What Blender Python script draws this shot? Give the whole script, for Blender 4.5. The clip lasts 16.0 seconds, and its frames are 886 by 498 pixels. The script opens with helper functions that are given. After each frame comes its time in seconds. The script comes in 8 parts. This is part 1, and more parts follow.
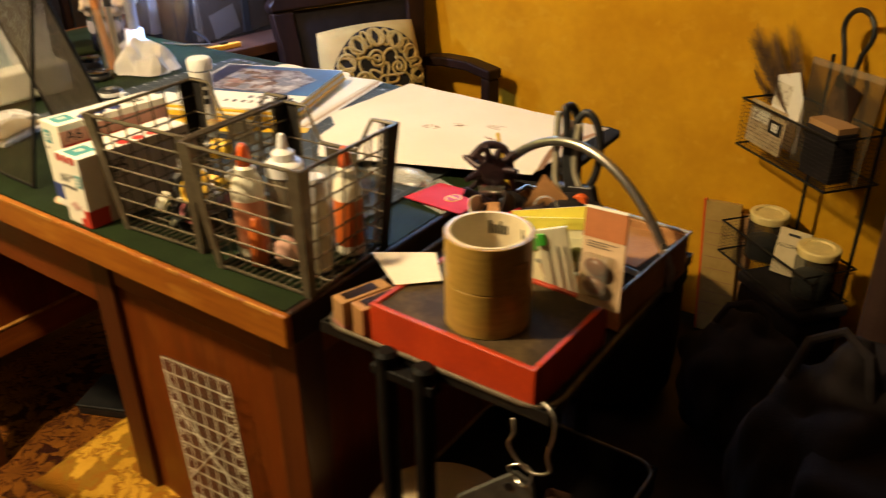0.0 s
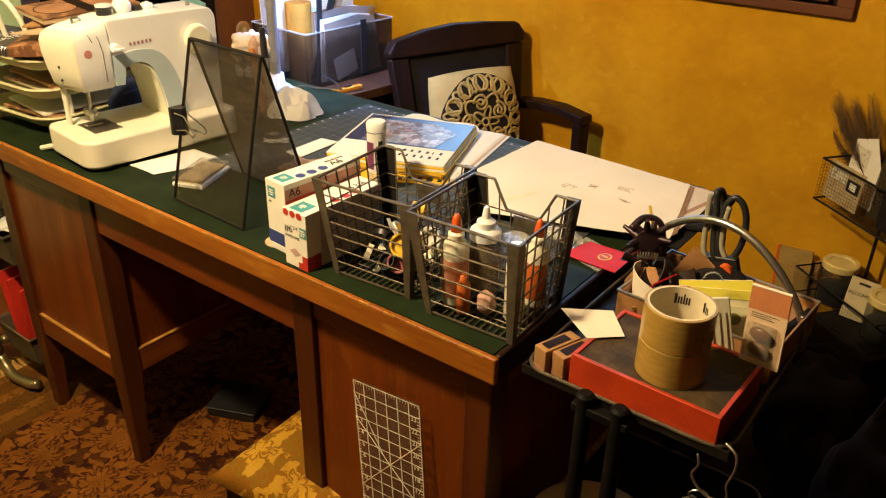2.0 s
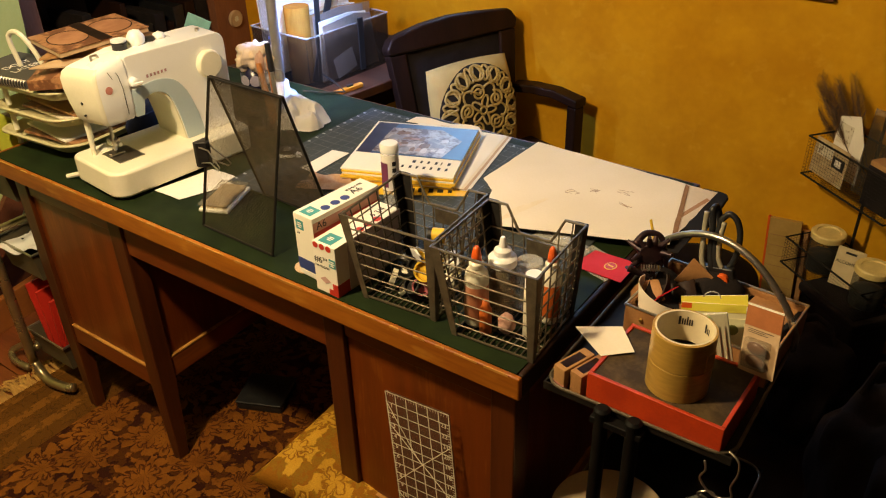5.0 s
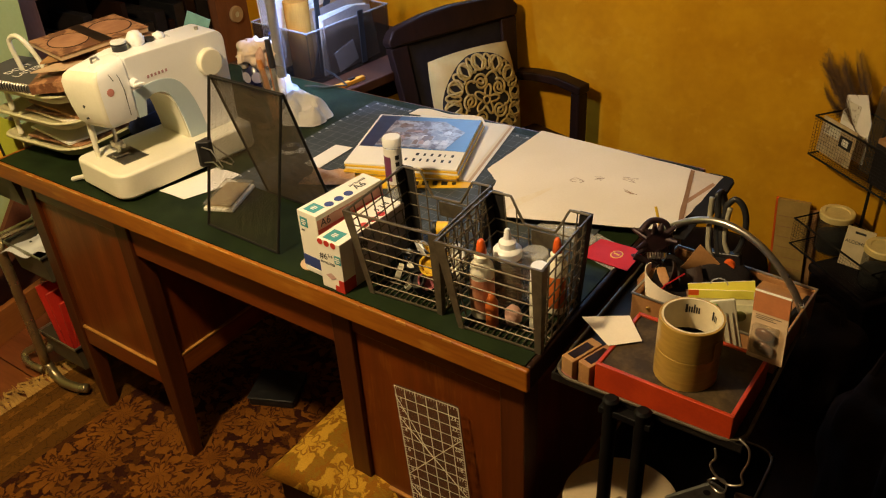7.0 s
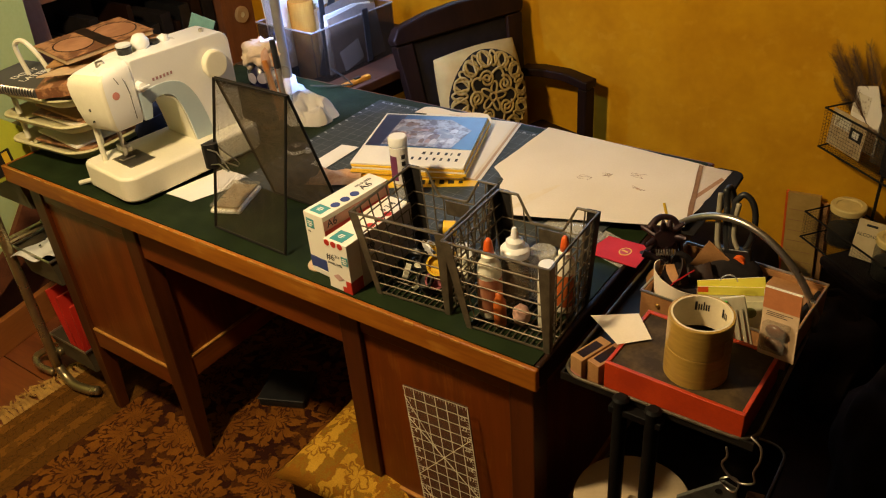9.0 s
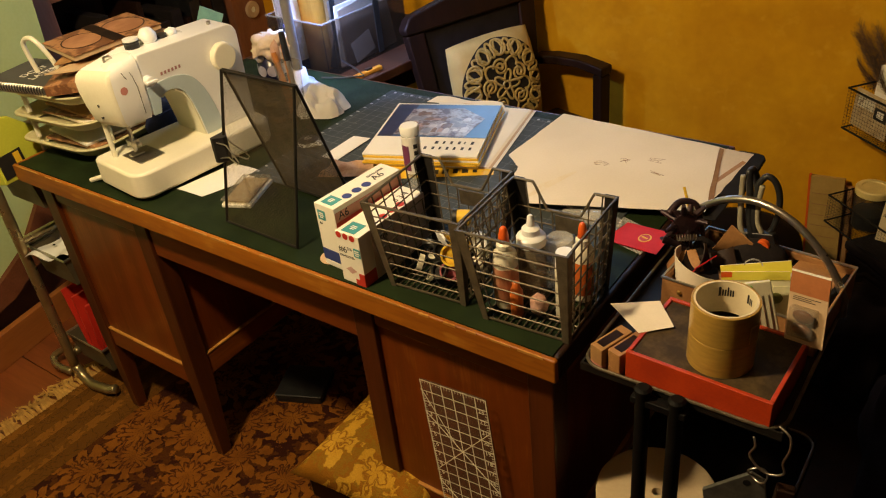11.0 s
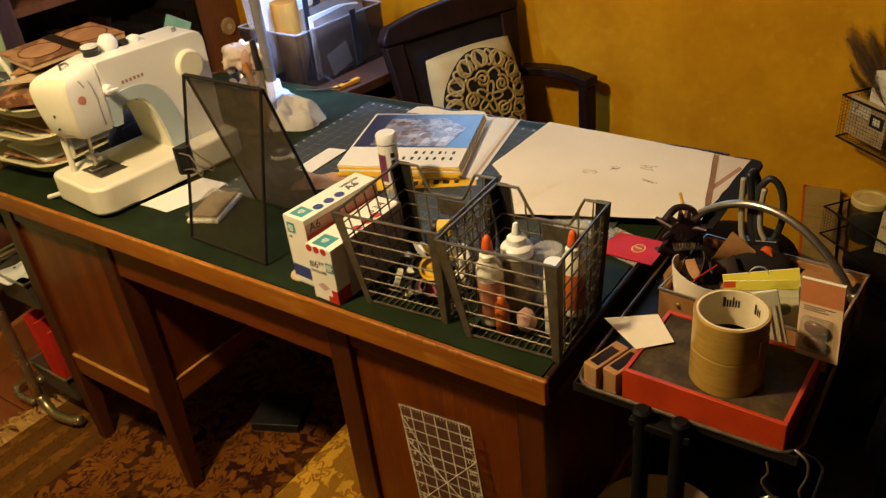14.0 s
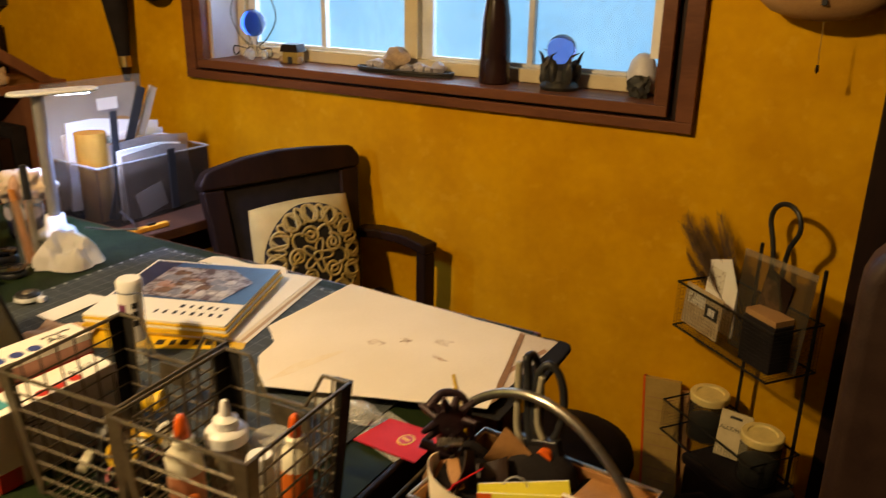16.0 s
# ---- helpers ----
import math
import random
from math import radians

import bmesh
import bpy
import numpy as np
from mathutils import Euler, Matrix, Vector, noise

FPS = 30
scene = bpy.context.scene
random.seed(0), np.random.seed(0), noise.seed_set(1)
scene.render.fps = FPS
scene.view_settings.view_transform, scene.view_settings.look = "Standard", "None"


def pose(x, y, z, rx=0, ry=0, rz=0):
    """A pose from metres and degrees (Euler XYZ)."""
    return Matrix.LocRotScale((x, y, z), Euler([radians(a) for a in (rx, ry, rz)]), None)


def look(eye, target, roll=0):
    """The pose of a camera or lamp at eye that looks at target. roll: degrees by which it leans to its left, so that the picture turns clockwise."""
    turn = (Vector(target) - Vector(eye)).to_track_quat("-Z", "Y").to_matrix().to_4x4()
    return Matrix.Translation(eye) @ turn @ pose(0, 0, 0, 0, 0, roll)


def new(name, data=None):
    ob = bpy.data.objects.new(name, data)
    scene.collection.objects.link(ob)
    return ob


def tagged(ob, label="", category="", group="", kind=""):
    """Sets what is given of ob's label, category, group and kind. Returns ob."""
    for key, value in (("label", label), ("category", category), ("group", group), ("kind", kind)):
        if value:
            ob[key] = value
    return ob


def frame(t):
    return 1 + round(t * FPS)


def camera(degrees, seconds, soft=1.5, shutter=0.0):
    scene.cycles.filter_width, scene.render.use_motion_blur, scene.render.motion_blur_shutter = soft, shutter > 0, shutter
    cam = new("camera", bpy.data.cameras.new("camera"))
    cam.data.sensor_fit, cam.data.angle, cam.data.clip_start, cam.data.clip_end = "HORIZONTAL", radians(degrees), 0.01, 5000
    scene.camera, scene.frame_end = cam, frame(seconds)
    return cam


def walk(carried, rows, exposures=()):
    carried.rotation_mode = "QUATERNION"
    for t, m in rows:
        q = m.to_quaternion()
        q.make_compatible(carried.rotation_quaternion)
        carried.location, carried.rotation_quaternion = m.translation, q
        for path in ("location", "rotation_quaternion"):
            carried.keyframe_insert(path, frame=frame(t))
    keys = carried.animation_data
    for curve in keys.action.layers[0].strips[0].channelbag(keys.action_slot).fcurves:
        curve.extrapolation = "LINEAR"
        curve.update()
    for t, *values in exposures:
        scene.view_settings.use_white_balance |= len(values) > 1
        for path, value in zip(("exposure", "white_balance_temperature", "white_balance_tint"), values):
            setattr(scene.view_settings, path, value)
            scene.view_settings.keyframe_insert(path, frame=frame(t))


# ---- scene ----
cam = camera(57.2, 16.0, soft=1.15, shutter=0.5)
EXPOSURES = [(0.0, 0.66, 6310, 11), (1.0, 0.84, 6300, 11), (2.0, 0.51, 6280, 11), (4.2, 0.42, 6310, 11), (6.3, -0.03, 6360, 11), (14.2, -0.03, 6400, 11), (15.2, 0.04, 6500, 12), (16.0, 0.10, 7250, 13)]
PATH = [
    (0, (0.555, -0.494, 1.229), (-0.465, 0.949, 0.292), -0.7),
    (0.2, (0.521, -0.534, 1.232), (-0.529, 0.893, 0.302), -1.4),
    (0.5, (0.473, -0.606, 1.235), (-0.605, 0.799, 0.306), -1.9),
    (0.7, (0.465, -0.636, 1.239), (-0.621, 0.756, 0.299), -1.9),
    (1, (0.45, -0.682, 1.266), (-0.615, 0.734, 0.338), -0.7),
    (1.5, (0.448, -0.723, 1.307), (-0.618, 0.721, 0.425), 0.5),
    (2, (0.458, -0.743, 1.384), (-0.593, 0.683, 0.455), 1.3),
    (2.5, (0.467, -0.778, 1.439), (-0.59, 0.621, 0.478), 0.1),
    (3, (0.463, -0.791, 1.466), (-0.574, 0.563, 0.421), -0.8),
    (3.5, (0.454, -0.805, 1.491), (-0.558, 0.531, 0.399), -0.5),
    (4, (0.44, -0.8, 1.519), (-0.559, 0.58, 0.472), -0.1),
    (6.5, (0.438, -0.786, 1.551), (-0.569, 0.574, 0.485), -3.1),
    (7, (0.441, -0.782, 1.55), (-0.564, 0.575, 0.478), -3.5),
    (7.5, (0.444, -0.779, 1.551), (-0.573, 0.565, 0.474), -4.3),
    (8, (0.445, -0.778, 1.551), (-0.572, 0.568, 0.478), -4.4),
    (8.5, (0.442, -0.773, 1.55), (-0.578, 0.572, 0.477), -4.6),
    (9, (0.44, -0.773, 1.551), (-0.582, 0.566, 0.473), -4.7),
    (9.5, (0.441, -0.77, 1.55), (-0.583, 0.568, 0.472), -4.9),
    (10, (0.437, -0.761, 1.548), (-0.606, 0.553, 0.46), -5.5),
    (10.2, (0.436, -0.758, 1.54), (-0.617, 0.553, 0.456), -6.1),
    (12.5, (0.411, -0.747, 1.517), (-0.641, 0.551, 0.418), -7.0),
    (13, (0.403, -0.733, 1.503), (-0.65, 0.568, 0.409), -6.8),
    (13.5, (0.396, -0.723, 1.491), (-0.649, 0.592, 0.404), -6.4),
    (14, (0.393, -0.693, 1.46), (-0.648, 0.663, 0.423), -6.6),
    (14.5, (0.394, -0.64, 1.437), (-0.628, 0.765, 0.446), -5.9),
    (14.7, (0.396, -0.606, 1.424), (-0.624, 0.818, 0.459), -5.5),
    (15, (0.399, -0.551, 1.411), (-0.555, 0.955, 0.503), -2.3),
    (15.2, (0.413, -0.527, 1.399), (-0.542, 1.028, 0.579), -0.6),
    (15.5, (0.435, -0.483, 1.384), (-0.525, 1.108, 0.646), 0.9),
    (15.7, (0.443, -0.473, 1.371), (-0.504, 1.137, 0.656), 1.3),
    (16, (0.457, -0.42, 1.353), (-0.461, 1.223, 0.677), 1.1),
]
walk(cam, [(t, look(eye, target, roll)) for t, eye, target, roll in PATH], EXPOSURES)

# ---- world, lamps ----
world = bpy.data.worlds.new("world")
scene.world = world
world.use_nodes = True
wn = world.node_tree.nodes
sky = wn.new("ShaderNodeTexSky")
sky.sky_type = "NISHITA"
sky.sun_disc = False
sky.sun_elevation = radians(4)
sky.sun_rotation = radians(200)
world.node_tree.links.new(sky.outputs[0], wn["Background"].inputs[0])
wn["Background"].inputs[1].default_value = 0.08


def lamp(name, kind, energy, colour, m, **sizes):
    data = bpy.data.lights.new(name, kind)
    data.energy, data.color = energy, colour
    if kind == "POINT":
        data.shadow_soft_size = sizes["radius"]
    if kind == "AREA":
        data.shape, data.size, data.size_y = "RECTANGLE", sizes["w"], sizes["h"]
    ob = new(name, data)
    ob.matrix_world = m
    return ob


# warm room lamp under the ceiling, the reading lamp on the desk, daylight in the window
lamp("room_lamp", "POINT", 106.0, (1.0, 0.735, 0.385), pose(-0.65, -0.6, 2.02), radius=0.06)
LED = lamp("desk_lamp_light", "AREA", 3.6, (0.30, 0.46, 1.0), pose(-1.055, 0.690, 1.064, 30, 0, 18), w=0.05, h=0.05)
LED.data.spread = radians(130)
lamp("window_light", "AREA", 10.0, (0.47, 0.67, 1.0), pose(-1.0, 1.66, 1.45, 90, 0, 180), w=0.75, h=0.8)


# ---- materials ----
def mat(name, colour, second=None, rough=0.5, metal=0.0, scale=30.0, fine=300.0, bump=0.15, stretch=(1, 1, 1), contrast=(0.35, 0.65), space="Object", coat=0.0, spec=0.5, per_piece=0.0, flecks=None):
    """A surface of two colours mixed by coarse and fine noise, with relief from the fine one."""
    m = bpy.data.materials.new(name)
    m.use_nodes = True
    n, l = m.node_tree.nodes, m.node_tree.links
    b = n["Principled BSDF"]
    b.inputs["Metallic"].default_value = metal
    b.inputs["Coat Weight"].default_value = coat
    b.inputs["Specular IOR Level"].default_value = spec
    tc, mp = n.new("ShaderNodeTexCoord"), n.new("ShaderNodeMapping")
    mp.inputs["Scale"].default_value = stretch
    l.new(tc.outputs[space], mp.inputs[0])
    big, small = n.new("ShaderNodeTexNoise"), n.new("ShaderNodeTexNoise")
    for node, s, d in ((big, scale, 4.0), (small, fine, 3.0)):
        node.inputs["Scale"].default_value, node.inputs["Detail"].default_value = s, d
        l.new(mp.outputs[0], node.inputs["Vector"])
    add = n.new("ShaderNodeMath")
    add.operation = "MULTIPLY_ADD"
    l.new(small.outputs["Fac"], add.inputs[0])
    add.inputs[1].default_value = 0.35
    sub = n.new("ShaderNodeMath")
    sub.operation = "SUBTRACT"
    l.new(big.outputs["Fac"], sub.inputs[0])
    sub.inputs[1].default_value = 0.175
    l.new(sub.outputs[0], add.inputs[2])
    ramp = n.new("ShaderNodeMapRange")
    ramp.inputs["From Min"].default_value, ramp.inputs["From Max"].default_value = contrast
    l.new(add.outputs[0], ramp.inputs["Value"])
    mix = n.new("ShaderNodeMix")
    mix.data_type = "RGBA"
    mix.inputs["A"].default_value = (*colour, 1)
    mix.inputs["B"].default_value = (*(second or [c * 0.82 for c in colour]), 1)
    l.new(ramp.outputs[0], mix.inputs["Factor"])
    out = mix.outputs["Result"]
    if flecks:
        # short pale rays and rubbed spots in the grain
        ray, rub, thr, top = n.new("ShaderNodeTexNoise"), n.new("ShaderNodeTexNoise"), n.new("ShaderNodeMapRange"), n.new("ShaderNodeMix")
        ray.inputs["Scale"].default_value, ray.inputs["Detail"].default_value = scale * 7, 2.0
        rub.inputs["Scale"].default_value, rub.inputs["Detail"].default_value = 14.0, 4.0
        l.new(mp.outputs[0], ray.inputs["Vector"])
        l.new(tc.outputs[space], rub.inputs["Vector"])
        both = n.new("ShaderNodeMath")
        both.operation = "MULTIPLY"
        l.new(ray.outputs["Fac"], both.inputs[0])
        l.new(rub.outputs["Fac"], both.inputs[1])
        thr.inputs["From Min"].default_value, thr.inputs["From Max"].default_value = 0.31, 0.42
        thr.inputs["To Max"].default_value = 0.32
        l.new(both.outputs[0], thr.inputs["Value"])
        top.data_type = "RGBA"
        top.inputs["B"].default_value = (*flecks, 1)
        l.new(thr.outputs[0], top.inputs["Factor"])
        l.new(out, top.inputs["A"])
        out = top.outputs["Result"]
    if per_piece:
        info, hsv, rng = n.new("ShaderNodeObjectInfo"), n.new("ShaderNodeHueSaturation"), n.new("ShaderNodeMapRange")
        rng.inputs["To Min"].default_value, rng.inputs["To Max"].default_value = 1 - per_piece, 1 + per_piece
        l.new(info.outputs["Random"], rng.inputs["Value"])
        l.new(rng.outputs[0], hsv.inputs["Value"])
        l.new(out, hsv.inputs["Color"])
        out = hsv.outputs[0]
    l.new(out, b.inputs["Base Color"])
    rr = n.new("ShaderNodeMapRange")
    rr.inputs["To Min"].default_value, rr.inputs["To Max"].default_value = max(rough - 0.08, 0.02), min(rough + 0.1, 1)
    l.new(big.outputs["Fac"], rr.inputs["Value"])
    l.new(rr.outputs[0], b.inputs["Roughness"])
    if bump:
        bp = n.new("ShaderNodeBump")
        bp.inputs["Strength"].default_value, bp.inputs["Distance"].default_value = bump, 0.002
        l.new(small.outputs["Fac"], bp.inputs["Height"])
        l.new(bp.outputs[0], b.inputs["Normal"])
    return m


def clear(name, tint, rough=0.05, share=0.75):
    """Thin clear plastic or glass: part see-through, part gloss."""
    m = bpy.data.materials.new(name)
    m.use_nodes = True
    n, l = m.node_tree.nodes, m.node_tree.links
    b = n["Principled BSDF"]
    b.inputs["Base Color"].default_value, b.inputs["Roughness"].default_value = (*tint, 1), rough
    t, mix = n.new("ShaderNodeBsdfTransparent"), n.new("ShaderNodeMixShader")
    t.inputs[0].default_value = (*[0.5 + 0.5 * c for c in tint], 1)
    nz = n.new("ShaderNodeTexNoise")
    nz.inputs["Scale"].default_value = 25.0
    r = n.new("ShaderNodeMapRange")
    r.inputs["To Min"].default_value, r.inputs["To Max"].default_value = 1 - share - 0.08, 1 - share + 0.08
    l.new(nz.outputs["Fac"], r.inputs["Value"])
    l.new(r.outputs[0], mix.inputs[0])
    l.new(t.outputs[0], mix.inputs[1])
    l.new(b.outputs[0], mix.inputs[2])
    l.new(mix.outputs[0], n["Material Output"].inputs[0])
    return m


def glow(name, colour, strength):
    m = bpy.data.materials.new(name)
    m.use_nodes = True
    b = m.node_tree.nodes["Principled BSDF"]
    b.inputs["Base Color"].default_value = (*colour, 1)
    b.inputs["Emission Color"].default_value = (*colour, 1)
    b.inputs["Emission Strength"].default_value = strength
    return m


def leafy(name, ground, leaf_a, leaf_b, vein, scale, lobes, fill=0.46, swing=0.13, rough=0.95, border=None):
    """Woven cloth of lobed leaf rosettes over a darker ground, with thin veins and nap."""
    m = bpy.data.materials.new(name)
    m.use_nodes = True
    n, l = m.node_tree.nodes, m.node_tree.links
    b = n["Principled BSDF"]
    b.inputs["Roughness"].default_value = rough
    b.inputs["Specular IOR Level"].default_value = 0.15
    tc = n.new("ShaderNodeTexCoord")

    def calc(op, a, c=None):
        k = n.new("ShaderNodeMath")
        k.operation = op
        for i, v in enumerate((a, c)):
            if isinstance(v, (int, float)):
                k.inputs[i].default_value = v
            elif v is not None:
                l.new(v, k.inputs[i])
        return k.outputs[0]

    def mixed(fac, a, c):
        k = n.new("ShaderNodeMix")
        k.data_type = "RGBA"
        l.new(fac, k.inputs["Factor"])
        for s, v in (("A", a), ("B", c)):
            if isinstance(v, tuple):
                k.inputs[s].default_value = (*v, 1)
            else:
                l.new(v, k.inputs[s])
        return k.outputs["Result"]

    def step(v, lo, hi):
        k = n.new("ShaderNodeMapRange")
        k.inputs["From Min"].default_value, k.inputs["From Max"].default_value = lo, hi
        l.new(v, k.inputs["Value"])
        return k.outputs[0]

    def noise_at(s, detail=3.0):
        k = n.new("ShaderNodeTexNoise")
        k.inputs["Scale"].default_value, k.inputs["Detail"].default_value = s, detail
        l.new(tc.outputs["Object"], k.inputs["Vector"])
        return k

    bend = n.new("ShaderNodeVectorMath")
    bend.operation = "MULTIPLY_ADD"
    l.new(noise_at(scale * 2.2, 4.0).outputs["Color"], bend.inputs[0])
    bend.inputs[1].default_value = (0.5 / scale, 0.5 / scale, 0)
    l.new(tc.outputs["Object"], bend.inputs[2])

    def rosettes(s, count, reach, sway):
        """Leaf mask, its vein mask and its shade, round the centres of a cell pattern."""
        v = n.new("ShaderNodeTexVoronoi")
        v.voronoi_dimensions = "2D"
        v.inputs["Scale"].default_value, v.inputs["Randomness"].default_value = s, 0.8
        l.new(bend.outputs[0], v.inputs["Vector"])
        d = n.new("ShaderNodeVectorMath")
        d.operation = "SUBTRACT"
        l.new(bend.outputs[0], d.inputs[0])
        l.new(v.outputs["Position"], d.inputs[1])
        xyz = n.new("ShaderNodeSeparateXYZ")
        l.new(d.outputs[0], xyz.inputs[0])
        angle = calc("ARCTAN2", xyz.outputs["Y"], xyz.outputs["X"])
        tint = n.new("ShaderNodeSeparateColor")
        l.new(v.outputs["Color"], tint.inputs[0])
        turned = calc("ADD", calc("MULTIPLY", angle, count), calc("MULTIPLY", tint.outputs[0], 6.28))
        wave = calc("ABSOLUTE", calc("SINE", calc("MULTIPLY", turned, 0.5)))
        fine = calc("MULTIPLY", calc("SUBTRACT", noise_at(s * 6, 5.0).outputs["Fac"], 0.5), 0.75)
        edge = calc("ADD", calc("ADD", calc("MULTIPLY", wave, sway * 2), reach - sway), fine)
        leaf = step(calc("SUBTRACT", edge, v.outputs["Distance"]), -0.015, 0.03)
        split = step(wave, 0.04, 0.22)
        ring = step(calc("ABSOLUTE", calc("SUBTRACT", v.outputs["Distance"], calc("MULTIPLY", edge, 0.52))), 0.012, 0.05)
        return leaf, calc("MULTIPLY", split, ring), tint.outputs[1]

    big, big_vein, big_tint = rosettes(scale, lobes, fill, swing)
    low, low_vein, low_tint = rosettes(scale * 2.6, 5, 0.40, 0.16)
    shade = step(noise_at(scale * 3.0, 5.0).outputs["Fac"], 0.36, 0.64)
    under = mixed(low, ground, mixed(low_vein, vein, tuple(0.55 * c for c in leaf_a)))
    petal = mixed(calc("MULTIPLY", calc("ADD", shade, big_tint), 0.5), leaf_a, leaf_b)
    col = mixed(big, under, mixed(big_vein, vein, petal))
    if border:
        sep = n.new("ShaderNodeSeparateXYZ")
        l.new(tc.outputs["Object"], sep.inputs[0])
        x = sep.outputs["X"]
        stripe = calc("GREATER_THAN", calc("SINE", calc("MULTIPLY", x, 78.0)), 0.30)
        twig = mixed(low, mixed(low_vein, tuple(0.5 * c for c in border), tuple(0.7 * c for c in border)), border)
        plain = mixed(low_vein, tuple(0.38 * c for c in border), tuple(0.6 * c for c in border))
        col = mixed(calc("LESS_THAN", x, 0.245), col, mixed(stripe, plain, twig))
    nap = noise_at(420.0)
    wear = noise_at(scale * 0.5, 4.0)
    hsv = n.new("ShaderNodeHueSaturation")
    l.new(calc("MULTIPLY", step(nap.outputs["Fac"], -0.9, 1.1), calc("ADD", wear.outputs["Fac"], 0.85)), hsv.inputs["Value"])
    l.new(col, hsv.inputs["Color"])
    l.new(hsv.outputs[0], b.inputs["Base Color"])
    bp = n.new("ShaderNodeBump")
    bp.inputs["Strength"].default_value, bp.inputs["Distance"].default_value = 0.6, 0.004
    l.new(calc("ADD", nap.outputs["Fac"], calc("MULTIPLY", big, big_vein)), bp.inputs["Height"])
    l.new(bp.outputs[0], b.inputs["Normal"])
    return m


WOOD_X = mat("oak_along", (0.33, 0.094, 0.008), (0.17, 0.038, 0.004), 0.36, scale=9, fine=120, bump=0.12, stretch=(0.12, 1, 1), coat=0.12, flecks=(0.46, 0.19, 0.025))
WOOD_Y = mat("oak_across", (0.33, 0.094, 0.008), (0.17, 0.038, 0.004), 0.36, scale=9, fine=120, bump=0.12, stretch=(1, 0.12, 1), coat=0.12)
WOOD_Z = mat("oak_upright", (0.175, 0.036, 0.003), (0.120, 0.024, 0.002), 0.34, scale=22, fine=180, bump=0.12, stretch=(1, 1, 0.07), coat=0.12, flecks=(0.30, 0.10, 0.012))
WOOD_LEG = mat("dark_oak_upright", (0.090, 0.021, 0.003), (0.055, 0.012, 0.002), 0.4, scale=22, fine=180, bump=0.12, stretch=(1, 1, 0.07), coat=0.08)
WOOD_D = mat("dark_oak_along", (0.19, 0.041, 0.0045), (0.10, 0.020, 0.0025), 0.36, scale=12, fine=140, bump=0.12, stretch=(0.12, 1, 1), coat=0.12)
WOOD_EDGE = mat("golden_oak_edge", (0.38, 0.130, 0.010), (0.21, 0.056, 0.005), 0.42, scale=9, fine=120, bump=0.15, stretch=(0.12, 1, 1), flecks=(0.60, 0.29, 0.04), spec=0.35)
WORN = mat("worn_oak_edge", (0.56, 0.28, 0.06), (0.34, 0.14, 0.02), 0.45, scale=40, fine=200, bump=0.2, stretch=(0.3, 1, 1))
GREEN = mat("green_leather", (0.014, 0.025, 0.008), (0.009, 0.016, 0.0052), 0.6, scale=18, fine=500, bump=0.3, spec=0.12)
DARKWOOD = mat("dark_walnut", (0.022, 0.009, 0.005), (0.011, 0.0045, 0.003), 0.5, scale=14, fine=150, bump=0.15, stretch=(1, 1, 0.15), spec=0.22)
TRIMWOOD = mat("brown_trim", (0.17, 0.062, 0.028), (0.11, 0.038, 0.017), 0.42, spec=0.2, scale=12, fine=180, bump=0.12, stretch=(0.2, 1, 1))
SHELFWOOD = mat("bookcase_wood", (0.26, 0.105, 0.052), (0.17, 0.065, 0.034), 0.5, scale=12, fine=150, bump=0.1, stretch=(1, 1, 0.2))
FLOORWOOD = mat("red_floorboards", (0.25, 0.074, 0.018), (0.155, 0.043, 0.010), 0.3, scale=14, fine=140, bump=0.1, stretch=(0.1, 1, 1), coat=0.3)
# ceiling is out of view; low albedo keeps its bounce down
CEIL = mat("low_bounce_ceiling", (0.20, 0.15, 0.10), None, 0.9, scale=3, fine=200, bump=0.1)
BLACK = mat("black_metal", (0.009, 0.008, 0.007), (0.015, 0.013, 0.011), 0.5, metal=0.0, scale=40, fine=300, bump=0.05, spec=0.22)
BLACKPL = mat("black_plastic", (0.010, 0.010, 0.011), (0.018, 0.018, 0.018), 0.4, scale=50, fine=400, bump=0.08)
DARKCLOTH = mat("dark_cloth", (0.014, 0.0115, 0.0115), (0.022, 0.017, 0.017), 0.95, scale=20, fine=350, bump=0.5, spec=0.15)
GUN = mat("grey_wire", (0.155, 0.128, 0.085), (0.10, 0.082, 0.055), 0.42, metal=0.45, scale=60, fine=500, bump=0.08)
STEEL = mat("brushed_steel", (0.55, 0.52, 0.46), (0.42, 0.40, 0.35), 0.3, metal=0.95, scale=60, fine=500, bump=0.05)
WHITEPL = mat("white_plastic", (0.85, 0.86, 0.86), (0.81, 0.82, 0.82), 0.28, scale=8, fine=250, bump=0.03, coat=0.2)
CREAMPL = mat("cream_plastic", (0.80, 0.77, 0.62), (0.74, 0.71, 0.55), 0.35, scale=12, fine=250, bump=0.04)
BLUEPL = mat("pale_blue_plastic", (0.46, 0.56, 0.60), (0.42, 0.52, 0.56), 0.35, scale=12, fine=250, bump=0.04)
PAPER = mat("white_paper", (0.86, 0.83, 0.76), (0.80, 0.77, 0.70), 0.85, scale=6, fine=260, bump=0.06)
OLDPAPER = mat("drawing_paper", (0.86, 0.78, 0.64), (0.79, 0.71, 0.56), 0.9, scale=5, fine=260, bump=0.08)
KRAFT = mat("kraft_paper", (0.42, 0.23, 0.085), (0.33, 0.17, 0.06), 0.75, scale=12, fine=220, bump=0.1)
CARD = mat("white_board", (0.86, 0.83, 0.73), (0.80, 0.77, 0.67), 0.6, scale=14, fine=300, bump=0.05)
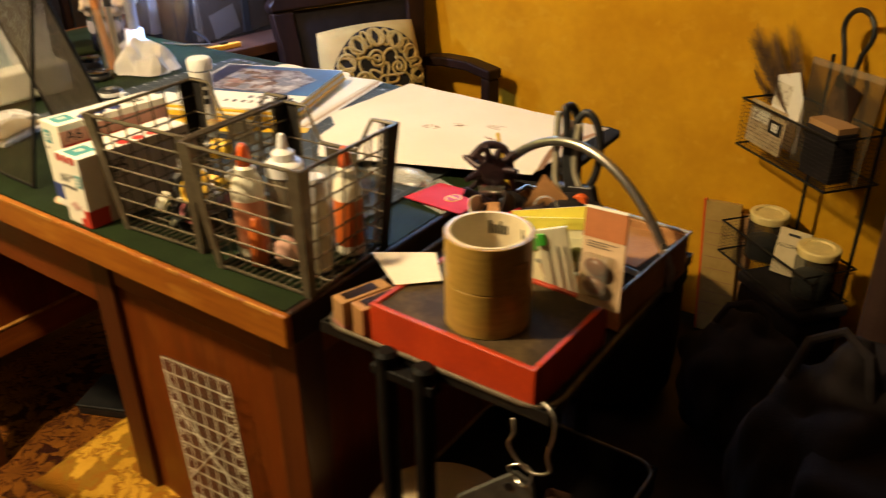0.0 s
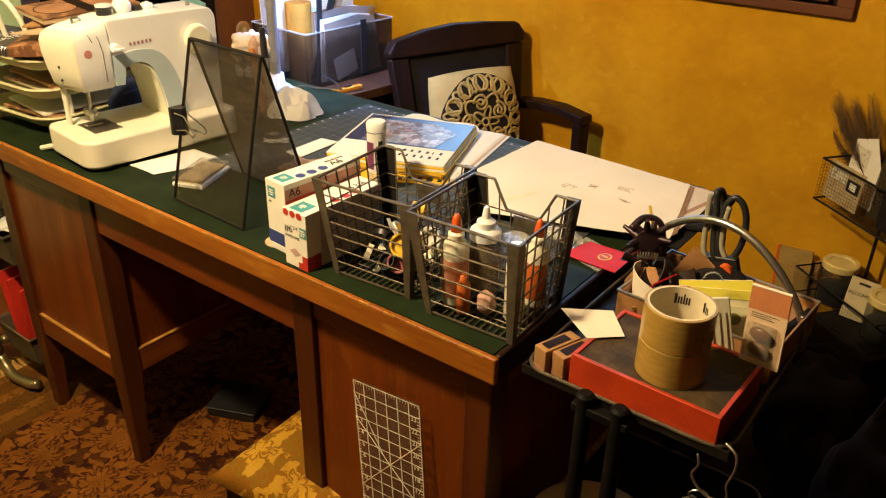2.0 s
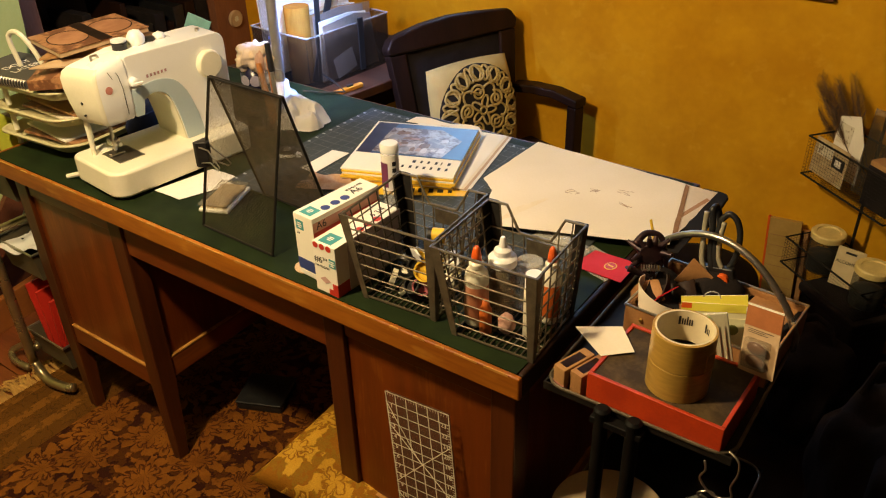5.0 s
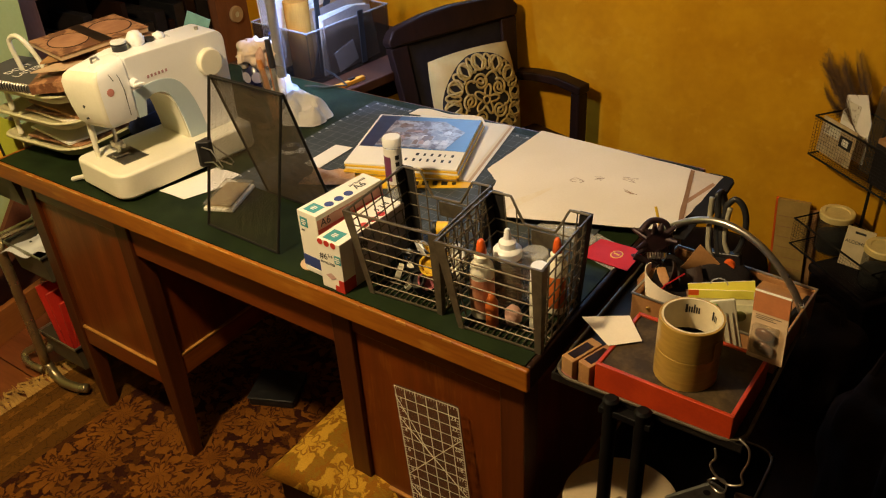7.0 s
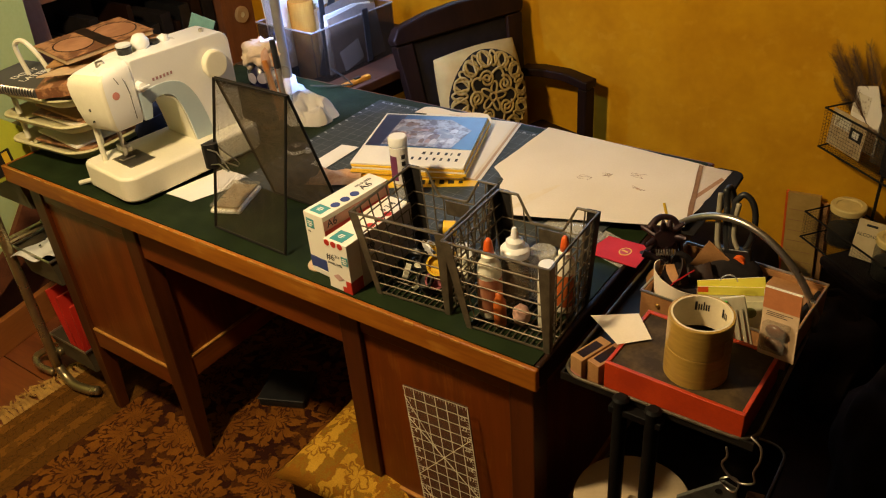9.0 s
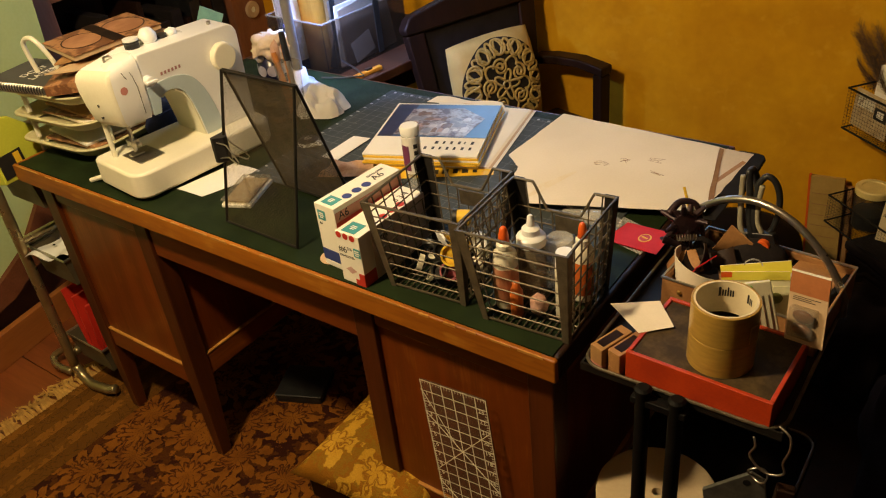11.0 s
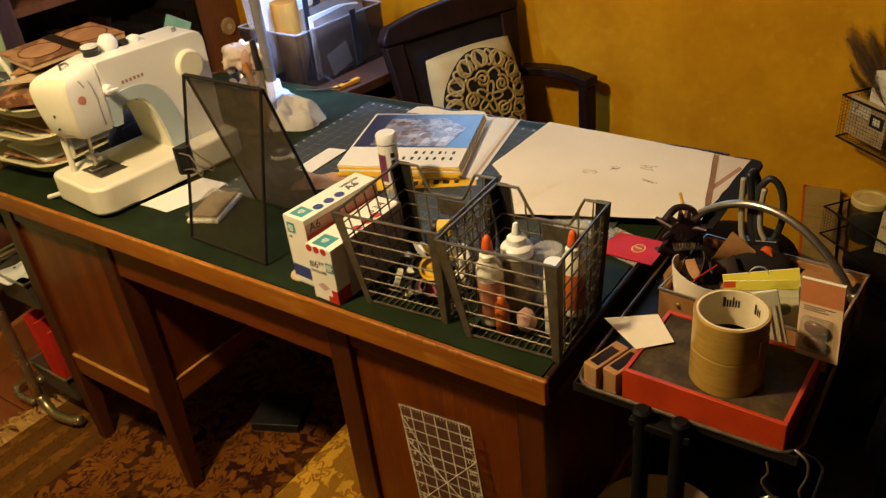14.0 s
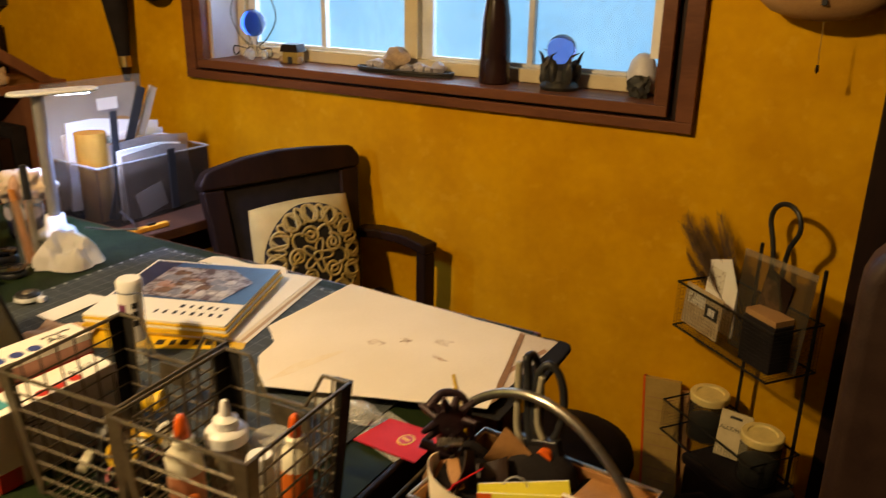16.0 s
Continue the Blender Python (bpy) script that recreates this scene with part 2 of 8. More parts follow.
RED = mat("red_print", (0.52, 0.035, 0.02), (0.45, 0.03, 0.018), 0.45, scale=20, fine=300, bump=0.05)
REDLACQ = mat("red_lacquer", (0.52, 0.050, 0.008), (0.40, 0.034, 0.006), 0.42, scale=24, fine=260, bump=0.12)
TEAL = mat("teal_print", (0.06, 0.33, 0.36), None, 0.5, scale=20, fine=300, bump=0.03)
NAVY = mat("blue_print", (0.035, 0.06, 0.24), None, 0.5, scale=20, fine=300, bump=0.03)
BLUEPIC = mat("blue_photo", (0.025, 0.08, 0.24), (0.04, 0.13, 0.33), 0.3, scale=14, fine=120, bump=0.02)
INK = mat("black_print", (0.015, 0.014, 0.014), None, 0.6, scale=20, fine=300, bump=0.0)
YELLOW = mat("yellow_print", (0.80, 0.53, 0.03), (0.72, 0.45, 0.02), 0.5, scale=20, fine=300, bump=0.03)
ORANGE = mat("orange_plastic", (0.75, 0.12, 0.012), (0.66, 0.10, 0.01), 0.4, scale=20, fine=300, bump=0.03)
AMBER = mat("orange_glue", (0.55, 0.13, 0.02), (0.42, 0.09, 0.015), 0.35, scale=20, fine=300, bump=0.03)
PINK = mat("pink_card", (0.60, 0.026, 0.032), (0.52, 0.020, 0.026), 0.6, spec=0.2, scale=16, fine=300, bump=0.03)
TAPE = mat("brown_tape", (0.43, 0.265, 0.052), (0.35, 0.210, 0.040), 0.3, scale=30, fine=90, bump=0.05, stretch=(1, 1, 6), coat=0.3)
TAPECORE = mat("tape_core", (0.78, 0.68, 0.45), (0.70, 0.60, 0.39), 0.8, scale=20, fine=300, bump=0.06)
BEIGE = mat("beige_card", (0.58, 0.42, 0.26), (0.50, 0.35, 0.21), 0.6, scale=14, fine=300, bump=0.04)
LIME = mat("lime_plastic", (0.56, 0.60, 0.06), (0.48, 0.52, 0.045), 0.5, scale=4, fine=200, bump=0.05)
MINT = mat("mint_wall_paint", (0.46, 0.57, 0.26), (0.41, 0.52, 0.22), 0.8, scale=3, fine=120, bump=0.15)
MATGREY = mat("cutting_mat", (0.062, 0.072, 0.076), (0.05, 0.06, 0.065), 0.6, scale=10, fine=400, bump=0.12, spec=0.1)
MATLINE = mat("mat_line", (0.33, 0.36, 0.37), None, 0.6, scale=30, fine=300, bump=0.0)
RAG = mat("white_rag", (0.88, 0.86, 0.82), (0.82, 0.79, 0.74), 0.95, scale=14, fine=420, bump=0.3)
CUSHION = mat("cream_cushion", (0.54, 0.41, 0.145), (0.47, 0.35, 0.12), 0.95, scale=18, fine=600, bump=0.45)
KNOT = mat("knot_cord", (0.50, 0.37, 0.12), (0.37, 0.27, 0.08), 0.9, scale=60, fine=500, bump=0.3)
BRASS = mat("brass", (0.60, 0.40, 0.12), (0.50, 0.32, 0.09), 0.35, metal=0.9, scale=40, fine=300, bump=0.05)
STONE = mat("rock", (0.48, 0.34, 0.22), (0.30, 0.21, 0.15), 0.75, scale=40, fine=200, bump=0.8)
STONE_B = mat("pale_rock", (0.50, 0.46, 0.48), (0.34, 0.29, 0.33), 0.6, scale=40, fine=200, bump=0.8)
EGG = mat("egg_stone", (0.66, 0.64, 0.66), (0.55, 0.53, 0.56), 0.35, scale=30, fine=200, bump=0.1)
BRONZE = mat("dark_bronze", (0.03, 0.03, 0.032), (0.06, 0.055, 0.045), 0.45, metal=0.5, scale=60, fine=200, bump=0.4)
BOTTLE = mat("dark_bottle", (0.022, 0.010, 0.010), (0.035, 0.015, 0.013), 0.18, scale=20, fine=300, bump=0.02)
CREAMFRAME = mat("cream_window_paint", (0.70, 0.60, 0.40), (0.62, 0.52, 0.34), 0.5, scale=14, fine=200, bump=0.1)
WHITEFRAME = mat("white_vinyl", (0.75, 0.76, 0.78), None, 0.4, scale=14, fine=200, bump=0.03)
FOLDERBLACK = mat("matte_black_card", (0.010, 0.009, 0.009), (0.018, 0.016, 0.015), 0.9, scale=20, fine=300, bump=0.1, spec=0.15)
POSTBLACK = mat("dull_black_enamel", (0.004, 0.004, 0.004), (0.006, 0.006, 0.006), 0.55, bump=0.05, spec=0.12)
MESHBLACK = mat("brown_black_mesh", (0.085, 0.062, 0.032), (0.055, 0.040, 0.020), 0.45, metal=0.3, scale=40, fine=300, bump=0.0)
FEATHER = mat("feather", (0.12, 0.065, 0.03), (0.05, 0.028, 0.016), 0.8, scale=60, fine=400, bump=0.3, stretch=(1, 1, 0.2))
BOOKPIC = mat("brown_cover", (0.16, 0.065, 0.028), (0.40, 0.20, 0.09), 0.5, scale=22, fine=90, bump=0.05, contrast=(0.46, 0.56))
LEATHER = mat("tan_leather", (0.40, 0.20, 0.07), (0.30, 0.14, 0.045), 0.6, scale=22, fine=260, bump=0.3)
PURPLE = mat("purple_label", (0.20, 0.05, 0.12), None, 0.5, scale=20, fine=300, bump=0.03)
FOILGREY = mat("grey_slate", (0.22, 0.22, 0.20), (0.13, 0.13, 0.12), 0.35, metal=0.6, scale=30, fine=200, bump=0.3)
SPOOL = mat("wooden_disc", (0.60, 0.48, 0.30), (0.52, 0.40, 0.24), 0.5, scale=6, fine=160, bump=0.06)
BOXTOP = mat("dusty_brown_lid", (0.038, 0.025, 0.011), (0.085, 0.056, 0.024), 0.7, scale=26, fine=160, bump=0.15, contrast=(0.42, 0.66), spec=0.2)
FRINGE = mat("rug_fringe", (0.58, 0.34, 0.08), (0.38, 0.21, 0.05), 0.95, scale=40, fine=400, bump=0.4)
CLEAR = clear("clear_plastic", (0.85, 0.85, 0.82), 0.12, 0.72)
GLASS = clear("jar_glass", (0.22, 0.22, 0.19), 0.03, 0.88)
POUCHFILM = clear("pouch_film", (0.30, 0.25, 0.17), 0.12, 0.88)
SMOKE = clear("smoked_acrylic", (0.17, 0.125, 0.09), 0.16, 0.90)
ACRYLIC = clear("ruler_acrylic", (0.62, 0.56, 0.42), 0.06, 0.95)
FROST = clear("frosted_bottle", (0.48, 0.40, 0.27), 0.2, 0.70)
ROSETAN = mat("rose_tan_print", (0.56, 0.30, 0.19), (0.40, 0.15, 0.07), 0.5, scale=30, fine=200, bump=0.03, stretch=(1, 1, 0.1))
LEDGLOW = glow("lamp_diffuser", (0.80, 0.88, 1.0), 3.0)
WINGLASS = clear("window_glass", (0.90, 0.93, 0.95), 0.02, 0.95)
THINBAG = clear("thin_pouch_film", (0.70, 0.66, 0.56), 0.15, 0.88)


# ---- building helpers ----
def thing(name, at, label, category, group="", turn=0.0, kind=""):
    ob = new(name)
    ob.empty_display_size = 0.05
    ob.matrix_world = pose(*at, 0, 0, turn)
    return tagged(ob, label, category, group, kind)


def part(name, bm, material, parent=None, label="", bev=0.0, smooth=False, seg=2):
    me = bpy.data.meshes.new(name)
    bmesh.ops.recalc_face_normals(bm, faces=bm.faces)
    bm.to_mesh(me)
    bm.free()
    me.materials.append(material)
    me.polygons.foreach_set("use_smooth", [True] * len(me.polygons))
    if not smooth and not bev:
        me.set_sharp_from_angle(angle=radians(35))
    ob = new(name, me)
    if parent:
        ob.parent = parent
    if label:
        ob["label"] = label
    if bev:
        mod = ob.modifiers.new("bevel", "BEVEL")
        mod.width, mod.segments, mod.limit_method, mod.harden_normals = bev, seg, "ANGLE", True
    return ob


def mesh():
    return bmesh.new()


def box(bm, x0, x1, y0, y1, z0, z1, m=None):
    t = Matrix.Translation(((x0 + x1) / 2, (y0 + y1) / 2, (z0 + z1) / 2)) @ Matrix.Diagonal((x1 - x0, y1 - y0, z1 - z0, 1))
    bmesh.ops.create_cube(bm, size=1.0, matrix=(m @ t) if m else t)
    return bm


def cube(x0, x1, y0, y1, z0, z1, m=None):
    return box(mesh(), x0, x1, y0, y1, z0, z1, m)


def rod(bm, a, b, r, r2=None, seg=8):
    a, b = Vector(a), Vector(b)
    d = b - a
    m = Matrix.Translation((a + b) / 2) @ d.to_track_quat("Z", "Y").to_matrix().to_4x4()
    bmesh.ops.create_cone(bm, cap_ends=True, segments=seg, radius1=r, radius2=r if r2 is None else r2, depth=d.length, matrix=m)
    return bm


def tube(bm, pts, r, seg=8, closed=False):
    """A round bar bent through the points."""
    pts = [Vector(p) for p in pts]
    rings, n = [], len(pts)
    for i, p in enumerate(pts):
        a, b = (pts[i - 1], pts[(i + 1) % n]) if closed else (pts[max(i - 1, 0)], pts[min(i + 1, n - 1)])
        way = (b - a).normalized()
        q = way.to_track_quat("Z", "Y") if i == 0 else last.rotation_difference(way) @ q
        last = way
        rr = r(i / (n - 1)) if callable(r) else r
        rings.append([bm.verts.new(p + q @ Vector((rr * math.cos(2 * math.pi * k / seg), rr * math.sin(2 * math.pi * k / seg), 0))) for k in range(seg)])
    for i in range(n if closed else n - 1):
        u, v = rings[i], rings[(i + 1) % n]
        for k in range(seg):
            bm.faces.new((u[k], u[(k + 1) % seg], v[(k + 1) % seg], v[k]))
    if not closed:
        bm.faces.new(rings[0][::-1])
        bm.faces.new(rings[-1])
    return bm


def bend(pts, n=6):
    """A smooth run of points through the given ones."""
    p = [Vector(q) for q in pts]
    p = [p[0]] + p + [p[-1]]
    out = []
    for a, b, c, d in zip(p, p[1:], p[2:], p[3:]):
        for k in range(n):
            t = k / n
            out.append(0.5 * (2 * b + (c - a) * t + (2 * a - 5 * b + 4 * c - d) * t * t + (3 * b - a - 3 * c + d) * t ** 3))
    return out + [p[-1]]


def lathe(bm, profile, at=(0, 0, 0), seg=24, m=None):
    """A turned body from (radius, height) pairs."""
    rings = []
    for r, z in profile:
        ring = []
        for k in range(seg):
            a = 2 * math.pi * k / seg
            v = Vector((at[0] + r * math.cos(a), at[1] + r * math.sin(a), at[2] + z))
            ring.append(bm.verts.new(m @ v if m else v))
        rings.append(ring)
    for u, v in zip(rings, rings[1:]):
        for k in range(seg):
            bm.faces.new((u[k], u[(k + 1) % seg], v[(k + 1) % seg], v[k]))
    if profile[0][0] > 1e-6:
        bm.faces.new(rings[0][::-1])
    if profile[-1][0] > 1e-6:
        bm.faces.new(rings[-1])
    bmesh.ops.remove_doubles(bm, verts=[v for ring in rings for v in ring], dist=1e-6)
    return bm


def slab(bm, outline, z0, z1, m=None):
    """A flat outline of (x, y) raised from z0 to z1."""
    lo = [bm.verts.new(m @ Vector((x, y, z0)) if m else (x, y, z0)) for x, y in outline]
    hi = [bm.verts.new(m @ Vector((x, y, z1)) if m else (x, y, z1)) for x, y in outline]
    n = len(outline)
    bm.faces.new(lo[::-1])
    bm.faces.new(hi)
    for k in range(n):
        bm.faces.new((lo[k], lo[(k + 1) % n], hi[(k + 1) % n], hi[k]))
    return bm


def sheet(bm, outline, z0, thick, lift):
    """A thin sheet over an outline of four corners, gently waved by lift(u, v)."""
    a, b, c, d = (Vector((*p, 0)) for p in outline)
    n = 14
    top, low = [], []
    for j in range(n + 1):
        for i in range(n + 1):
            u, v = i / n, j / n
            p = a * (1 - u) * (1 - v) + b * u * (1 - v) + c * u * v + d * (1 - u) * v
            h = z0 + lift(u, v)
            top.append(bm.verts.new((p.x, p.y, h + thick)))
            low.append(bm.verts.new((p.x, p.y, h)))
    for j in range(n):
        for i in range(n):
            k = j * (n + 1) + i
            bm.faces.new((top[k], top[k + 1], top[k + n + 2], top[k + n + 1]))
            bm.faces.new((low[k], low[k + n + 1], low[k + n + 2], low[k + 1]))
    rim = [i for i in range(n + 1)] + [j * (n + 1) + n for j in range(1, n + 1)] + [n * (n + 1) + i for i in range(n - 1, -1, -1)] + [j * (n + 1) for j in range(n - 1, 0, -1)]
    for p, q in zip(rim, rim[1:] + rim[:1]):
        bm.faces.new((low[p], low[q], top[q], top[p]))
    return bm


def lump(bm, at, size, rough=0.25, freq=3.0, seed=0.0, sub=3):
    """A rough, uneven body."""
    got = bmesh.ops.create_icosphere(bm, subdivisions=sub, radius=1.0)["verts"]
    for v in got:
        k = 1 + rough * noise.noise(v.co * freq + Vector((seed, seed * 2, 0)))
        v.co = Vector(at) + Vector((v.co.x * size[0], v.co.y * size[1], v.co.z * size[2])) * k
    return bm


def words(text, size, material, parent, m, name="lettering", depth=0.0002):
    """Raised letters in the built-in font."""
    c = bpy.data.curves.new("text", "FONT")
    c.body, c.size, c.extrude, c.align_x = text, size, depth, "LEFT"
    o = bpy.data.objects.new("text", c)
    scene.collection.objects.link(o)
    me = bpy.data.meshes.new_from_object(o.evaluated_get(bpy.context.evaluated_depsgraph_get()))
    bpy.data.objects.remove(o)
    me.materials.append(material)
    ob = new(name, me)
    ob.parent, ob.matrix_basis = parent, m
    return ob


def arc(cx, cy, r, a0, a1, n):
    return [(cx + r * math.cos(radians(a0 + (a1 - a0) * k / n)), cy + r * math.sin(radians(a0 + (a1 - a0) * k / n))) for k in range(n + 1)]


# ---- room ----
WALL_Y, CEILING = 1.47, 2.35


def wall_material():
    """Ochre paint, sponged in darker and paler clouds."""
    m = mat("sponged_ochre", (0.715, 0.368, 0.006), (0.585, 0.275, 0.004), 0.8, scale=5.5, fine=34, bump=0.3, contrast=(0.30, 0.68), spec=0.2, flecks=(0.76, 0.43, 0.03))
    return m


OCHRE = wall_material()
bm = mesh()
WX0, WX1, WZ0, WZ1 = -1.437, -0.035, 1.03, 1.95
box(bm, -2.9, WX0, WALL_Y, WALL_Y + 0.16, 0, CEILING)
box(bm, WX1, 1.5, WALL_Y, WALL_Y + 0.16, 0, CEILING)
box(bm, WX0, WX1, WALL_Y, WALL_Y + 0.16, 0, WZ0)
box(bm, WX0, WX1, WALL_Y, WALL_Y + 0.16, WZ1, CEILING)
tagged(part("wall_north", bm, OCHRE), "ochre sponge-painted plaster wall with a window", "wall", kind="structure")
# south and east walls are unseen, their dark finish assumed to limit bounce
tagged(part("wall_south", cube(-2.9, 1.5, -2.72, -2.6, 0, CEILING), DARKWOOD), "unseen wall, dark brown to cut bounced light", "wall", kind="structure")
tagged(part("wall_east", cube(1.5, 1.62, -2.72, WALL_Y + 0.16, 0, CEILING), DARKWOOD), "unseen wall, dark brown to cut bounced light", "wall", kind="structure")
tagged(part("wall_west", cube(-3.02, -2.9, -2.72, WALL_Y + 0.16, 0, CEILING), MINT), "pale mint green painted wall", "wall", kind="structure")
tagged(part("ceiling", cube(-3.02, 1.62, -2.72, WALL_Y + 0.16, CEILING, CEILING + 0.1), CEIL), "unseen ceiling, darkened to cut bounced light", "ceiling", kind="structure")
floor = tagged(part("floor", cube(-3.02, 1.62, -2.72, WALL_Y + 0.16, -0.12, -0.02), DARKWOOD), "red-brown wooden floorboards", "floor", kind="structure")

# window: stepped brown casing, cream sash frames with white vinyl bars, glass
win = tagged(new("window_1"), "brown-cased window with cream sashes and blue dusk outside", "window", kind="structure")


def frame_of(name, x0, x1, z0, z1, low, wide, y0, y1, material):
    part(name + "_rail", cube(x0, x1, y0, y1, z0, z0 + low), material, win, bev=0.002)
    part(name + "_rail", cube(x0, x1, y0, y1, z1 - wide, z1), material, win, bev=0.002)
    part(name + "_stile", cube(x0, x0 + wide, y0, y1, z0 + low, z1 - wide), material, win, bev=0.002)
    part(name + "_stile", cube(x1 - wide, x1, y0, y1, z0 + low, z1 - wide), material, win, bev=0.002)


frame_of("outer_casing", -1.525, 0.052, 0.983, 2.04, 0.025, 0.040, WALL_Y - 0.022, WALL_Y, TRIMWOOD)
frame_of("groove", -1.485, 0.012, 1.008, 2.0, 0.010, 0.018, WALL_Y - 0.006, WALL_Y, DARKWOOD)
frame_of("liner", -1.467, -0.006, 1.018, 1.982, 0.0255, 0.030, WALL_Y - 0.032, WALL_Y, TRIMWOOD)
part("window_sill", cube(WX0 - 0.004, WX1 + 0.004, WALL_Y + 0.001, 1.63, 1.025, 1.0435), TRIMWOOD, win)
# left jamb: pale lilac colour paints in the daylight that falls on it
JAMB = mat("daylit_jamb", (0.52, 0.47, 0.47), (0.44, 0.39, 0.39), 0.6, scale=8, fine=160, bump=0.1)
part("window_jamb", cube(WX0, WX0 + 0.012, WALL_Y + 0.002, 1.6, 1.0445, WZ1), JAMB, win)
part("window_jamb", cube(WX1 - 0.012, WX1, WALL_Y + 0.002, 1.6, 1.044, WZ1), TRIMWOOD, win)
GX0, GX1, GZ0, GZ1 = WX0 + 0.012, WX1 - 0.012, 1.044, WZ1
part("sash_sill", cube(GX0, GX1, 1.585, 1.625, GZ0, GZ0 + 0.036), CREAMFRAME, win, bev=0.003)
part("sash_head", cube(GX0, GX1, 1.585, 1.625, GZ1 - 0.04, GZ1), CREAMFRAME, win, bev=0.003)
for x, w, y in ((GX0, 0.03, 1.585), (-0.80, 0.045, 1.58), (GX1 - 0.03, 0.03, 1.585)):
    part("sash_stile", cube(x, x + w, y, 1.625, GZ0 + 0.036, GZ1 - 0.04), CREAMFRAME, win, bev=0.003)
for x, w in ((GX0 + 0.032, 0.03), (-1.107, 0.018), (-0.753, 0.035), (-0.43, 0.018)):
    part("white_bar", cube(x, x + w, 1.60, 1.622, GZ0 + 0.037, GZ1 - 0.041), WHITEFRAME, win, bev=0.003)
for x0, x1 in ((GX0 + 0.03, -0.80), (-0.755, GX1 - 0.03)):
    pane = part("pane", cube(x0, x1, 1.628, 1.632, GZ0 + 0.036, GZ1 - 0.04), WINGLASS, win)
    pane.visible_shadow = False
    part("white_sash_rail", cube(x0, x1, 1.602, 1.620, GZ0 + 0.0365, GZ0 + 0.046), WHITEFRAME, win)


def dusk():
    """Blurred blue evening outside the panes."""
    m = bpy.data.materials.new("blue_dusk")
    m.use_nodes = True
    n, l = m.node_tree.nodes, m.node_tree.links
    b = n["Principled BSDF"]
    b.inputs["Base Color"].default_value = (0, 0, 0, 1)
    tc, nz, r = n.new("ShaderNodeTexCoord"), n.new("ShaderNodeTexNoise"), n.new("ShaderNodeMix")
    nz.inputs["Scale"].default_value, nz.inputs["Detail"].default_value = 2.6, 5.0
    l.new(tc.outputs["Object"], nz.inputs["Vector"])
    r.data_type = "RGBA"
    r.inputs["A"].default_value, r.inputs["B"].default_value = (0.07, 0.28, 0.58, 1), (0.27, 0.58, 0.84, 1)
    l.new(nz.outputs["Fac"], r.inputs["Factor"])
    l.new(r.outputs["Result"], b.inputs["Emission Color"])
    b.inputs["Emission Strength"].default_value = 1.65
    return m


tagged(part("backdrop", cube(-3.2, 1.6, 2.6, 2.65, 0.2, 3.4), dusk()), "blurred blue dusk outside the window", "backdrop", kind="structure")

# dark door casing on the north wall, past the rack
tagged(part("trim", cube(0.425, 0.52, WALL_Y - 0.03, WALL_Y, 0, 2.1), DARKWOOD, bev=0.004), "dark brown door casing", "trim", kind="structure")
tagged(part("door_1", cube(0.522, 1.32, WALL_Y - 0.02, WALL_Y, 0, 2.08), DARKWOOD, bev=0.004), "dark brown wooden door, shut", "door", kind="structure")


# ---- rug ----
RUG = leafy("oriental_rug", (0.036, 0.008, 0.003), (0.145, 0.045, 0.005), (0.270, 0.097, 0.009), (0.062, 0.015, 0.003), 7.6, 11, 0.50, 0.15, border=(0.215, 0.086, 0.010))
rug = thing("rug", (-1.60, -2.2, 0.0), "ochre and brown oriental rug with leafy pattern and cream fringe", "rug")
part("carpet", cube(0, 1.78, 0, 2.95, -0.008, 0.0), RUG, rug, bev=0.004)
bm = mesh()
rng = random.Random(5)
for k in range(230):
    y = 0.02 + k * 0.0125
    dx, dy = rng.uniform(0.035, 0.085), rng.uniform(-0.03, 0.03)
    z = rng.uniform(-0.005, -0.002)
    tube(bm, [(0.003, y, -0.004), (-dx * 0.35, y + dy * 0.5, z + 0.010), (-dx * 0.7, y - dy * 0.2, z + 0.007), (-dx, y + dy, z + 0.002)], lambda u: 0.0066 - 0.0030 * u, 5)
    for q in range(3):
        ax, ay = rng.uniform(0.3, 0.9) * dx, rng.uniform(-0.01, 0.01)
        tube(bm, [(-ax * 0.5, y + ay, z + 0.008), (-ax - 0.012, y + ay * 3, z + rng.uniform(0.004, 0.016))], 0.0012, 4)
tagged(part("fringe", bm, FRINGE, rug, "knotted golden yarn fringe"), kind="stuff")

# ---- desk ----
desk = thing("desk", (0, 0, 0), "old oak writing desk with green leather top and twin pedestals", "desk")
DX0, DY1, DZ = -1.425, 0.745, 0.765
part("desktop", cube(DX0 + 0.011, -0.011, 0.011, DY1 - 0.011, DZ - 0.03, DZ - 0.0005), GREEN, desk, "dark green leather writing surface")
part("front_edge", cube(DX0, 0, 0, 0.0105, DZ - 0.043, DZ), WOOD_EDGE, desk, "worn orange-brown oak edging", bev=0.004, seg=3)
bm = mesh()
rng = random.Random(23)
x = DX0 + 0.004
while x < -0.02:
    w = rng.uniform(0.004, 0.05) if rng.random() < 0.7 else rng.uniform(0.05, 0.12)
    d, e = rng.uniform(0.0012, 0.0040), rng.uniform(0.0012, 0.0042)
    slab(bm, [(x, -0.0004), (x + w * 0.4, -0.0004), (x + w, -0.0003), (x + w * 0.8, d), (x + w * 0.45, d * 0.6), (x + w * 0.15, d * 0.9)], DZ - e, DZ + 0.0004)
    x += w + rng.uniform(0.002, 0.03)
tagged(part("worn_corner", bm, WORN, desk, "rubbed pale chips along the edge"), kind="stuff")
part("back_edge", cube(DX0, 0, DY1 - 0.0105, DY1, DZ - 0.043, DZ - 0.003), WOOD_D, desk, bev=0.004)
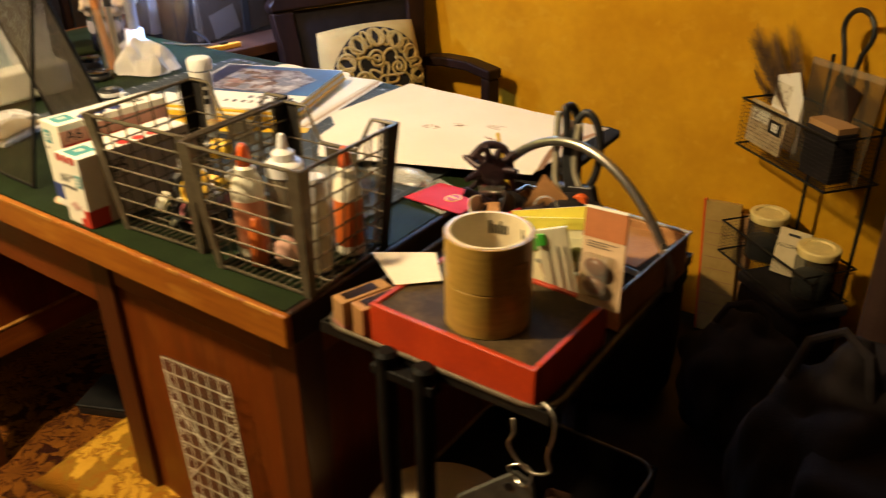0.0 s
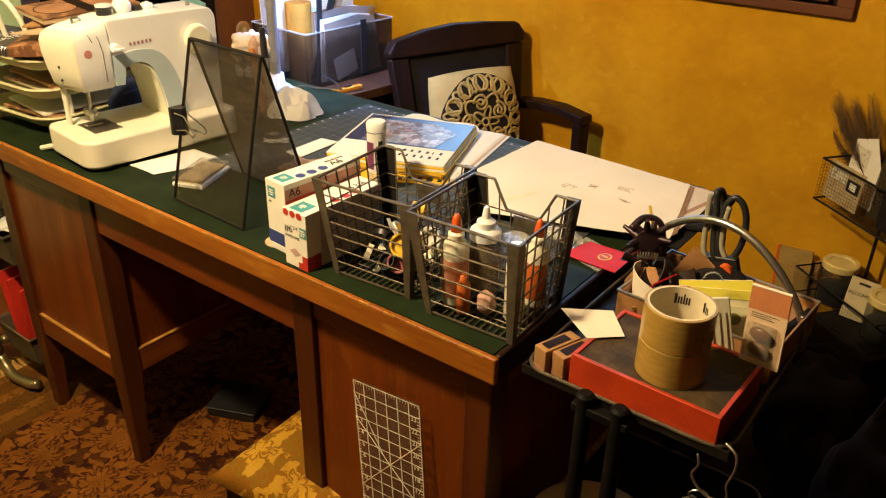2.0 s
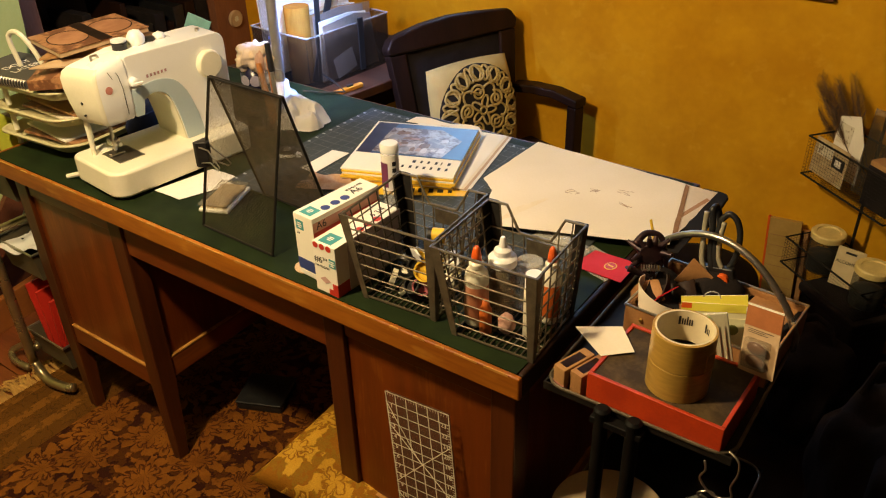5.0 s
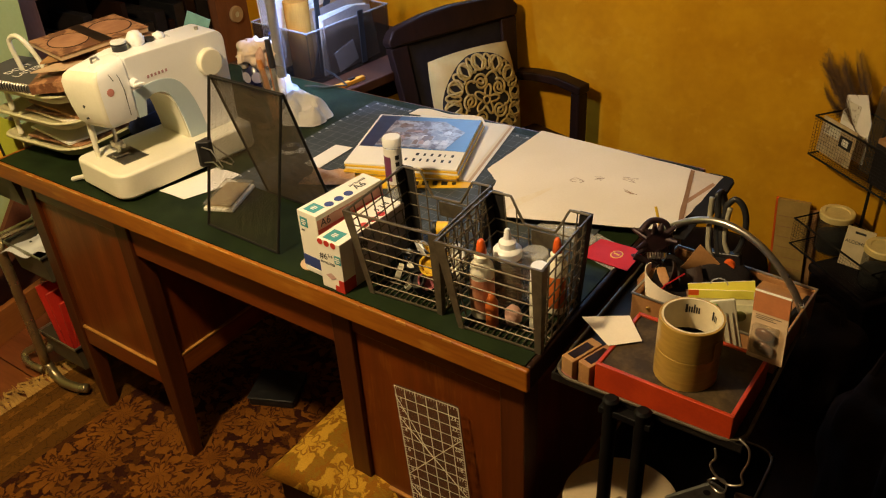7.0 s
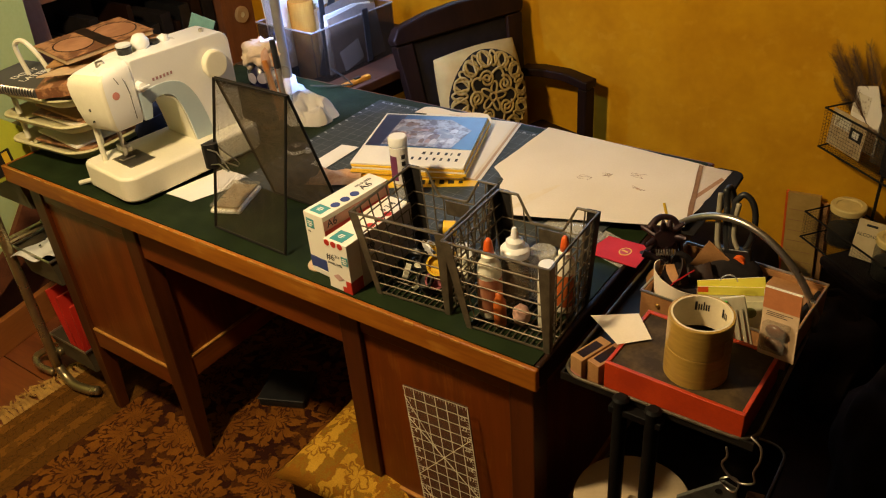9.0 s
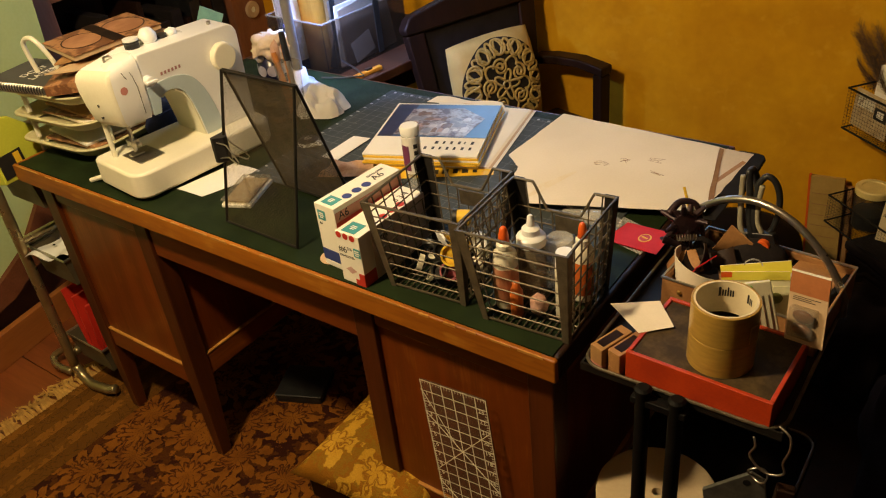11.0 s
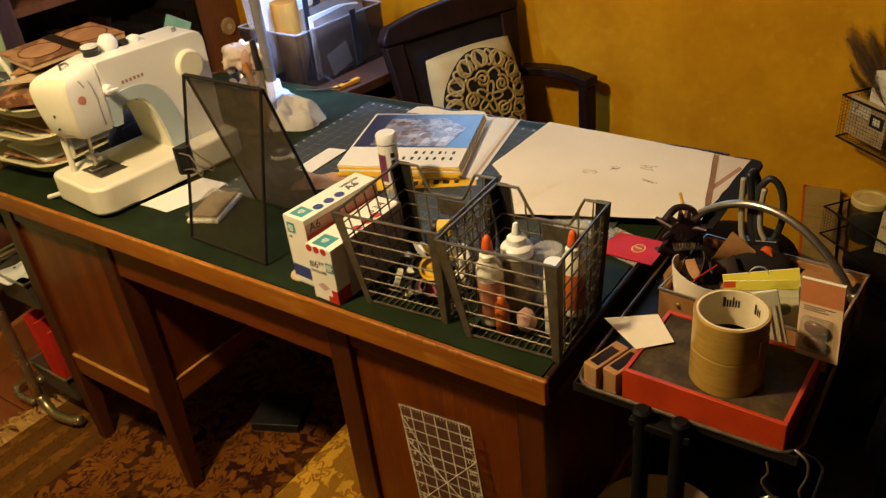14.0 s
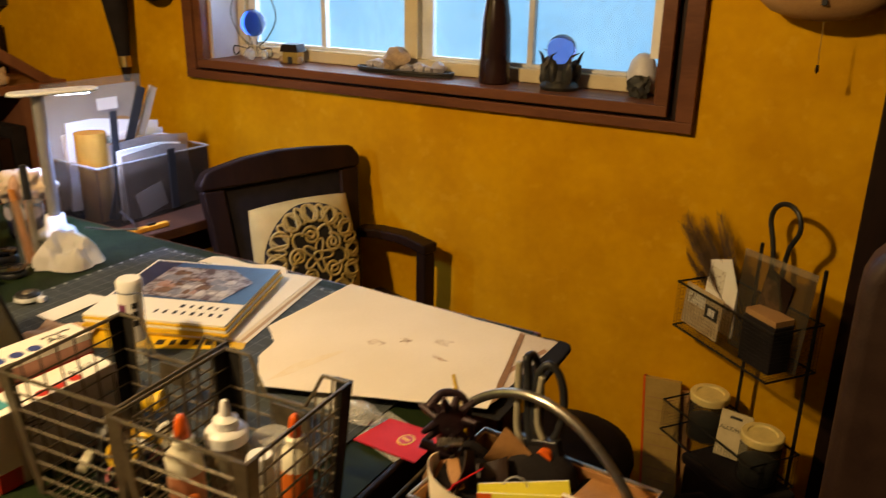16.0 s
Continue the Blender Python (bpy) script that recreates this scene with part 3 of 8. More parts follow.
part("side_edge", cube(DX0, DX0 + 0.0105, 0.0108, DY1 - 0.0108, DZ - 0.043, DZ), WOOD_Y, desk, bev=0.004)
# same oak edging; its unlit right side is painted in with dark walnut
part("side_edge", cube(-0.0105, 0, 0.0108, DY1 - 0.0108, DZ - 0.043, DZ), DARKWOOD, desk, bev=0.004)
part("underframe", cube(DX0 + 0.012, -0.012, 0.012, DY1 - 0.012, DZ - 0.0425, DZ - 0.031), WOOD_X, desk)
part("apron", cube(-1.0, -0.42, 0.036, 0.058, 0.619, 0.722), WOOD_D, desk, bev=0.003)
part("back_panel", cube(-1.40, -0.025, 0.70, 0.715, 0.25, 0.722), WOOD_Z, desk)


def pedestal(x0, x1):
    y0, y1, s = 0.03, 0.70, 0.046
    for lx in (x0, x1 - s):
        for ly in (y0, y1 - s):
            bm = mesh()
            # square post, tapered to the foot on its outer faces
            prof = [(0.0, 0.62), (0.24, 1.0), (0.7225, 1.0)]
            out_x = lx == x0
            rings = []
            for z, k in prof:
                a, b = (lx + s * (1 - k), lx + s) if out_x else (lx, lx + s * k)
                if lx == x1 - s and x1 < -0.9:
                    a, b = lx + s * (1 - k), lx + s
                c, d = (ly, ly + s * k) if ly == y0 else (ly + s * (1 - k), ly + s)
                rings.append([bm.verts.new(p) for p in ((a, c, z), (b, c, z), (b, d, z), (a, d, z))])
            bm.faces.new(rings[0][::-1])
            bm.faces.new(rings[-1])
            for u, v in zip(rings, rings[1:]):
                for i in range(4):
                    bm.faces.new((u[i], u[(i + 1) % 4], v[(i + 1) % 4], v[i]))
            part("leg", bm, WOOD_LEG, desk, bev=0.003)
    for yy, dy in ((y0, 1), (y1, -1)):
        a, b = sorted((yy + dy * 0.004, yy + dy * 0.024))
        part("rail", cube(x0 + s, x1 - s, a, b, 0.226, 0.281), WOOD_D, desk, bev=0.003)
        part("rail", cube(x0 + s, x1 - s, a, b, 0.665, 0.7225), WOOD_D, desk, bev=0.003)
        c, d = sorted((yy + dy * 0.010, yy + dy * 0.020))
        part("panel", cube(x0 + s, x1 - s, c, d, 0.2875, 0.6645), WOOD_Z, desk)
        e, f = sorted((yy + dy * 0.003, yy + dy * 0.012))
        part("moulding", cube(x0 + s, x1 - s, e, f, 0.2815, 0.287), WORN, desk, "pale worn panel moulding", bev=0.002)
    for xx, dx in ((x0, 1), (x1, -1)):
        a, b = sorted((xx + dx * 0.004, xx + dx * 0.024))
        part("rail", cube(a, b, y0 + s, y1 - s, 0.245, 0.302), WOOD_Y, desk, bev=0.003)
        part("rail", cube(a, b, y0 + s, y1 - s, 0.665, 0.7225), WOOD_Y, desk, bev=0.003)
        c, d = sorted((xx + dx * 0.010, xx + dx * 0.020))
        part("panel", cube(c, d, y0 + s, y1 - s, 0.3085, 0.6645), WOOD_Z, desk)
        e, f = sorted((xx + dx * 0.003, xx + dx * 0.012))
        part("moulding", cube(e, f, y0 + s, y1 - s, 0.3025, 0.308), WORN, desk, bev=0.002)


pedestal(-1.40, -1.00)
pedestal(-0.42, -0.022)

# ---- floorboards ----
boards = []
for i in range(11):
    y0 = -2.6 + 0.37 * i
    if i == 0:
        base = part("floorboard", cube(-2.9, -1.45, y0, y0 + 0.366, -0.0195, -0.008), FLOORWOOD, floor, bev=0.0)
        boards.append(base)
    else:
        o = new("floorboard", base.data)
        o.parent, o.location = floor, (0, 0.37 * i, 0)

# ---- captain's chair behind the desk, its back towards the bookcase ----
chair = thing("armchair", (-0.654, 1.085, 0.0), "dark walnut armchair with curved back beside the desk", "chair", turn=-20)
for x, y in ((-0.20, -0.20), (-0.20, 0.22), (0.20, -0.20), (0.20, 0.22)):
    part("leg", rod(mesh(), (x * 1.05, y, -0.008), (x, y, 0.40), 0.018, 0.024, 10), DARKWOOD, chair)
bm = mesh()
slab(bm, [(-0.24, -0.25), (0.20, -0.27), (0.24, 0.0), (0.20, 0.30), (-0.24, 0.28)], 0.40, 0.44)
part("seat", bm, DARKWOOD, chair, bev=0.012)
# back: two posts leaning back, a broad crest rail with rounded corners and an inner panel
LEAN = pose(-0.225, 0, 0.43, 0, -11, 0)


def on_back(outline, x0, x1):
    return slab(mesh(), outline, x0, x1, LEAN @ Matrix(((0, 0, 1, 0), (1, 0, 0, 0), (0, 1, 0, 0), (0, 0, 0, 1))))


crest = [(-0.228, 0.372), (0.236, 0.372), (0.245, 0.40)] + [(0.235 - 0.03 + 0.03 * math.cos(radians(a)), 0.405 + 0.03 * math.sin(radians(a))) for a in (20, 50, 80)] + [(0.1, 0.445), (0.0, 0.45), (-0.1, 0.443)] + [(-0.195 - 0.03 * math.cos(radians(a)), 0.395 + 0.03 * math.sin(radians(a))) for a in (80, 50, 20)] + [(-0.235, 0.39)]
part("crest_rail", on_back(crest, -0.022, 0.020), DARKWOOD, chair, bev=0.008)
part("back_post", on_back([(-0.195, 0.0), (-0.15, 0.0), (-0.170, 0.3715), (-0.228, 0.3715)], -0.018, 0.016), DARKWOOD, chair, bev=0.006)
part("back_post", on_back([(0.15, 0.0), (0.195, 0.0), (0.236, 0.3715), (0.175, 0.3715)], -0.018, 0.016), DARKWOOD, chair, bev=0.006)
part("back_panel", on_back([(-0.1495, 0.02), (0.1495, 0.02), (0.1735, 0.371), (-0.1685, 0.371)], -0.008, 0.006), DARKCLOTH, chair)
for s in (-1, 1):
    bm = mesh()
    pts = [(-0.265, 0.222 * s, 0.615), (-0.20, 0.250 * s, 0.622), (-0.12, 0.276 * s, 0.622), (-0.022, 0.288 * s, 0.612)]
    rings = []
    for i, p in enumerate(pts):
        q, o_ = Vector(pts[min(i + 1, 3)]), Vector(pts[max(i - 1, 0)])
        d = (q - o_).normalized()
        side_, up = d.cross(Vector((0, 0, 1))).normalized(), Vector((0, 0, 1))
        rings.append([bm.verts.new(Vector(p) + side_ * a + up * c_) for a, c_ in ((-0.026, -0.014), (0.026, -0.014), (0.026, 0.014), (-0.026, 0.014))])
    bm.faces.new(rings[0][::-1])
    bm.faces.new(rings[-1])
    for u, v in zip(rings, rings[1:]):
        for i in range(4):
            bm.faces.new((u[i], u[(i + 1) % 4], v[(i + 1) % 4], v[i]))
    part("armrest", bm, DARKWOOD, chair, bev=0.006)
    part("arm_post", cube(-0.062, -0.024, 0.286 * s - 0.020, 0.286 * s + 0.020, 0.40, 0.5985), DARKWOOD, chair, bev=0.006)

# ---- celtic cushion leaning on the chair back ----
cushion = thing("cushion", (-0.850, 1.178, 0.4455), "cream square cushion with black medallion of interlaced knotwork", "cushion", turn=-21.6)
CM = pose(0, 0, 0.154, 0, -14, 0) @ Matrix.Scale(1.04, 4)
bm = mesh()
n = 18
front, back = {}, {}
for j in range(n + 1):
    for i in range(n + 1):
        u, v = i / n * 2 - 1, j / n * 2 - 1
        pin = 1 - 0.05 * (u * u * (1 - v * v) + v * v * (1 - u * u)) * -1 - 0.05
        puff = 0.052 * ((1 - u ** 4) * (1 - v ** 4)) ** 0.55
        y, z = u * 0.145 * pin, v * 0.145 * pin
        front[i, j] = bm.verts.new(CM @ Vector((puff + 0.002, y, z)))
        back[i, j] = bm.verts.new(CM @ Vector((-puff * 0.35 - 0.002, y, z)))
for j in range(n):
    for i in range(n):
        bm.faces.new((front[i, j], front[i + 1, j], front[i + 1, j + 1], front[i, j + 1]))
        bm.faces.new((back[i, j], back[i, j + 1], back[i + 1, j + 1], back[i + 1, j]))
for i in range(n):
    bm.faces.new((front[i, 0], back[i, 0], back[i + 1, 0], front[i + 1, 0]))
    bm.faces.new((front[i, n], front[i + 1, n], back[i + 1, n], back[i, n]))
    bm.faces.new((front[0, i], front[0, i + 1], back[0, i + 1], back[0, i]))
    bm.faces.new((front[n, i], back[n, i], back[n, i + 1], front[n, i + 1]))
part("cover", bm, CUSHION, cushion, smooth=True)


def puffed(y, z, lift=0.0):
    u, v = y / 0.145, z / 0.145
    return CM @ Vector((0.052 * max((1 - u ** 4) * (1 - v ** 4), 0) ** 0.55 + 0.002 + lift, y, z))


bm = mesh()
rings = [[bm.verts.new(puffed(r * math.cos(a), r * math.sin(a), 0.0012)) for a in [2 * math.pi * k / 48 for k in range(48)]] for r in (0.004, 0.03, 0.06, 0.09, 0.115, 0.134)]
for u, v in zip(rings, rings[1:]):
    for k in range(48):
        bm.faces.new((u[k], u[(k + 1) % 48], v[(k + 1) % 48], v[k]))
bm.faces.new(rings[0])
part("medallion", bm, mat("black_felt", (0.014, 0.011, 0.010), None, 0.95, scale=40, fine=400, bump=0.3), cushion, "black round medallion")
bm = mesh()


def cord(f, steps, r=0.0048):
    tube(bm, [puffed(*f(2 * math.pi * k / steps), 0.0025 + 0.0012 * math.sin(7 * 2 * math.pi * k / steps)) for k in range(steps)], r, 6, True)


def loops(radius, swing, lobes, turn):
    return lambda a: ((radius + swing * math.cos(lobes * a + turn)) * math.cos(a), (radius + swing * math.cos(lobes * a + turn)) * math.sin(a))


for k in range(12):
    # outer band: interlaced rings, with two strands crossing them
    a = k * 2 * math.pi / 12
    c = (0.108 * math.cos(a), 0.108 * math.sin(a))
    cord(lambda t, c=c, a=a: (c[0] + 0.021 * math.cos(t) * math.cos(a) - 0.023 * math.sin(t) * math.sin(a), c[1] + 0.021 * math.cos(t) * math.sin(a) + 0.023 * math.sin(t) * math.cos(a)), 24, 0.0042)
cord(loops(0.108, 0.021, 12, 0.0), 200, 0.0040)
cord(loops(0.108, 0.021, 12, math.pi), 200, 0.0040)
for k in range(5):
    # inner curls
    a = k * 2 * math.pi / 5 + 0.5
    c = (0.054 * math.cos(a), 0.054 * math.sin(a))
    curl = []
    for i in range(44):
        q = i / 43
        r = 0.004 + 0.021 * q
        t = a + 2.4 + 11.5 * q
        curl.append(puffed(c[0] + r * math.cos(t), c[1] + r * math.sin(t), 0.0026 + 0.0012 * math.sin(9 * q)))
    tube(bm, curl, 0.0041, 6)
cord(loops(0.066, 0.016, 5, 0.9), 120, 0.0040)
cord(loops(0.030, 0.014, 5, 0.2), 90, 0.0038)
cord(lambda t: (0.011 * math.cos(t), 0.011 * math.sin(t)), 20, 0.0038)
part("knotwork", bm, KNOT, cushion, "raised cream interlaced cord", smooth=True)


# ---- sewing machine: needle end towards the front edge ----
sew = thing("sewing_machine", (-1.040, 0.040, DZ), "white portable sewing machine with pale blue trim", "sewing machine")
sew.matrix_world = pose(-1.040, 0.040, DZ, 0, 0, -6) @ Matrix.Diagonal((1, 1, 1.06, 1))
c = 0.035
base_outline = [(-0.085 + c, -0.012)] + arc(0.092 - c, c - 0.012, c, -90, 0, 6) + arc(0.092 - 0.02, 0.330 - 0.02, 0.02, 0, 90, 4) + arc(-0.085 + 0.02, 0.330 - 0.02, 0.02, 90, 180, 4) + arc(-0.085 + 0.02, 0.008, 0.02, 180, 270, 4)
part("base", slab(mesh(), base_outline, 0.006, 0.060), CREAMPL, sew, bev=0.007, seg=3)
for x, y in ((0.062, 0.035), (-0.06, 0.03), (0.07, 0.30), (-0.06, 0.30)):
    part("foot", rod(mesh(), (x, y, 0), (x, y, 0.0065), 0.014, 0.016, 12), BLACKPL, sew)
part("side_lever", rod(mesh(), (-0.075, 0.005, 0.016), (-0.115, -0.018, 0.004), 0.005, 0.005, 8), CREAMPL, sew)


def across(outline, x0, x1, name, material, label="", bev=0.006, seg=3):
    """A body from a (y, z) outline, from x0 to x1."""
    m4 = Matrix(((0, 0, 1, 0), (1, 0, 0, 0), (0, 1, 0, 0), (0, 0, 0, 1)))
    return part(name, slab(mesh(), outline, x0, x1, m4), material, sew, label, bev=bev, seg=seg)


CURVE = [(p.x, p.y) for p in bend([(0.114, 0.170, 0), (0.136, 0.1765, 0), (0.160, 0.170, 0), (0.176, 0.148, 0), (0.187, 0.108, 0), (0.195, 0.0605, 0)], 5)]
ARCH = [(0.089, 0.140), (0.107, 0.140)] + CURVE
OUTER = [(p.x, p.y) for p in bend([(0.240, 0.0605, 0), (0.230, 0.110, 0), (0.212, 0.160, 0), (0.186, 0.190, 0), (0.145, 0.200, 0), (0.089, 0.194, 0)], 5)]
col = [(0.195, 0.0595), (0.322, 0.0595), (0.325, 0.228)] + arc(0.299, 0.232, 0.026, 0, 80, 5) + [(0.095, 0.260), (0.088, 0.258), (0.088, 0.140)] + ARCH[1:-1]
across(col, -0.042, 0.046, "arm", WHITEPL, bev=0.012, seg=4)


bm = mesh()
rings = []
for a, b_, c_, d, z, r in ((-0.016, 0.034, 0.012, 0.080, 0.136, 0.014), (-0.024, 0.044, 0.003, 0.086, 0.139, 0.020), (-0.031, 0.0485, -0.005, 0.0875, 0.150, 0.023), (-0.038, 0.050, -0.008, 0.0875, 0.178, 0.024), (-0.044, 0.050, -0.009, 0.0875, 0.208, 0.024), (-0.046, 0.0490, -0.008, 0.0875, 0.240, 0.024), (-0.043, 0.0465, -0.004, 0.0875, 0.256, 0.023), (-0.039, 0.041, 0.006, 0.0875, 0.2640, 0.018), (-0.033, 0.034, 0.014, 0.0870, 0.2672, 0.012)):
    e, r = 0.004, r * 0.28
    out = arc(b_ - r, c_ + r, r, -90, 0, 6) + arc(b_ - e, d - e, e, 0, 90, 3) + arc(a + e, d - e, e, 90, 180, 3) + arc(a + r, c_ + r, r, 180, 270, 6)
    rings.append([bm.verts.new((x, y, z)) for x, y in out])
bm.faces.new(rings[0][::-1])
bm.faces.new(rings[-1])
for u, v in zip(rings, rings[1:]):
    for q in range(len(u)):
        bm.faces.new((u[q], u[(q + 1) % len(u)], v[(q + 1) % len(u)], v[q]))
for v in bm.verts:
    if v.co.y < 0.05:
        v.co.y += 0.25 * (v.co.x + 0.045)
    if v.co.z > 0.2:
        v.co.z -= (0.006 + 0.17 * max(0.0, 0.0875 - v.co.y)) * (v.co.z - 0.2) / 0.065
head = part("head", bm, WHITEPL, sew, "rounded white needle head with cream end")
head.data.materials.append(CREAMPL)
for p in head.data.polygons:
    if p.center.y - 0.25 * (p.center.x + 0.045) < 0.008:
        p.material_index = 1
part("column_back", cube(-0.068, -0.040, 0.201, 0.318, 0.0595, 0.235), WHITEPL, sew, bev=0.016, seg=4)
trim_o = ARCH + OUTER
across(trim_o, 0.0455, 0.0478, "blue_trim", BLUEPL, "pale blue inset strip", bev=0.001)
inner = [(x - 0.0035, z - 0.0035) for x, z in CURVE[8:]] + [(x - 0.0003, z - 0.0003) for x, z in CURVE[8:]][::-1]
across(inner, -0.062, 0.044, "column_face", CREAMPL, bev=0.001)
part("pattern_dial", rod(mesh(), (0.046, 0.274, 0.201), (0.062, 0.274, 0.201), 0.030, 0.028, 28), CREAMPL, sew, "round stitch dial", bev=0.004)
d2 = mesh()
rod(d2, (0.044, 0.096, 0.209), (0.062, 0.096, 0.209), 0.010, 0.009, 16)
box(d2, 0.062, 0.068, 0.084, 0.109, 0.2065, 0.2115)
part("tension_dial", d2, WHITEPL, sew, bev=0.001)
part("emblem", lathe(mesh(), [(0.0, 0), (0.0075, 0), (0.0075, 0.0008), (0.0, 0.0008)], (0, 0, 0), 20, pose(0.0498, 0.042, 0.207, 0, 90, 0)), mat("faded_red", (0.62, 0.26, 0.22), None, 0.4, bump=0.0), sew, "round red badge")
bm = mesh()
for k in range(6):
    box(bm, 0.0462, 0.0466, 0.128 + 0.0085 * k, 0.1325 + 0.0085 * k, 0.2085 + 0.0002 * k, 0.2145 + 0.0002 * k)
part("name_mark", bm, mat("faded_red_mark", (0.42, 0.22, 0.24), None, 0.4, bump=0.0), sew, "small red printed mark")
bm = mesh()
tube(bm, [(0.0482, 0.064, 0.236), (0.0501, 0.067, 0.228), (0.0505, 0.071, 0.205), (0.0494, 0.072, 0.152)], 0.0006, 6)
tube(bm, [(0.0475, 0.048, 0.240), (0.0497, 0.054, 0.226)], 0.0008, 6)
part("thread_slot", bm, BLACKPL, sew)
for z, w in ((0.182, 0.003), (0.158, 0.002)):
    part("screw", rod(mesh(), (0.002, 0.0022, z), (0.002, 0.010, z), w, w, 8), BLACKPL, sew)
bm = mesh()
rod(bm, (0.0, 0.050, 0.14), (0.0, 0.050, 0.072), 0.0035, 0.003, 8)
rod(bm, (0.010, 0.043, 0.14), (0.010, 0.043, 0.075), 0.003, 0.003, 8)
box(bm, -0.008, 0.014, 0.038, 0.056, 0.086, 0.097)
box(bm, -0.006, 0.010, 0.034, 0.064, 0.0645, 0.0675)
rod(bm, (0.012, 0.050, 0.090), (0.026, 0.050, 0.090), 0.004, 0.004, 8)
part("presser_foot", bm, STEEL, sew, "steel needle and presser foot")
part("needle_plate", cube(-0.03, 0.045, 0.030, 0.088, 0.0603, 0.0612), STEEL, sew, "brushed steel needle plate")
part("front_post", rod(mesh(), (-0.040, 0.020, 0.0595), (-0.040, 0.020, 0.150), 0.0055, 0.0055, 10), CREAMPL, sew)
part("bobbin_winder", lathe(mesh(), [(0.015, 0.0), (0.015, 0.013), (0.0165, 0.015), (0.0165, 0.018), (0.0, 0.018)], (-0.005, 0.112, 0.256), 20), BLACKPL, sew, "black knob with white cap")
part("bobbin_cap", lathe(mesh(), [(0.0155, 0.0), (0.0155, 0.004), (0.0, 0.0045)], (-0.005, 0.112, 0.2742), 20), WHITEPL, sew)
part("winder_cap", lathe(mesh(), [(0.012, 0), (0.018, 0.008), (0.019, 0.018), (0.011, 0.030), (0.0, 0.033)], (-0.010, 0.152, 0.255), 20), WHITEPL, sew, smooth=True)
part("winder_stop", lathe(mesh(), [(0.011, 0), (0.011, 0.012), (0, 0.013)], (-0.010, 0.182, 0.254), 16), BLACKPL, sew)
part("spool_cap", lathe(mesh(), [(0.007, 0), (0.012, 0.006), (0.012, 0.015), (0.0, 0.020)], (-0.010, 0.205, 0.253), 16), WHITEPL, sew, smooth=True)
part("thread_guide", tube(mesh(), [(0.0, 0.045, 0.250), (0.0, 0.045, 0.262), (0.0, 0.056, 0.262), (0.0, 0.064, 0.250)], 0.003, 6), STEEL, sew)
part("handle_screw", rod(mesh(), (0.01, 0.285, 0.249), (0.01, 0.285, 0.264), 0.005, 0.0045, 10), STEEL, sew)
part("hand_wheel", rod(mesh(), (0.0, 0.322, 0.196), (0.0, 0.334, 0.196), 0.034, 0.032, 24), CREAMPL, sew, bev=0.004)

# paper strip and a small clear case beside the machine
pp = thing("paper_note", (-0.89, 0.155, DZ), "sheet of white paper lying on the desk", "paper")
part("sheet", sheet(mesh(), [(-0.056, -0.057), (0.023, -0.056), (0.075, 0.082), (-0.03, 0.08)], 0.0006, 0.0004, lambda u, v: 0.001 * math.sin(3 * u)), PAPER, pp)
case = thing("clear_case", (-0.783, 0.149, DZ), "small clear plastic case of pins", "box", turn=22)
part("base", cube(-0.032, 0.032, -0.055, 0.055, 0, 0.009), CARD, case, bev=0.003)
part("contents", cube(-0.026, 0.026, -0.047, 0.047, 0.0095, 0.014), mat("amber_pins", (0.42, 0.27, 0.10), (0.62, 0.50, 0.30), 0.35, scale=120, fine=400, bump=0.4), case)
part("lid", cube(-0.032, 0.032, -0.055, 0.055, 0.0145, 0.019), THINBAG, case, bev=0.002)

# ---- mesh easel with a binder clip ----
easel = thing("mesh_easel", (-0.642, 0.050, DZ), "black wire mesh A-frame document stand on the desk", "document stand", turn=-2)
HW, APEX, BACK = 0.097, (0.070, 0.281), 0.157


def screen(y0, z0, y1, z1, w0, w1, name, t):
    a = [Vector((-w0, y0, z0)), Vector((w0, y0, z0)), Vector((w1, y1, z1)), Vector((-w1, y1, z1))]
    part(name + "_rim", tube(mesh(), a, 0.0030, 8, True), BLACK, easel, "black wire rim")
    bm = mesh()
    n1, n2 = 80, 112
    for k in range(1, n1):
        u = k / n1
        rod(bm, a[0].lerp(a[1], u), a[3].lerp(a[2], u), t, t, 3)
    for k in range(1, n2):
        u = k / n2
        rod(bm, a[0].lerp(a[3], u), a[1].lerp(a[2], u), t, t, 3)
    tagged(part(name + "_mesh", bm, MESHBLACK, easel, "fine black wire mesh"), kind="stuff")


screen(0.0, 0.003, *APEX, HW, HW - 0.003, "front", 0.00021)
screen(BACK, 0.003, APEX[0] + 0.004, APEX[1], HW, HW - 0.003, "back", 0.00042)
clip = thing("binder_clip", (-0.732, 0.088, DZ + 0.142), "black binder clip gripping the mesh edge", "clip", turn=-2)
bm = mesh()
slab(bm, [(-0.010, -0.016), (0.006, -0.004), (0.006, 0.004), (-0.010, 0.016), (-0.018, 0.016), (-0.018, -0.016)], -0.025, 0.025)
part("body", bm, BLACKPL, clip, bev=0.001)
for s in (-1, 1):
    part("handle", tube(mesh(), [(-0.006, 0.012 * s, 0.016), (0.012, 0.006 * s, 0.012), (0.040, 0.012 * s, -0.004), (0.048, 0.013 * s, -0.011), (0.042, 0.012 * s, -0.018), (0.012, 0.006 * s, -0.013), (-0.006, 0.012 * s, -0.016)], 0.0014, 6), STEEL, clip, "silver wire handle")

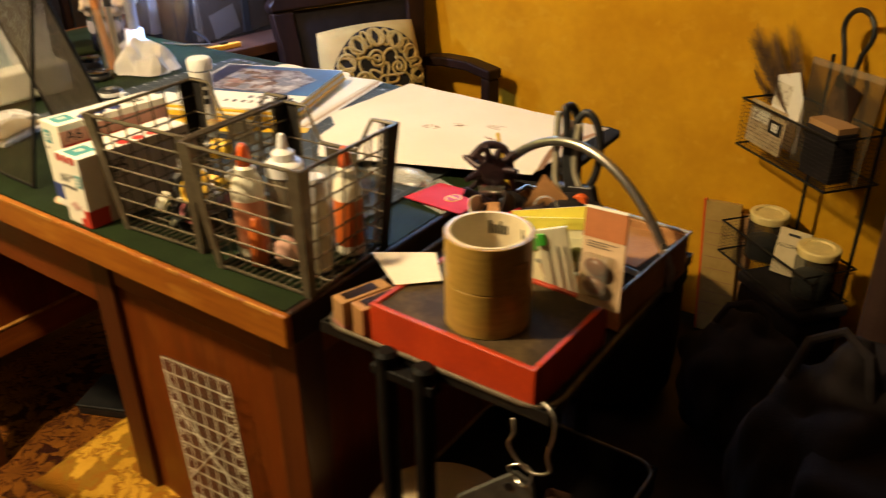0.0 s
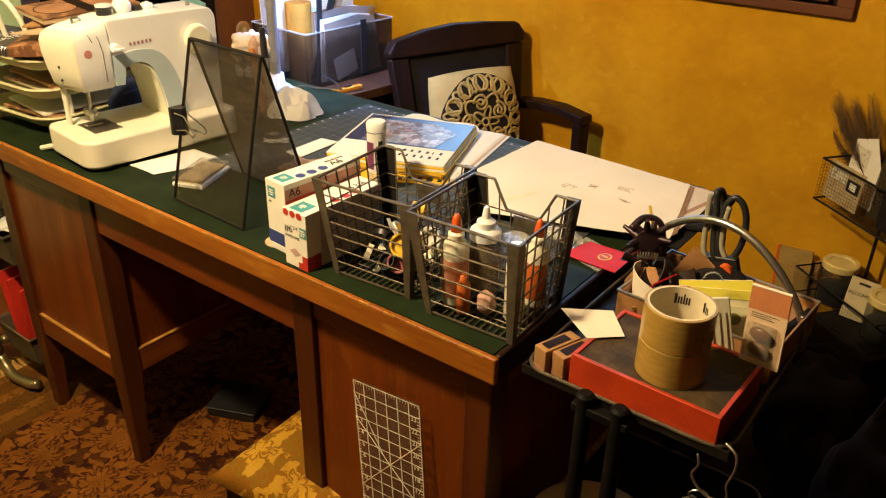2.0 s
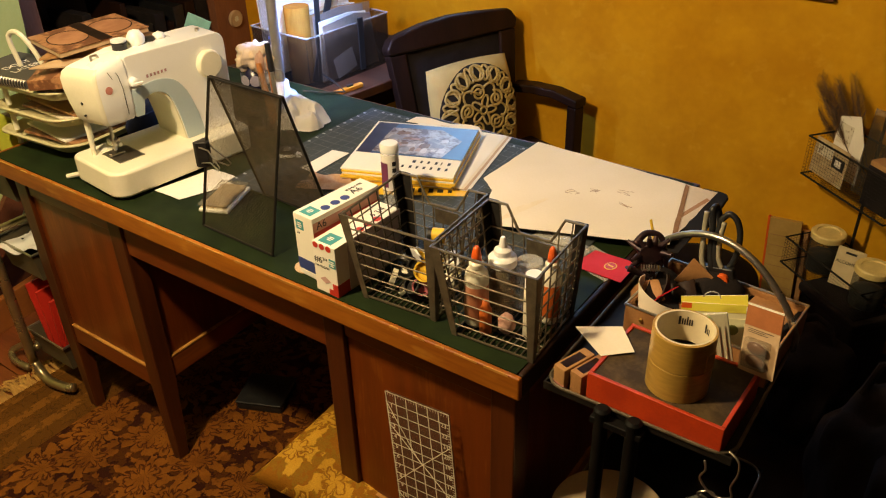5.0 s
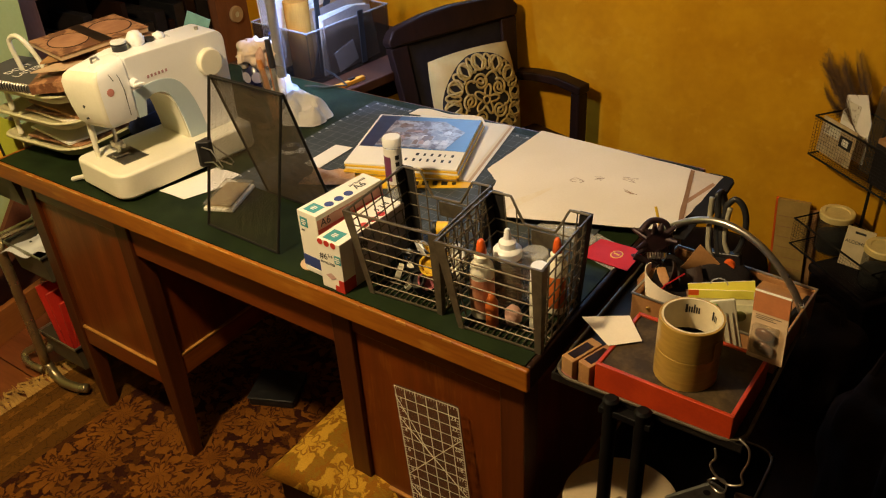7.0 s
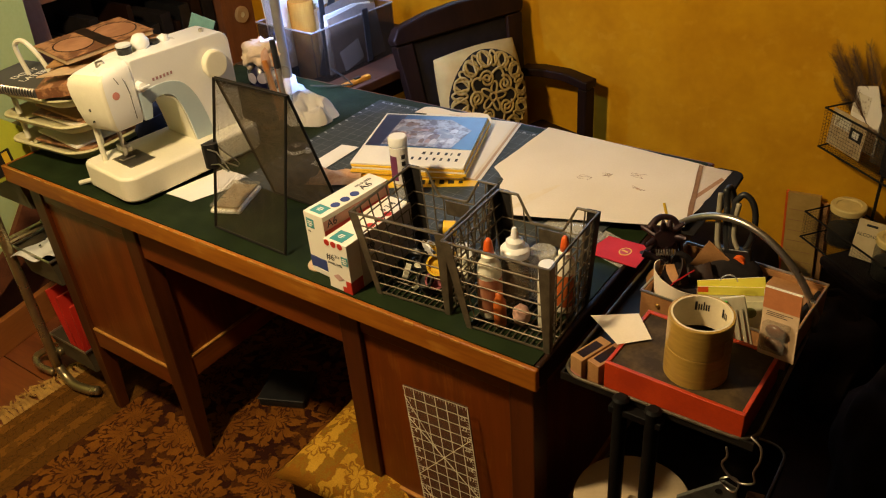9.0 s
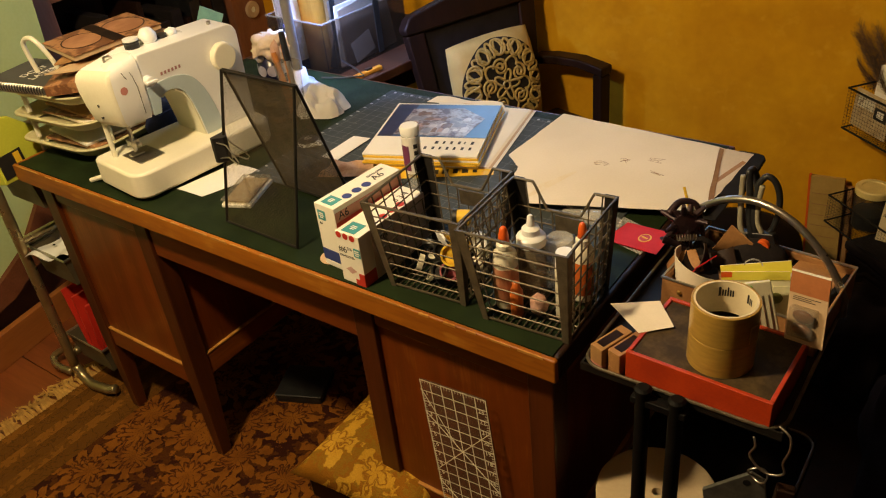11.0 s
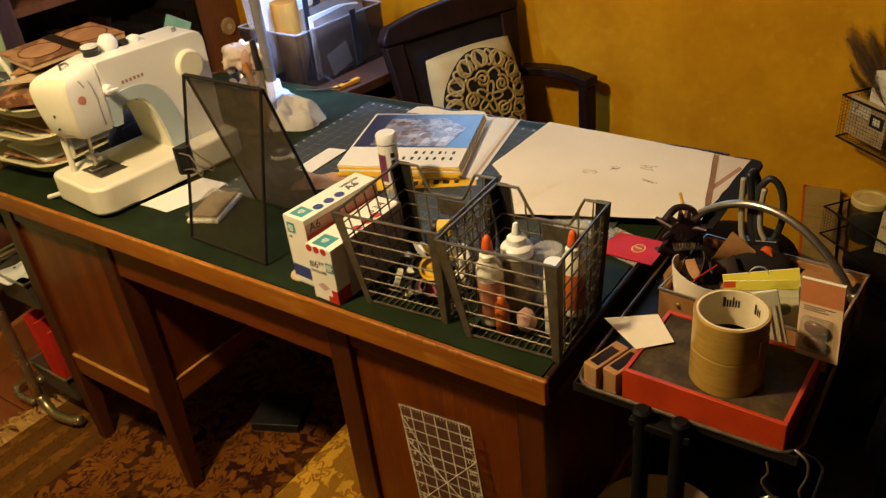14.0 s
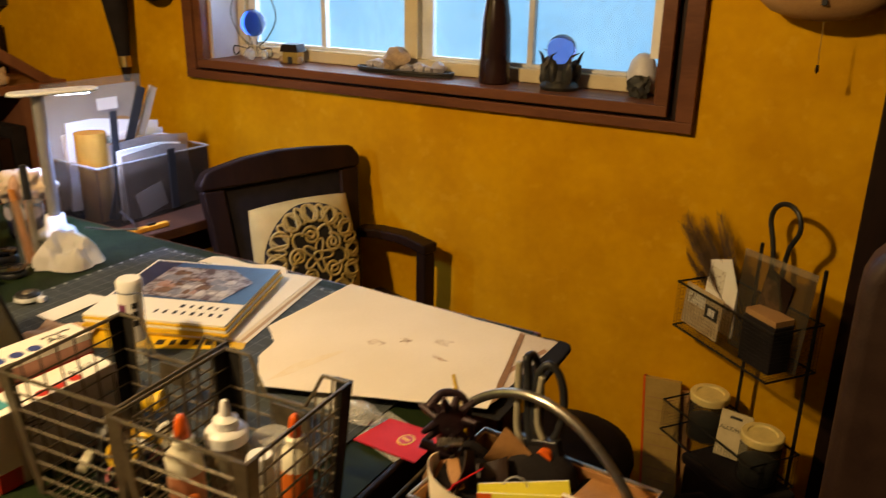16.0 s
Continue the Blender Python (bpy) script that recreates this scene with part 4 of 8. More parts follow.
# ---- envelope boxes ----
a6 = thing("envelope_box", (-0.437, 0.115, DZ), "white A6 envelope carton with blue and red print", "box", "envelope boxes", turn=-5)
part("carton", cube(-0.0235, 0.0235, -0.080, 0.080, 0, 0.121), CARD, a6, bev=0.0008)
part("label", cube(-0.018, 0.000, -0.0805, -0.080, 0.092, 0.110), TEAL, a6, "teal square mark")
part("label", cube(-0.0232, 0.0232, -0.0805, -0.080, 0.012, 0.034), NAVY, a6, "blue band")
part("label", cube(-0.014, 0.014, -0.0806, -0.080, 0.002, 0.011), PAPER, a6)
part("label", cube(-0.015, 0.012, -0.073, -0.048, 0.121, 0.1214), TEAL, a6, "teal square mark")
for k in range(3):
    part("dot", rod(mesh(), (0.010, -0.036 + 0.023 * k, 0.121), (0.010, -0.036 + 0.023 * k, 0.1214), 0.0085, 0.0085, 16), NAVY, a6, "round blue dot")
part("stripe", cube(0.0235, 0.0239, -0.079, 0.079, 0.012, 0.112), mat("salmon_print", (0.60, 0.30, 0.22), None, 0.5, bump=0.02), a6, "salmon printed side")
part("stripe", cube(0.0239, 0.0242, -0.079, 0.079, 0.086, 0.094), RED, a6)
part("panel_mark", cube(0.0239, 0.0243, 0.028, 0.062, 0.06, 0.0855), BLACKPL, a6)
words("A6", 0.022, INK, a6, pose(0.013, 0.028, 0.1215, 0, 0, 90))
words("ENVELOPES", 0.0075, INK, a6, pose(-0.004, 0.028, 0.1215, 0, 0, 90))
words("A6", 0.020, INK, a6, pose(0.0242, -0.072, 0.098, 90, 0, 90))
words("A6", 0.006, INK, a6, pose(-0.017, -0.0807, 0.083, 90, 0, 0))

n675 = thing("envelope_box", (-0.379, 0.098, DZ), "white number 6 3/4 envelope carton with red dots", "box", "envelope boxes", turn=-2)
part("carton", cube(-0.0255, 0.0255, -0.0835, 0.0835, 0, 0.0955), CARD, n675, bev=0.0008)
part("label", cube(0.0105, 0.0245, -0.0842, -0.0835, 0.056, 0.072), TEAL, n675, "teal square mark")
part("label", cube(-0.017, 0.012, -0.078, -0.048, 0.0955, 0.0959), TEAL, n675, "teal square mark")
for k in range(3):
    part("dot", rod(mesh(), (-0.018 + 0.0145 * k, -0.0835, 0.0905), (-0.018 + 0.0145 * k, -0.0842, 0.0905), 0.0058, 0.0058, 14), RED, n675, "round red dot")
    part("dot", rod(mesh(), (0.016, -0.012 + 0.022 * k, 0.0955), (0.016, -0.012 + 0.022 * k, 0.0959), 0.008, 0.008, 16), RED, n675, "round red dot")
bm = mesh()
box(bm, 0.005, 0.0255, -0.0842, -0.0835, 0.0, 0.011)
box(bm, 0.014, 0.0255, -0.0842, -0.0835, 0.011, 0.024)
box(bm, 0.0255, 0.0259, -0.0835, -0.055, 0.0, 0.024)
part("corner_block", bm, RED, n675, "stepped red corner block")
part("side_print", cube(0.0255, 0.0258, -0.054, 0.083, 0.0, 0.0955), mat("dim_print", (0.50, 0.42, 0.36), None, 0.5, bump=0.02), n675)
bm = mesh()
slab(bm, [(-0.012, 0.0), (0.0, -0.007), (0.012, 0.0), (0.0, 0.007)], 0.0, 0.0004, pose(-0.002, -0.0838, 0.026, 90, 0, 0))
part("diamond", bm, mat("pale_red_print", (0.62, 0.40, 0.36), None, 0.5, bump=0.0), n675)
words("#6", 0.017, INK, n675, pose(-0.0235, -0.0837, 0.058, 90, 0, 0))
words("3/4", 0.0085, INK, n675, pose(-0.0045, -0.0837, 0.0645, 90, 0, 0))
words("ENVELOPES", 0.0062, INK, n675, pose(-0.0225, -0.0837, 0.049, 90, 0, 0))
words("6 3/4", 0.017, INK, n675, pose(0.006, 0.034, 0.0957, 0, 0, 90))
words("#6", 0.026, INK, n675, pose(0.0260, -0.045, 0.062, 90, 0, 90))
for o, m4 in ((a6, pose(-0.0015, -0.0605, 0.1216)), (a6, pose(-0.009, -0.0808, 0.101, 90)), (n675, pose(-0.0025, -0.063, 0.0961)), (n675, pose(0.0175, -0.0844, 0.064, 90))):
    for k, (y, w) in enumerate(((0.004, 0.005), (0.0, 0.006), (-0.004, 0.004))):
        part("label_bar", cube(-w, w, y - 0.001, y + 0.001, 0, 0.0003, m4), PAPER, o, "white printed bar")
dish = thing("paper_scrap", (-0.468, 0.058, DZ), "cream card disc under the envelope boxes", "card")
part("disc", lathe(mesh(), [(0.024, 0.0), (0.024, 0.0012), (0.0, 0.0012)], seg=24), BEIGE, dish)


# ---- wire baskets ----
def wire_basket(at, turn):
    """A wire bin: upright right side, flared left side and back, scooped back rim."""
    b = thing("wire_basket", at, "dark grey wire desk basket with scooped back rim", "basket", "wire baskets on the desk", turn)
    H = 0.148
    low = {(-1, -1): (-0.068, 0.0), (1, -1): (0.068, 0.0), (1, 1): (0.068, 0.140), (-1, 1): (-0.068, 0.140)}
    high = {(-1, -1): (-0.104, -0.001), (1, -1): (0.069, -0.001), (1, 1): (0.069, 0.172), (-1, 1): (-0.104, 0.172)}

    def at_uv(u, v, h):
        """The place at u to the right, v to the back, both from -1 to 1, at height h."""
        k = h / H
        x = y = 0.0
        for (a, c), p in low.items():
            q = high[a, c]
            w = (1 + a * u) * (1 + c * v) / 4
            x += w * (p[0] + (q[0] - p[0]) * k)
            y += w * (p[1] + (q[1] - p[1]) * k)
        return (x, y, h)

    w, r = 0.0013, 0.0023
    part("rim", tube(mesh(), [at_uv(-1, -1, H), at_uv(1, -1, H)], r, 6), GUN, b)
    for a in (-1, 1):
        part("rim", tube(mesh(), [at_uv(a, -1, H), at_uv(a, 1, H)], r, 6), GUN, b)

    def dip(u):
        """How far the back rim dips at u."""
        return 0.0 if abs(u) > 0.58 else 0.040 * min(1.0, (0.58 - abs(u)) / 0.24) ** 0.8

    part("rim", tube(mesh(), [at_uv(-1 + k / 20, 1, H - dip(-1 + k / 20)) for k in range(41)], r, 6), GUN, b, "scooped back rim")
    part("floor_rim", tube(mesh(), [at_uv(-1, -1, 0.003), at_uv(1, -1, 0.003), at_uv(1, 1, 0.003), at_uv(-1, 1, 0.003)], r, 6, True), GUN, b)

    def wire(p, q):
        part("wire_rod", rod(mesh(), p, q, w, w, 6), GUN, b)

    for k in range(1, 7):
        h = H * k / 7
        wire(at_uv(-1, -1, h), at_uv(1, -1, h))
        for a in (-1, 1):
            wire(at_uv(a, -1, h), at_uv(a, 1, h))
        if k < 6:
            wire(at_uv(-1, 1, h), at_uv(1, 1, h))
    for a in (-1, 1):
        for k in range(1, 7):
            v = k / 7 * 2 - 1
            wire(at_uv(a, v, 0.003), at_uv(a, v, H))
    for k in range(1, 8):
        u = k / 8 * 2 - 1
        wire(at_uv(u, 1, 0.003), at_uv(u, 1, H - dip(u)))
    for k in range(1, 13):
        wire(at_uv(k / 13 * 2 - 1, -1, 0.002), at_uv(k / 13 * 2 - 1, 1, 0.002))
    for k in range(1, 4):
        wire(at_uv(-1, k / 2 - 1, 0.004), at_uv(1, k / 2 - 1, 0.004))
    # folded sheet corner posts, wider at the top
    for a in (-1, 1):
        for c in (-1, 1):
            bm = mesh()
            for flip in (0, 1):
                ends = []
                for h, wide in ((0.0, 0.010 if c < 0 else 0.015), (H + 0.002, 0.018 if c < 0 else 0.022)):
                    p, inner = Vector(at_uv(a, c, h)), Vector(at_uv(-a, c, h) if flip == 0 else at_uv(a, -c, h))
                    out = Vector((0, c, 0)) if flip == 0 else Vector((a, 0, 0))
                    along = (inner - p).normalized()
                    p = p + out * 0.0028 - along * 0.0028
                    ends.append((p, p + along * wide, out))
                q = [ends[0][0], ends[0][1], ends[1][1], ends[1][0]]
                f = [bm.verts.new(c_) for c_ in q]
                g = [bm.verts.new(c_ - ends[0][2] * 0.0012) for c_ in q]
                bm.faces.new(f)
                bm.faces.new(g[::-1])
                for i in range(4):
                    bm.faces.new((f[i], f[(i + 1) % 4], g[(i + 1) % 4], g[i]))
            part("corner_post", bm, GUN if c < 0 else BLACK, b)
    part("label_plate", cube(-0.022, 0.024, 0.158, 0.160, 0.070, 0.098, pose(0, 0, 0, 4, 0, 0)), GUN, b, "dark grey metal label plate")
    return b


wire_basket((-0.2535, 0.046, DZ), 4.0)
wire_basket((-0.0730, 0.042, DZ), 3.0)


# ---- bottles and odds and ends in the baskets ----
def glue_bottle(at, h, r, body, cap, tip, label, wrap_mat=None):
    o = thing("glue_bottle", at, label, "bottle", "craft bottles in the basket")
    part("bottle", lathe(mesh(), [(r * 0.94, 0), (r, 0.004), (r, h * 0.60), (r * 0.9, h * 0.68), (r * 0.5, h * 0.74), (r * 0.5, h * 0.77), (0, h * 0.77)], seg=20), body, o, smooth=True)
    if wrap_mat:
        part("label", lathe(mesh(), [(r + 0.0003, h * 0.10), (r + 0.0005, h * 0.105), (r + 0.0005, h * 0.52), (r + 0.0003, h * 0.525)], seg=20), wrap_mat, o, "printed wrap label")
    part("collar", lathe(mesh(), [(r * 0.62, h * 0.745), (r * 0.62, h * 0.79), (r * 0.42, h * 0.815), (0, h * 0.815)], seg=18), cap, o)
    part("tip", lathe(mesh(), [(r * 0.45, h * 0.80), (r * 0.41, h * 0.88), (r * 0.30, h * 0.965), (r * 0.16, h * 0.995), (0, h)], seg=14), tip, o, smooth=True)
    return o


Z0 = DZ + 0.006
glue_bottle((-0.126, 0.080, Z0), 0.139, 0.0190, CREAMPL, CREAMPL, ORANGE, "white glue bottle with rose-tan label and orange twist tip", ROSETAN)
o = thing("squeeze_bottle", (-0.104, 0.120, Z0), "clear squeeze bottle with stepped white nozzle cap", "bottle", "craft bottles in the basket")
part("bottle", lathe(mesh(), [(0.020, 0), (0.0215, 0.004), (0.0215, 0.092), (0.019, 0.100), (0, 0.100)], seg=22), FROST, o, smooth=True)
part("cap", lathe(mesh(), [(0.0225, 0.094), (0.0225, 0.106), (0.020, 0.109), (0.0135, 0.111), (0.0135, 0.120), (0.009, 0.123), (0.0065, 0.125), (0.0042, 0.140), (0.003, 0.142), (0, 0.142)], seg=22), WHITEPL, o, "stepped white nozzle cap")
glue_bottle((-0.033, 0.147, Z0), 0.134, 0.0165, CREAMPL, CREAMPL, ORANGE, "white glue bottle with orange wrap and orange twist tip", AMBER)
o = thing("white_bottle", (-0.034, 0.094, Z0), "small white bottle with a ribbed white cap", "bottle", "craft bottles in the basket")
part("bottle", lathe(mesh(), [(0.013, 0), (0.0145, 0.003), (0.0145, 0.085), (0.012, 0.092), (0, 0.092)], seg=18), CREAMPL, o, smooth=True)
part("cap", lathe(mesh(), [(0.0135, 0.088), (0.0135, 0.112), (0.012, 0.115), (0, 0.115)], seg=18), WHITEPL, o)
o = thing("amber_vial", (-0.098, 0.062, Z0), "small amber plastic vial", "bottle", "craft bottles in the basket")
part("vial", lathe(mesh(), [(0.008, 0), (0.010, 0.002), (0.010, 0.045), (0.006, 0.052), (0.006, 0.060), (0, 0.062)], seg=16), AMBER, o, smooth=True)
o = thing("chalk_ball", (-0.070, 0.078, Z0 + 0.002), "pale pink sponge ball", "sponge", "craft bottles in the basket")
part("ball", lump(mesh(), (0, 0, 0.017), (0.014, 0.013, 0.018), 0.15, 2.0, 3.0), mat("pale_pink_sponge", (0.60, 0.36, 0.28), None, 0.9, bump=0.4), o, smooth=True)
o = thing("clear_jar", (-0.078, 0.160, Z0), "clear plastic jar with ribbed lid", "jar", "craft bottles in the basket")
part("jar", lathe(mesh(), [(0.020, 0), (0.021, 0.003), (0.021, 0.070), (0, 0.070)], seg=22), CLEAR, o, smooth=True)
part("lid", lathe(mesh(), [(0.022, 0.0705), (0.022, 0.085), (0.0205, 0.087), (0, 0.087)], seg=22), CLEAR, o)

rng = random.Random(11)
kinds = [WHITEPL, BLACKPL, CREAMPL, YELLOW, WHITEPL, BLACKPL, CREAMPL, WHITEPL, mat("dull_rose_plastic", (0.50, 0.16, 0.18), None, 0.4, bump=0.02), BLACKPL]
for k in range(20):
    at = (-0.256 + rng.uniform(-0.040, 0.042), 0.112 + rng.uniform(-0.04, 0.04), DZ + 0.014 + rng.choice((0, 0.017, 0.034, 0.048)))
    o = thing("ribbon_spool", at, "small spool of ribbon lying among others in the basket", "spool", "spools in the basket")
    o.matrix_world = pose(*at, rng.uniform(-70, 70), rng.uniform(-70, 70), rng.uniform(0, 180))
    rr, hh = rng.uniform(0.013, 0.019), rng.uniform(0.005, 0.011)
    part("ring", lathe(mesh(), [(rr * 0.82, -hh / 2), (rr, -hh / 2), (rr, hh / 2), (rr * 0.82, hh / 2), (rr * 0.82, -hh / 2)], seg=22), kinds[k % len(kinds)], o)
    if k % 3 == 0:
        part("core", lathe(mesh(), [(rr * 0.35, -hh * 0.4), (rr * 0.815, -hh * 0.4), (rr * 0.815, hh * 0.4), (rr * 0.35, hh * 0.4), (rr * 0.35, -hh * 0.4)], seg=18), kinds[(k + 3) % len(kinds)], o)
    if k % 4 == 1:
        part("loose_end", sheet(mesh(), [(rr * 0.9, -hh / 2), (rr * 2.0, -hh / 2 + 0.002), (rr * 2.0, hh / 2 + 0.002), (rr * 0.9, hh / 2)], 0.0, 0.0006, lambda u, v: 0.006 * u * u), WHITEPL, o)
o = thing("brass_roll", (-0.244, 0.146, DZ + 0.092), "small brass-coloured tape roll", "roll", turn=25)
bm = lathe(mesh(), [(0.006, -0.010), (0.013, -0.010), (0.013, 0.010), (0.006, 0.010), (0.006, -0.010)], seg=20, m=pose(0, 0, 0, 0, 90, 0))
part("roll", bm, YELLOW, o)
part("end_disc", lathe(mesh(), [(0.0145, -0.0105), (0.0145, -0.0165), (0.0, -0.0165)], seg=20, m=pose(0, 0, 0, 0, 90, 0)), BLACKPL, o)

# ---- cutting mat, magazines, papers ----
cmat = thing("cutting_mat", (-0.60, 0.42, DZ), "slate grey self-healing cutting mat with ruled scale", "cutting mat")
part("mat", cube(-0.245, 0.52, -0.21, 0.280, 0.0002, 0.003), MATGREY, cmat, bev=0.001)
bm = mesh()
for k in range(31):
    x = -0.228 + 0.0254 * k
    if x < 0.51:
        box(bm, x - 0.0003, x + 0.0003, -0.195, 0.262, 0.0031, 0.0033)
for k in range(19):
    y = -0.195 + 0.0254 * k
    box(bm, -0.228, 0.508, y - 0.0003, y + 0.0003, 0.0034, 0.0036)
tagged(part("grid", bm, mat("mat_faint_line", (0.15, 0.175, 0.185), None, 0.6, bump=0.0), cmat), kind="stuff")
bm = mesh()
for k in range(30):
    x = -0.225 + 0.0254 * k
    box(bm, x - 0.003, x + 0.003, 0.2655, 0.272, 0.0031, 0.0034)
for k in range(18):
    y = -0.19 + 0.0254 * k
    box(bm, -0.242, -0.2345, y - 0.0025, y + 0.0025, 0.0031, 0.0034)
for k in range(120):
    x = -0.225 + 0.00635 * k
    box(bm, x - 0.0004, x + 0.0004, 0.262, 0.265 if k % 4 else 0.268, 0.0037, 0.0039)
tagged(part("scale", bm, MATLINE, cmat, "pale printed scale"), kind="stuff")

folder = thing("portfolio", (-0.13, 0.545, DZ), "black portfolio folder lying under drawing paper", "folder")
part("cover", slab(mesh(), [(-0.15, -0.13), (0.195, -0.10), (0.196, 0.150), (-0.14, 0.145)], 0.0032, 0.0062), FOLDERBLACK, folder, bev=0.002)
part("flap", slab(mesh(), [(0.150, -0.04), (0.212, -0.02), (0.206, 0.135), (0.200, 0.148), (0.185, 0.152), (0.150, 0.150)], 0.0066, 0.0165), FOLDERBLACK, folder, "thick rounded flap", bev=0.004)


def torn_sheet(name, outline, z, label, seed, ragged=0.004):
    """A thin sheet with a slightly ragged, slightly waved outline."""
    o = thing(name, (-0.17, 0.54, DZ), label, "paper", "loose drawing papers")
    rng = random.Random(seed)
    edge = []
    for (ax, ay), (bx, by) in zip(outline, outline[1:] + outline[:1]):
        edge += [(ax + (bx - ax) * k / 9 + (rng.uniform(-ragged, ragged) * 0.3 if k else 0), ay + (by - ay) * k / 9 + (rng.uniform(-ragged, ragged) * 0.3 if k else 0)) for k in range(9)]
    # the tucked sheet's shade is put into a darker paper colour
    part("sheet", slab(mesh(), edge, z, z + 0.0005), OLDPAPER if seed == 2 else mat("shaded_paper", (0.70, 0.60, 0.47), (0.60, 0.50, 0.38), 0.9, scale=5, fine=260, bump=0.08), o)
    return o


under_sheet = torn_sheet("drawing_paper", [(-0.02, -0.09), (0.214, -0.060), (0.222, 0.146), (0.10, 0.150)], 0.0166, "white paper sheet tucked under another on the folder", 1)
part("brown_band", slab(mesh(), [(0.186, -0.004), (0.194, -0.010), (0.220, 0.106), (0.212, 0.112)], 0.01715, 0.0173), LEATHER, under_sheet, "brown diagonal band across the sheet")
big = torn_sheet("drawing_paper", [(-0.085, -0.208), (0.217, -0.096), (0.156, 0.146), (-0.196, 0.168), (-0.203, -0.052), (-0.158, -0.090), (-0.145, -0.140)], 0.0184, "large cream drawing paper with a torn side and faint sketch marks", 2)
# brown strip that paints the shade beside the big sheet's right side
part("edge_shade", slab(mesh(), [(0.2135, -0.088), (0.2185, -0.066), (0.166, 0.141), (0.157, 0.144)], 0.0177, 0.0182), mat("painted_fold_shade", (0.30, 0.16, 0.07), (0.22, 0.11, 0.045), 0.9, scale=20, bump=0.05), big, "brown strip painting the shade along the side")
bm = mesh()
rng = random.Random(4)
for cx, cy in ((-0.02, -0.01), (0.01, 0.02), (0.09, 0.0), (0.07, 0.045)):
    for q in range(2):
        p = [(cx + rng.uniform(-0.016, 0.016), cy + rng.uniform(-0.010, 0.010), 0.0191) for _ in range(5)]
        tube(bm, bend(p, 4), 0.00028, 4)
tagged(part("sketch", bm, mat("sepia_pencil", (0.36, 0.22, 0.15), None, 0.9, bump=0.0), big, "faint sepia scribbles"), kind="stuff")
part("stain", slab(mesh(), [(-0.085, -0.19), (-0.07, -0.16), (-0.045, -0.06), (-0.05, -0.055), (-0.085, -0.13)], 0.0189, 0.0190), mat("yellowed_paper", (0.78, 0.67, 0.46), (0.83, 0.75, 0.59), 0.9, scale=30, bump=0.05), big, "yellowed stain")

mags = thing("magazine_stack", (-0.566, 0.505, DZ), "stack of magazines with blue pictured cover and yellow spines", "magazines", turn=20.5)
rng = random.Random(8)
for k in range(7):
    z = 0.004 + 0.0042 * k
    dx, dy = rng.uniform(-0.004, 0.004), rng.uniform(-0.004, 0.004)
    part("magazine", cube(-0.122 + dx, 0.122 + dx, -0.128 + dy, 0.128 + dy, z, z + 0.0040), (YELLOW, PAPER, YELLOW, YELLOW, PAPER, YELLOW, PAPER)[k], mags, bev=0.0008)
zt = 0.0333
part("cover_picture", cube(-0.119, 0.119, -0.042, 0.124, zt + 0.0003, zt + 0.0006), BLUEPIC, mags, "blue cover photograph")
part("cover_corner", slab(mesh(), [(-0.1185, -0.0415), (-0.086, -0.0415), (-0.070, 0.123), (-0.1185, 0.123)], zt + 0.0007, zt + 0.0009), mat("navy_cover", (0.02, 0.03, 0.09), None, 0.3, bump=0.0), mags, "dark navy cover edge")
part("cover_photo", slab(mesh(), [(-0.085, -0.034), (0.072, -0.040), (0.098, 0.052), (0.040, 0.104), (-0.076, 0.098)], zt + 0.0010, zt + 0.0013), mat("pale_photo", (0.38, 0.38, 0.45), (0.09, 0.06, 0.08), 0.3, scale=38, fine=150, bump=0.0, contrast=(0.40, 0.62)), mags, "pale house photograph")
rng = random.Random(6)
tones = [mat("photo_rose", (0.30, 0.16, 0.15), (0.42, 0.30, 0.28), 0.3, scale=60, bump=0.0), mat("photo_white", (0.62, 0.62, 0.66), (0.48, 0.47, 0.52), 0.3, scale=60, bump=0.0), mat("photo_brown", (0.13, 0.08, 0.07), (0.22, 0.14, 0.11), 0.3, scale=60, bump=0.0), mat("photo_slate", (0.16, 0.18, 0.26), (0.26, 0.28, 0.36), 0.3, scale=60, bump=0.0)]
for k in range(26):
    cx, cy = -0.055 + 0.0165 * (k % 8) + rng.uniform(-0.006, 0.006), -0.012 + 0.026 * (k // 8) + rng.uniform(-0.006, 0.006)
    w, d = rng.uniform(0.005, 0.013), rng.uniform(0.004, 0.012)
    part("cover_print", slab(mesh(), [(cx - w, cy - d), (cx + w * 0.9, cy - d * 1.1), (cx + w, cy + d), (cx, cy + d * 1.7), (cx - w * 0.8, cy + d * 0.9)], zt + 0.0014 + 0.00003 * k, zt + 0.00142 + 0.00003 * k), tones[rng.randrange(4)], mags)
for y, ws in ((-0.066, (0.014, 0.006, 0.013, 0.012, 0.011, 0.016)), (-0.092, (0.012, 0.013, 0.011, 0.012, 0.010, 0.013, 0.012, 0.011))):
    x = 0.10
    for w in ws:
        part("title_bar", cube(x - w * 0.42, x, y - 0.0060, y + 0.0060, zt + 0.0003, zt + 0.0006), INK, mags)
        x -= w + 0.004
under = thing("magazine", (-0.555, 0.46, DZ), "yellow magazine lying under the stack", "magazines", turn=30)
part("cover", cube(-0.122, 0.142, -0.120, 0.11, 0.0032, 0.0039), YELLOW, under)
x = 0.0
for w in (0.018, 0.012, 0.018, 0.014, 0.018, 0.012):
    part("title_bar", cube(x, x + w * 0.7, -0.108, -0.090, 0.0040, 0.0042), INK, under)
    x += w + 0.004
side = thing("paper_stack", (-0.495, 0.57, DZ), "uneven pile of papers beside the magazines", "paper", turn=15)
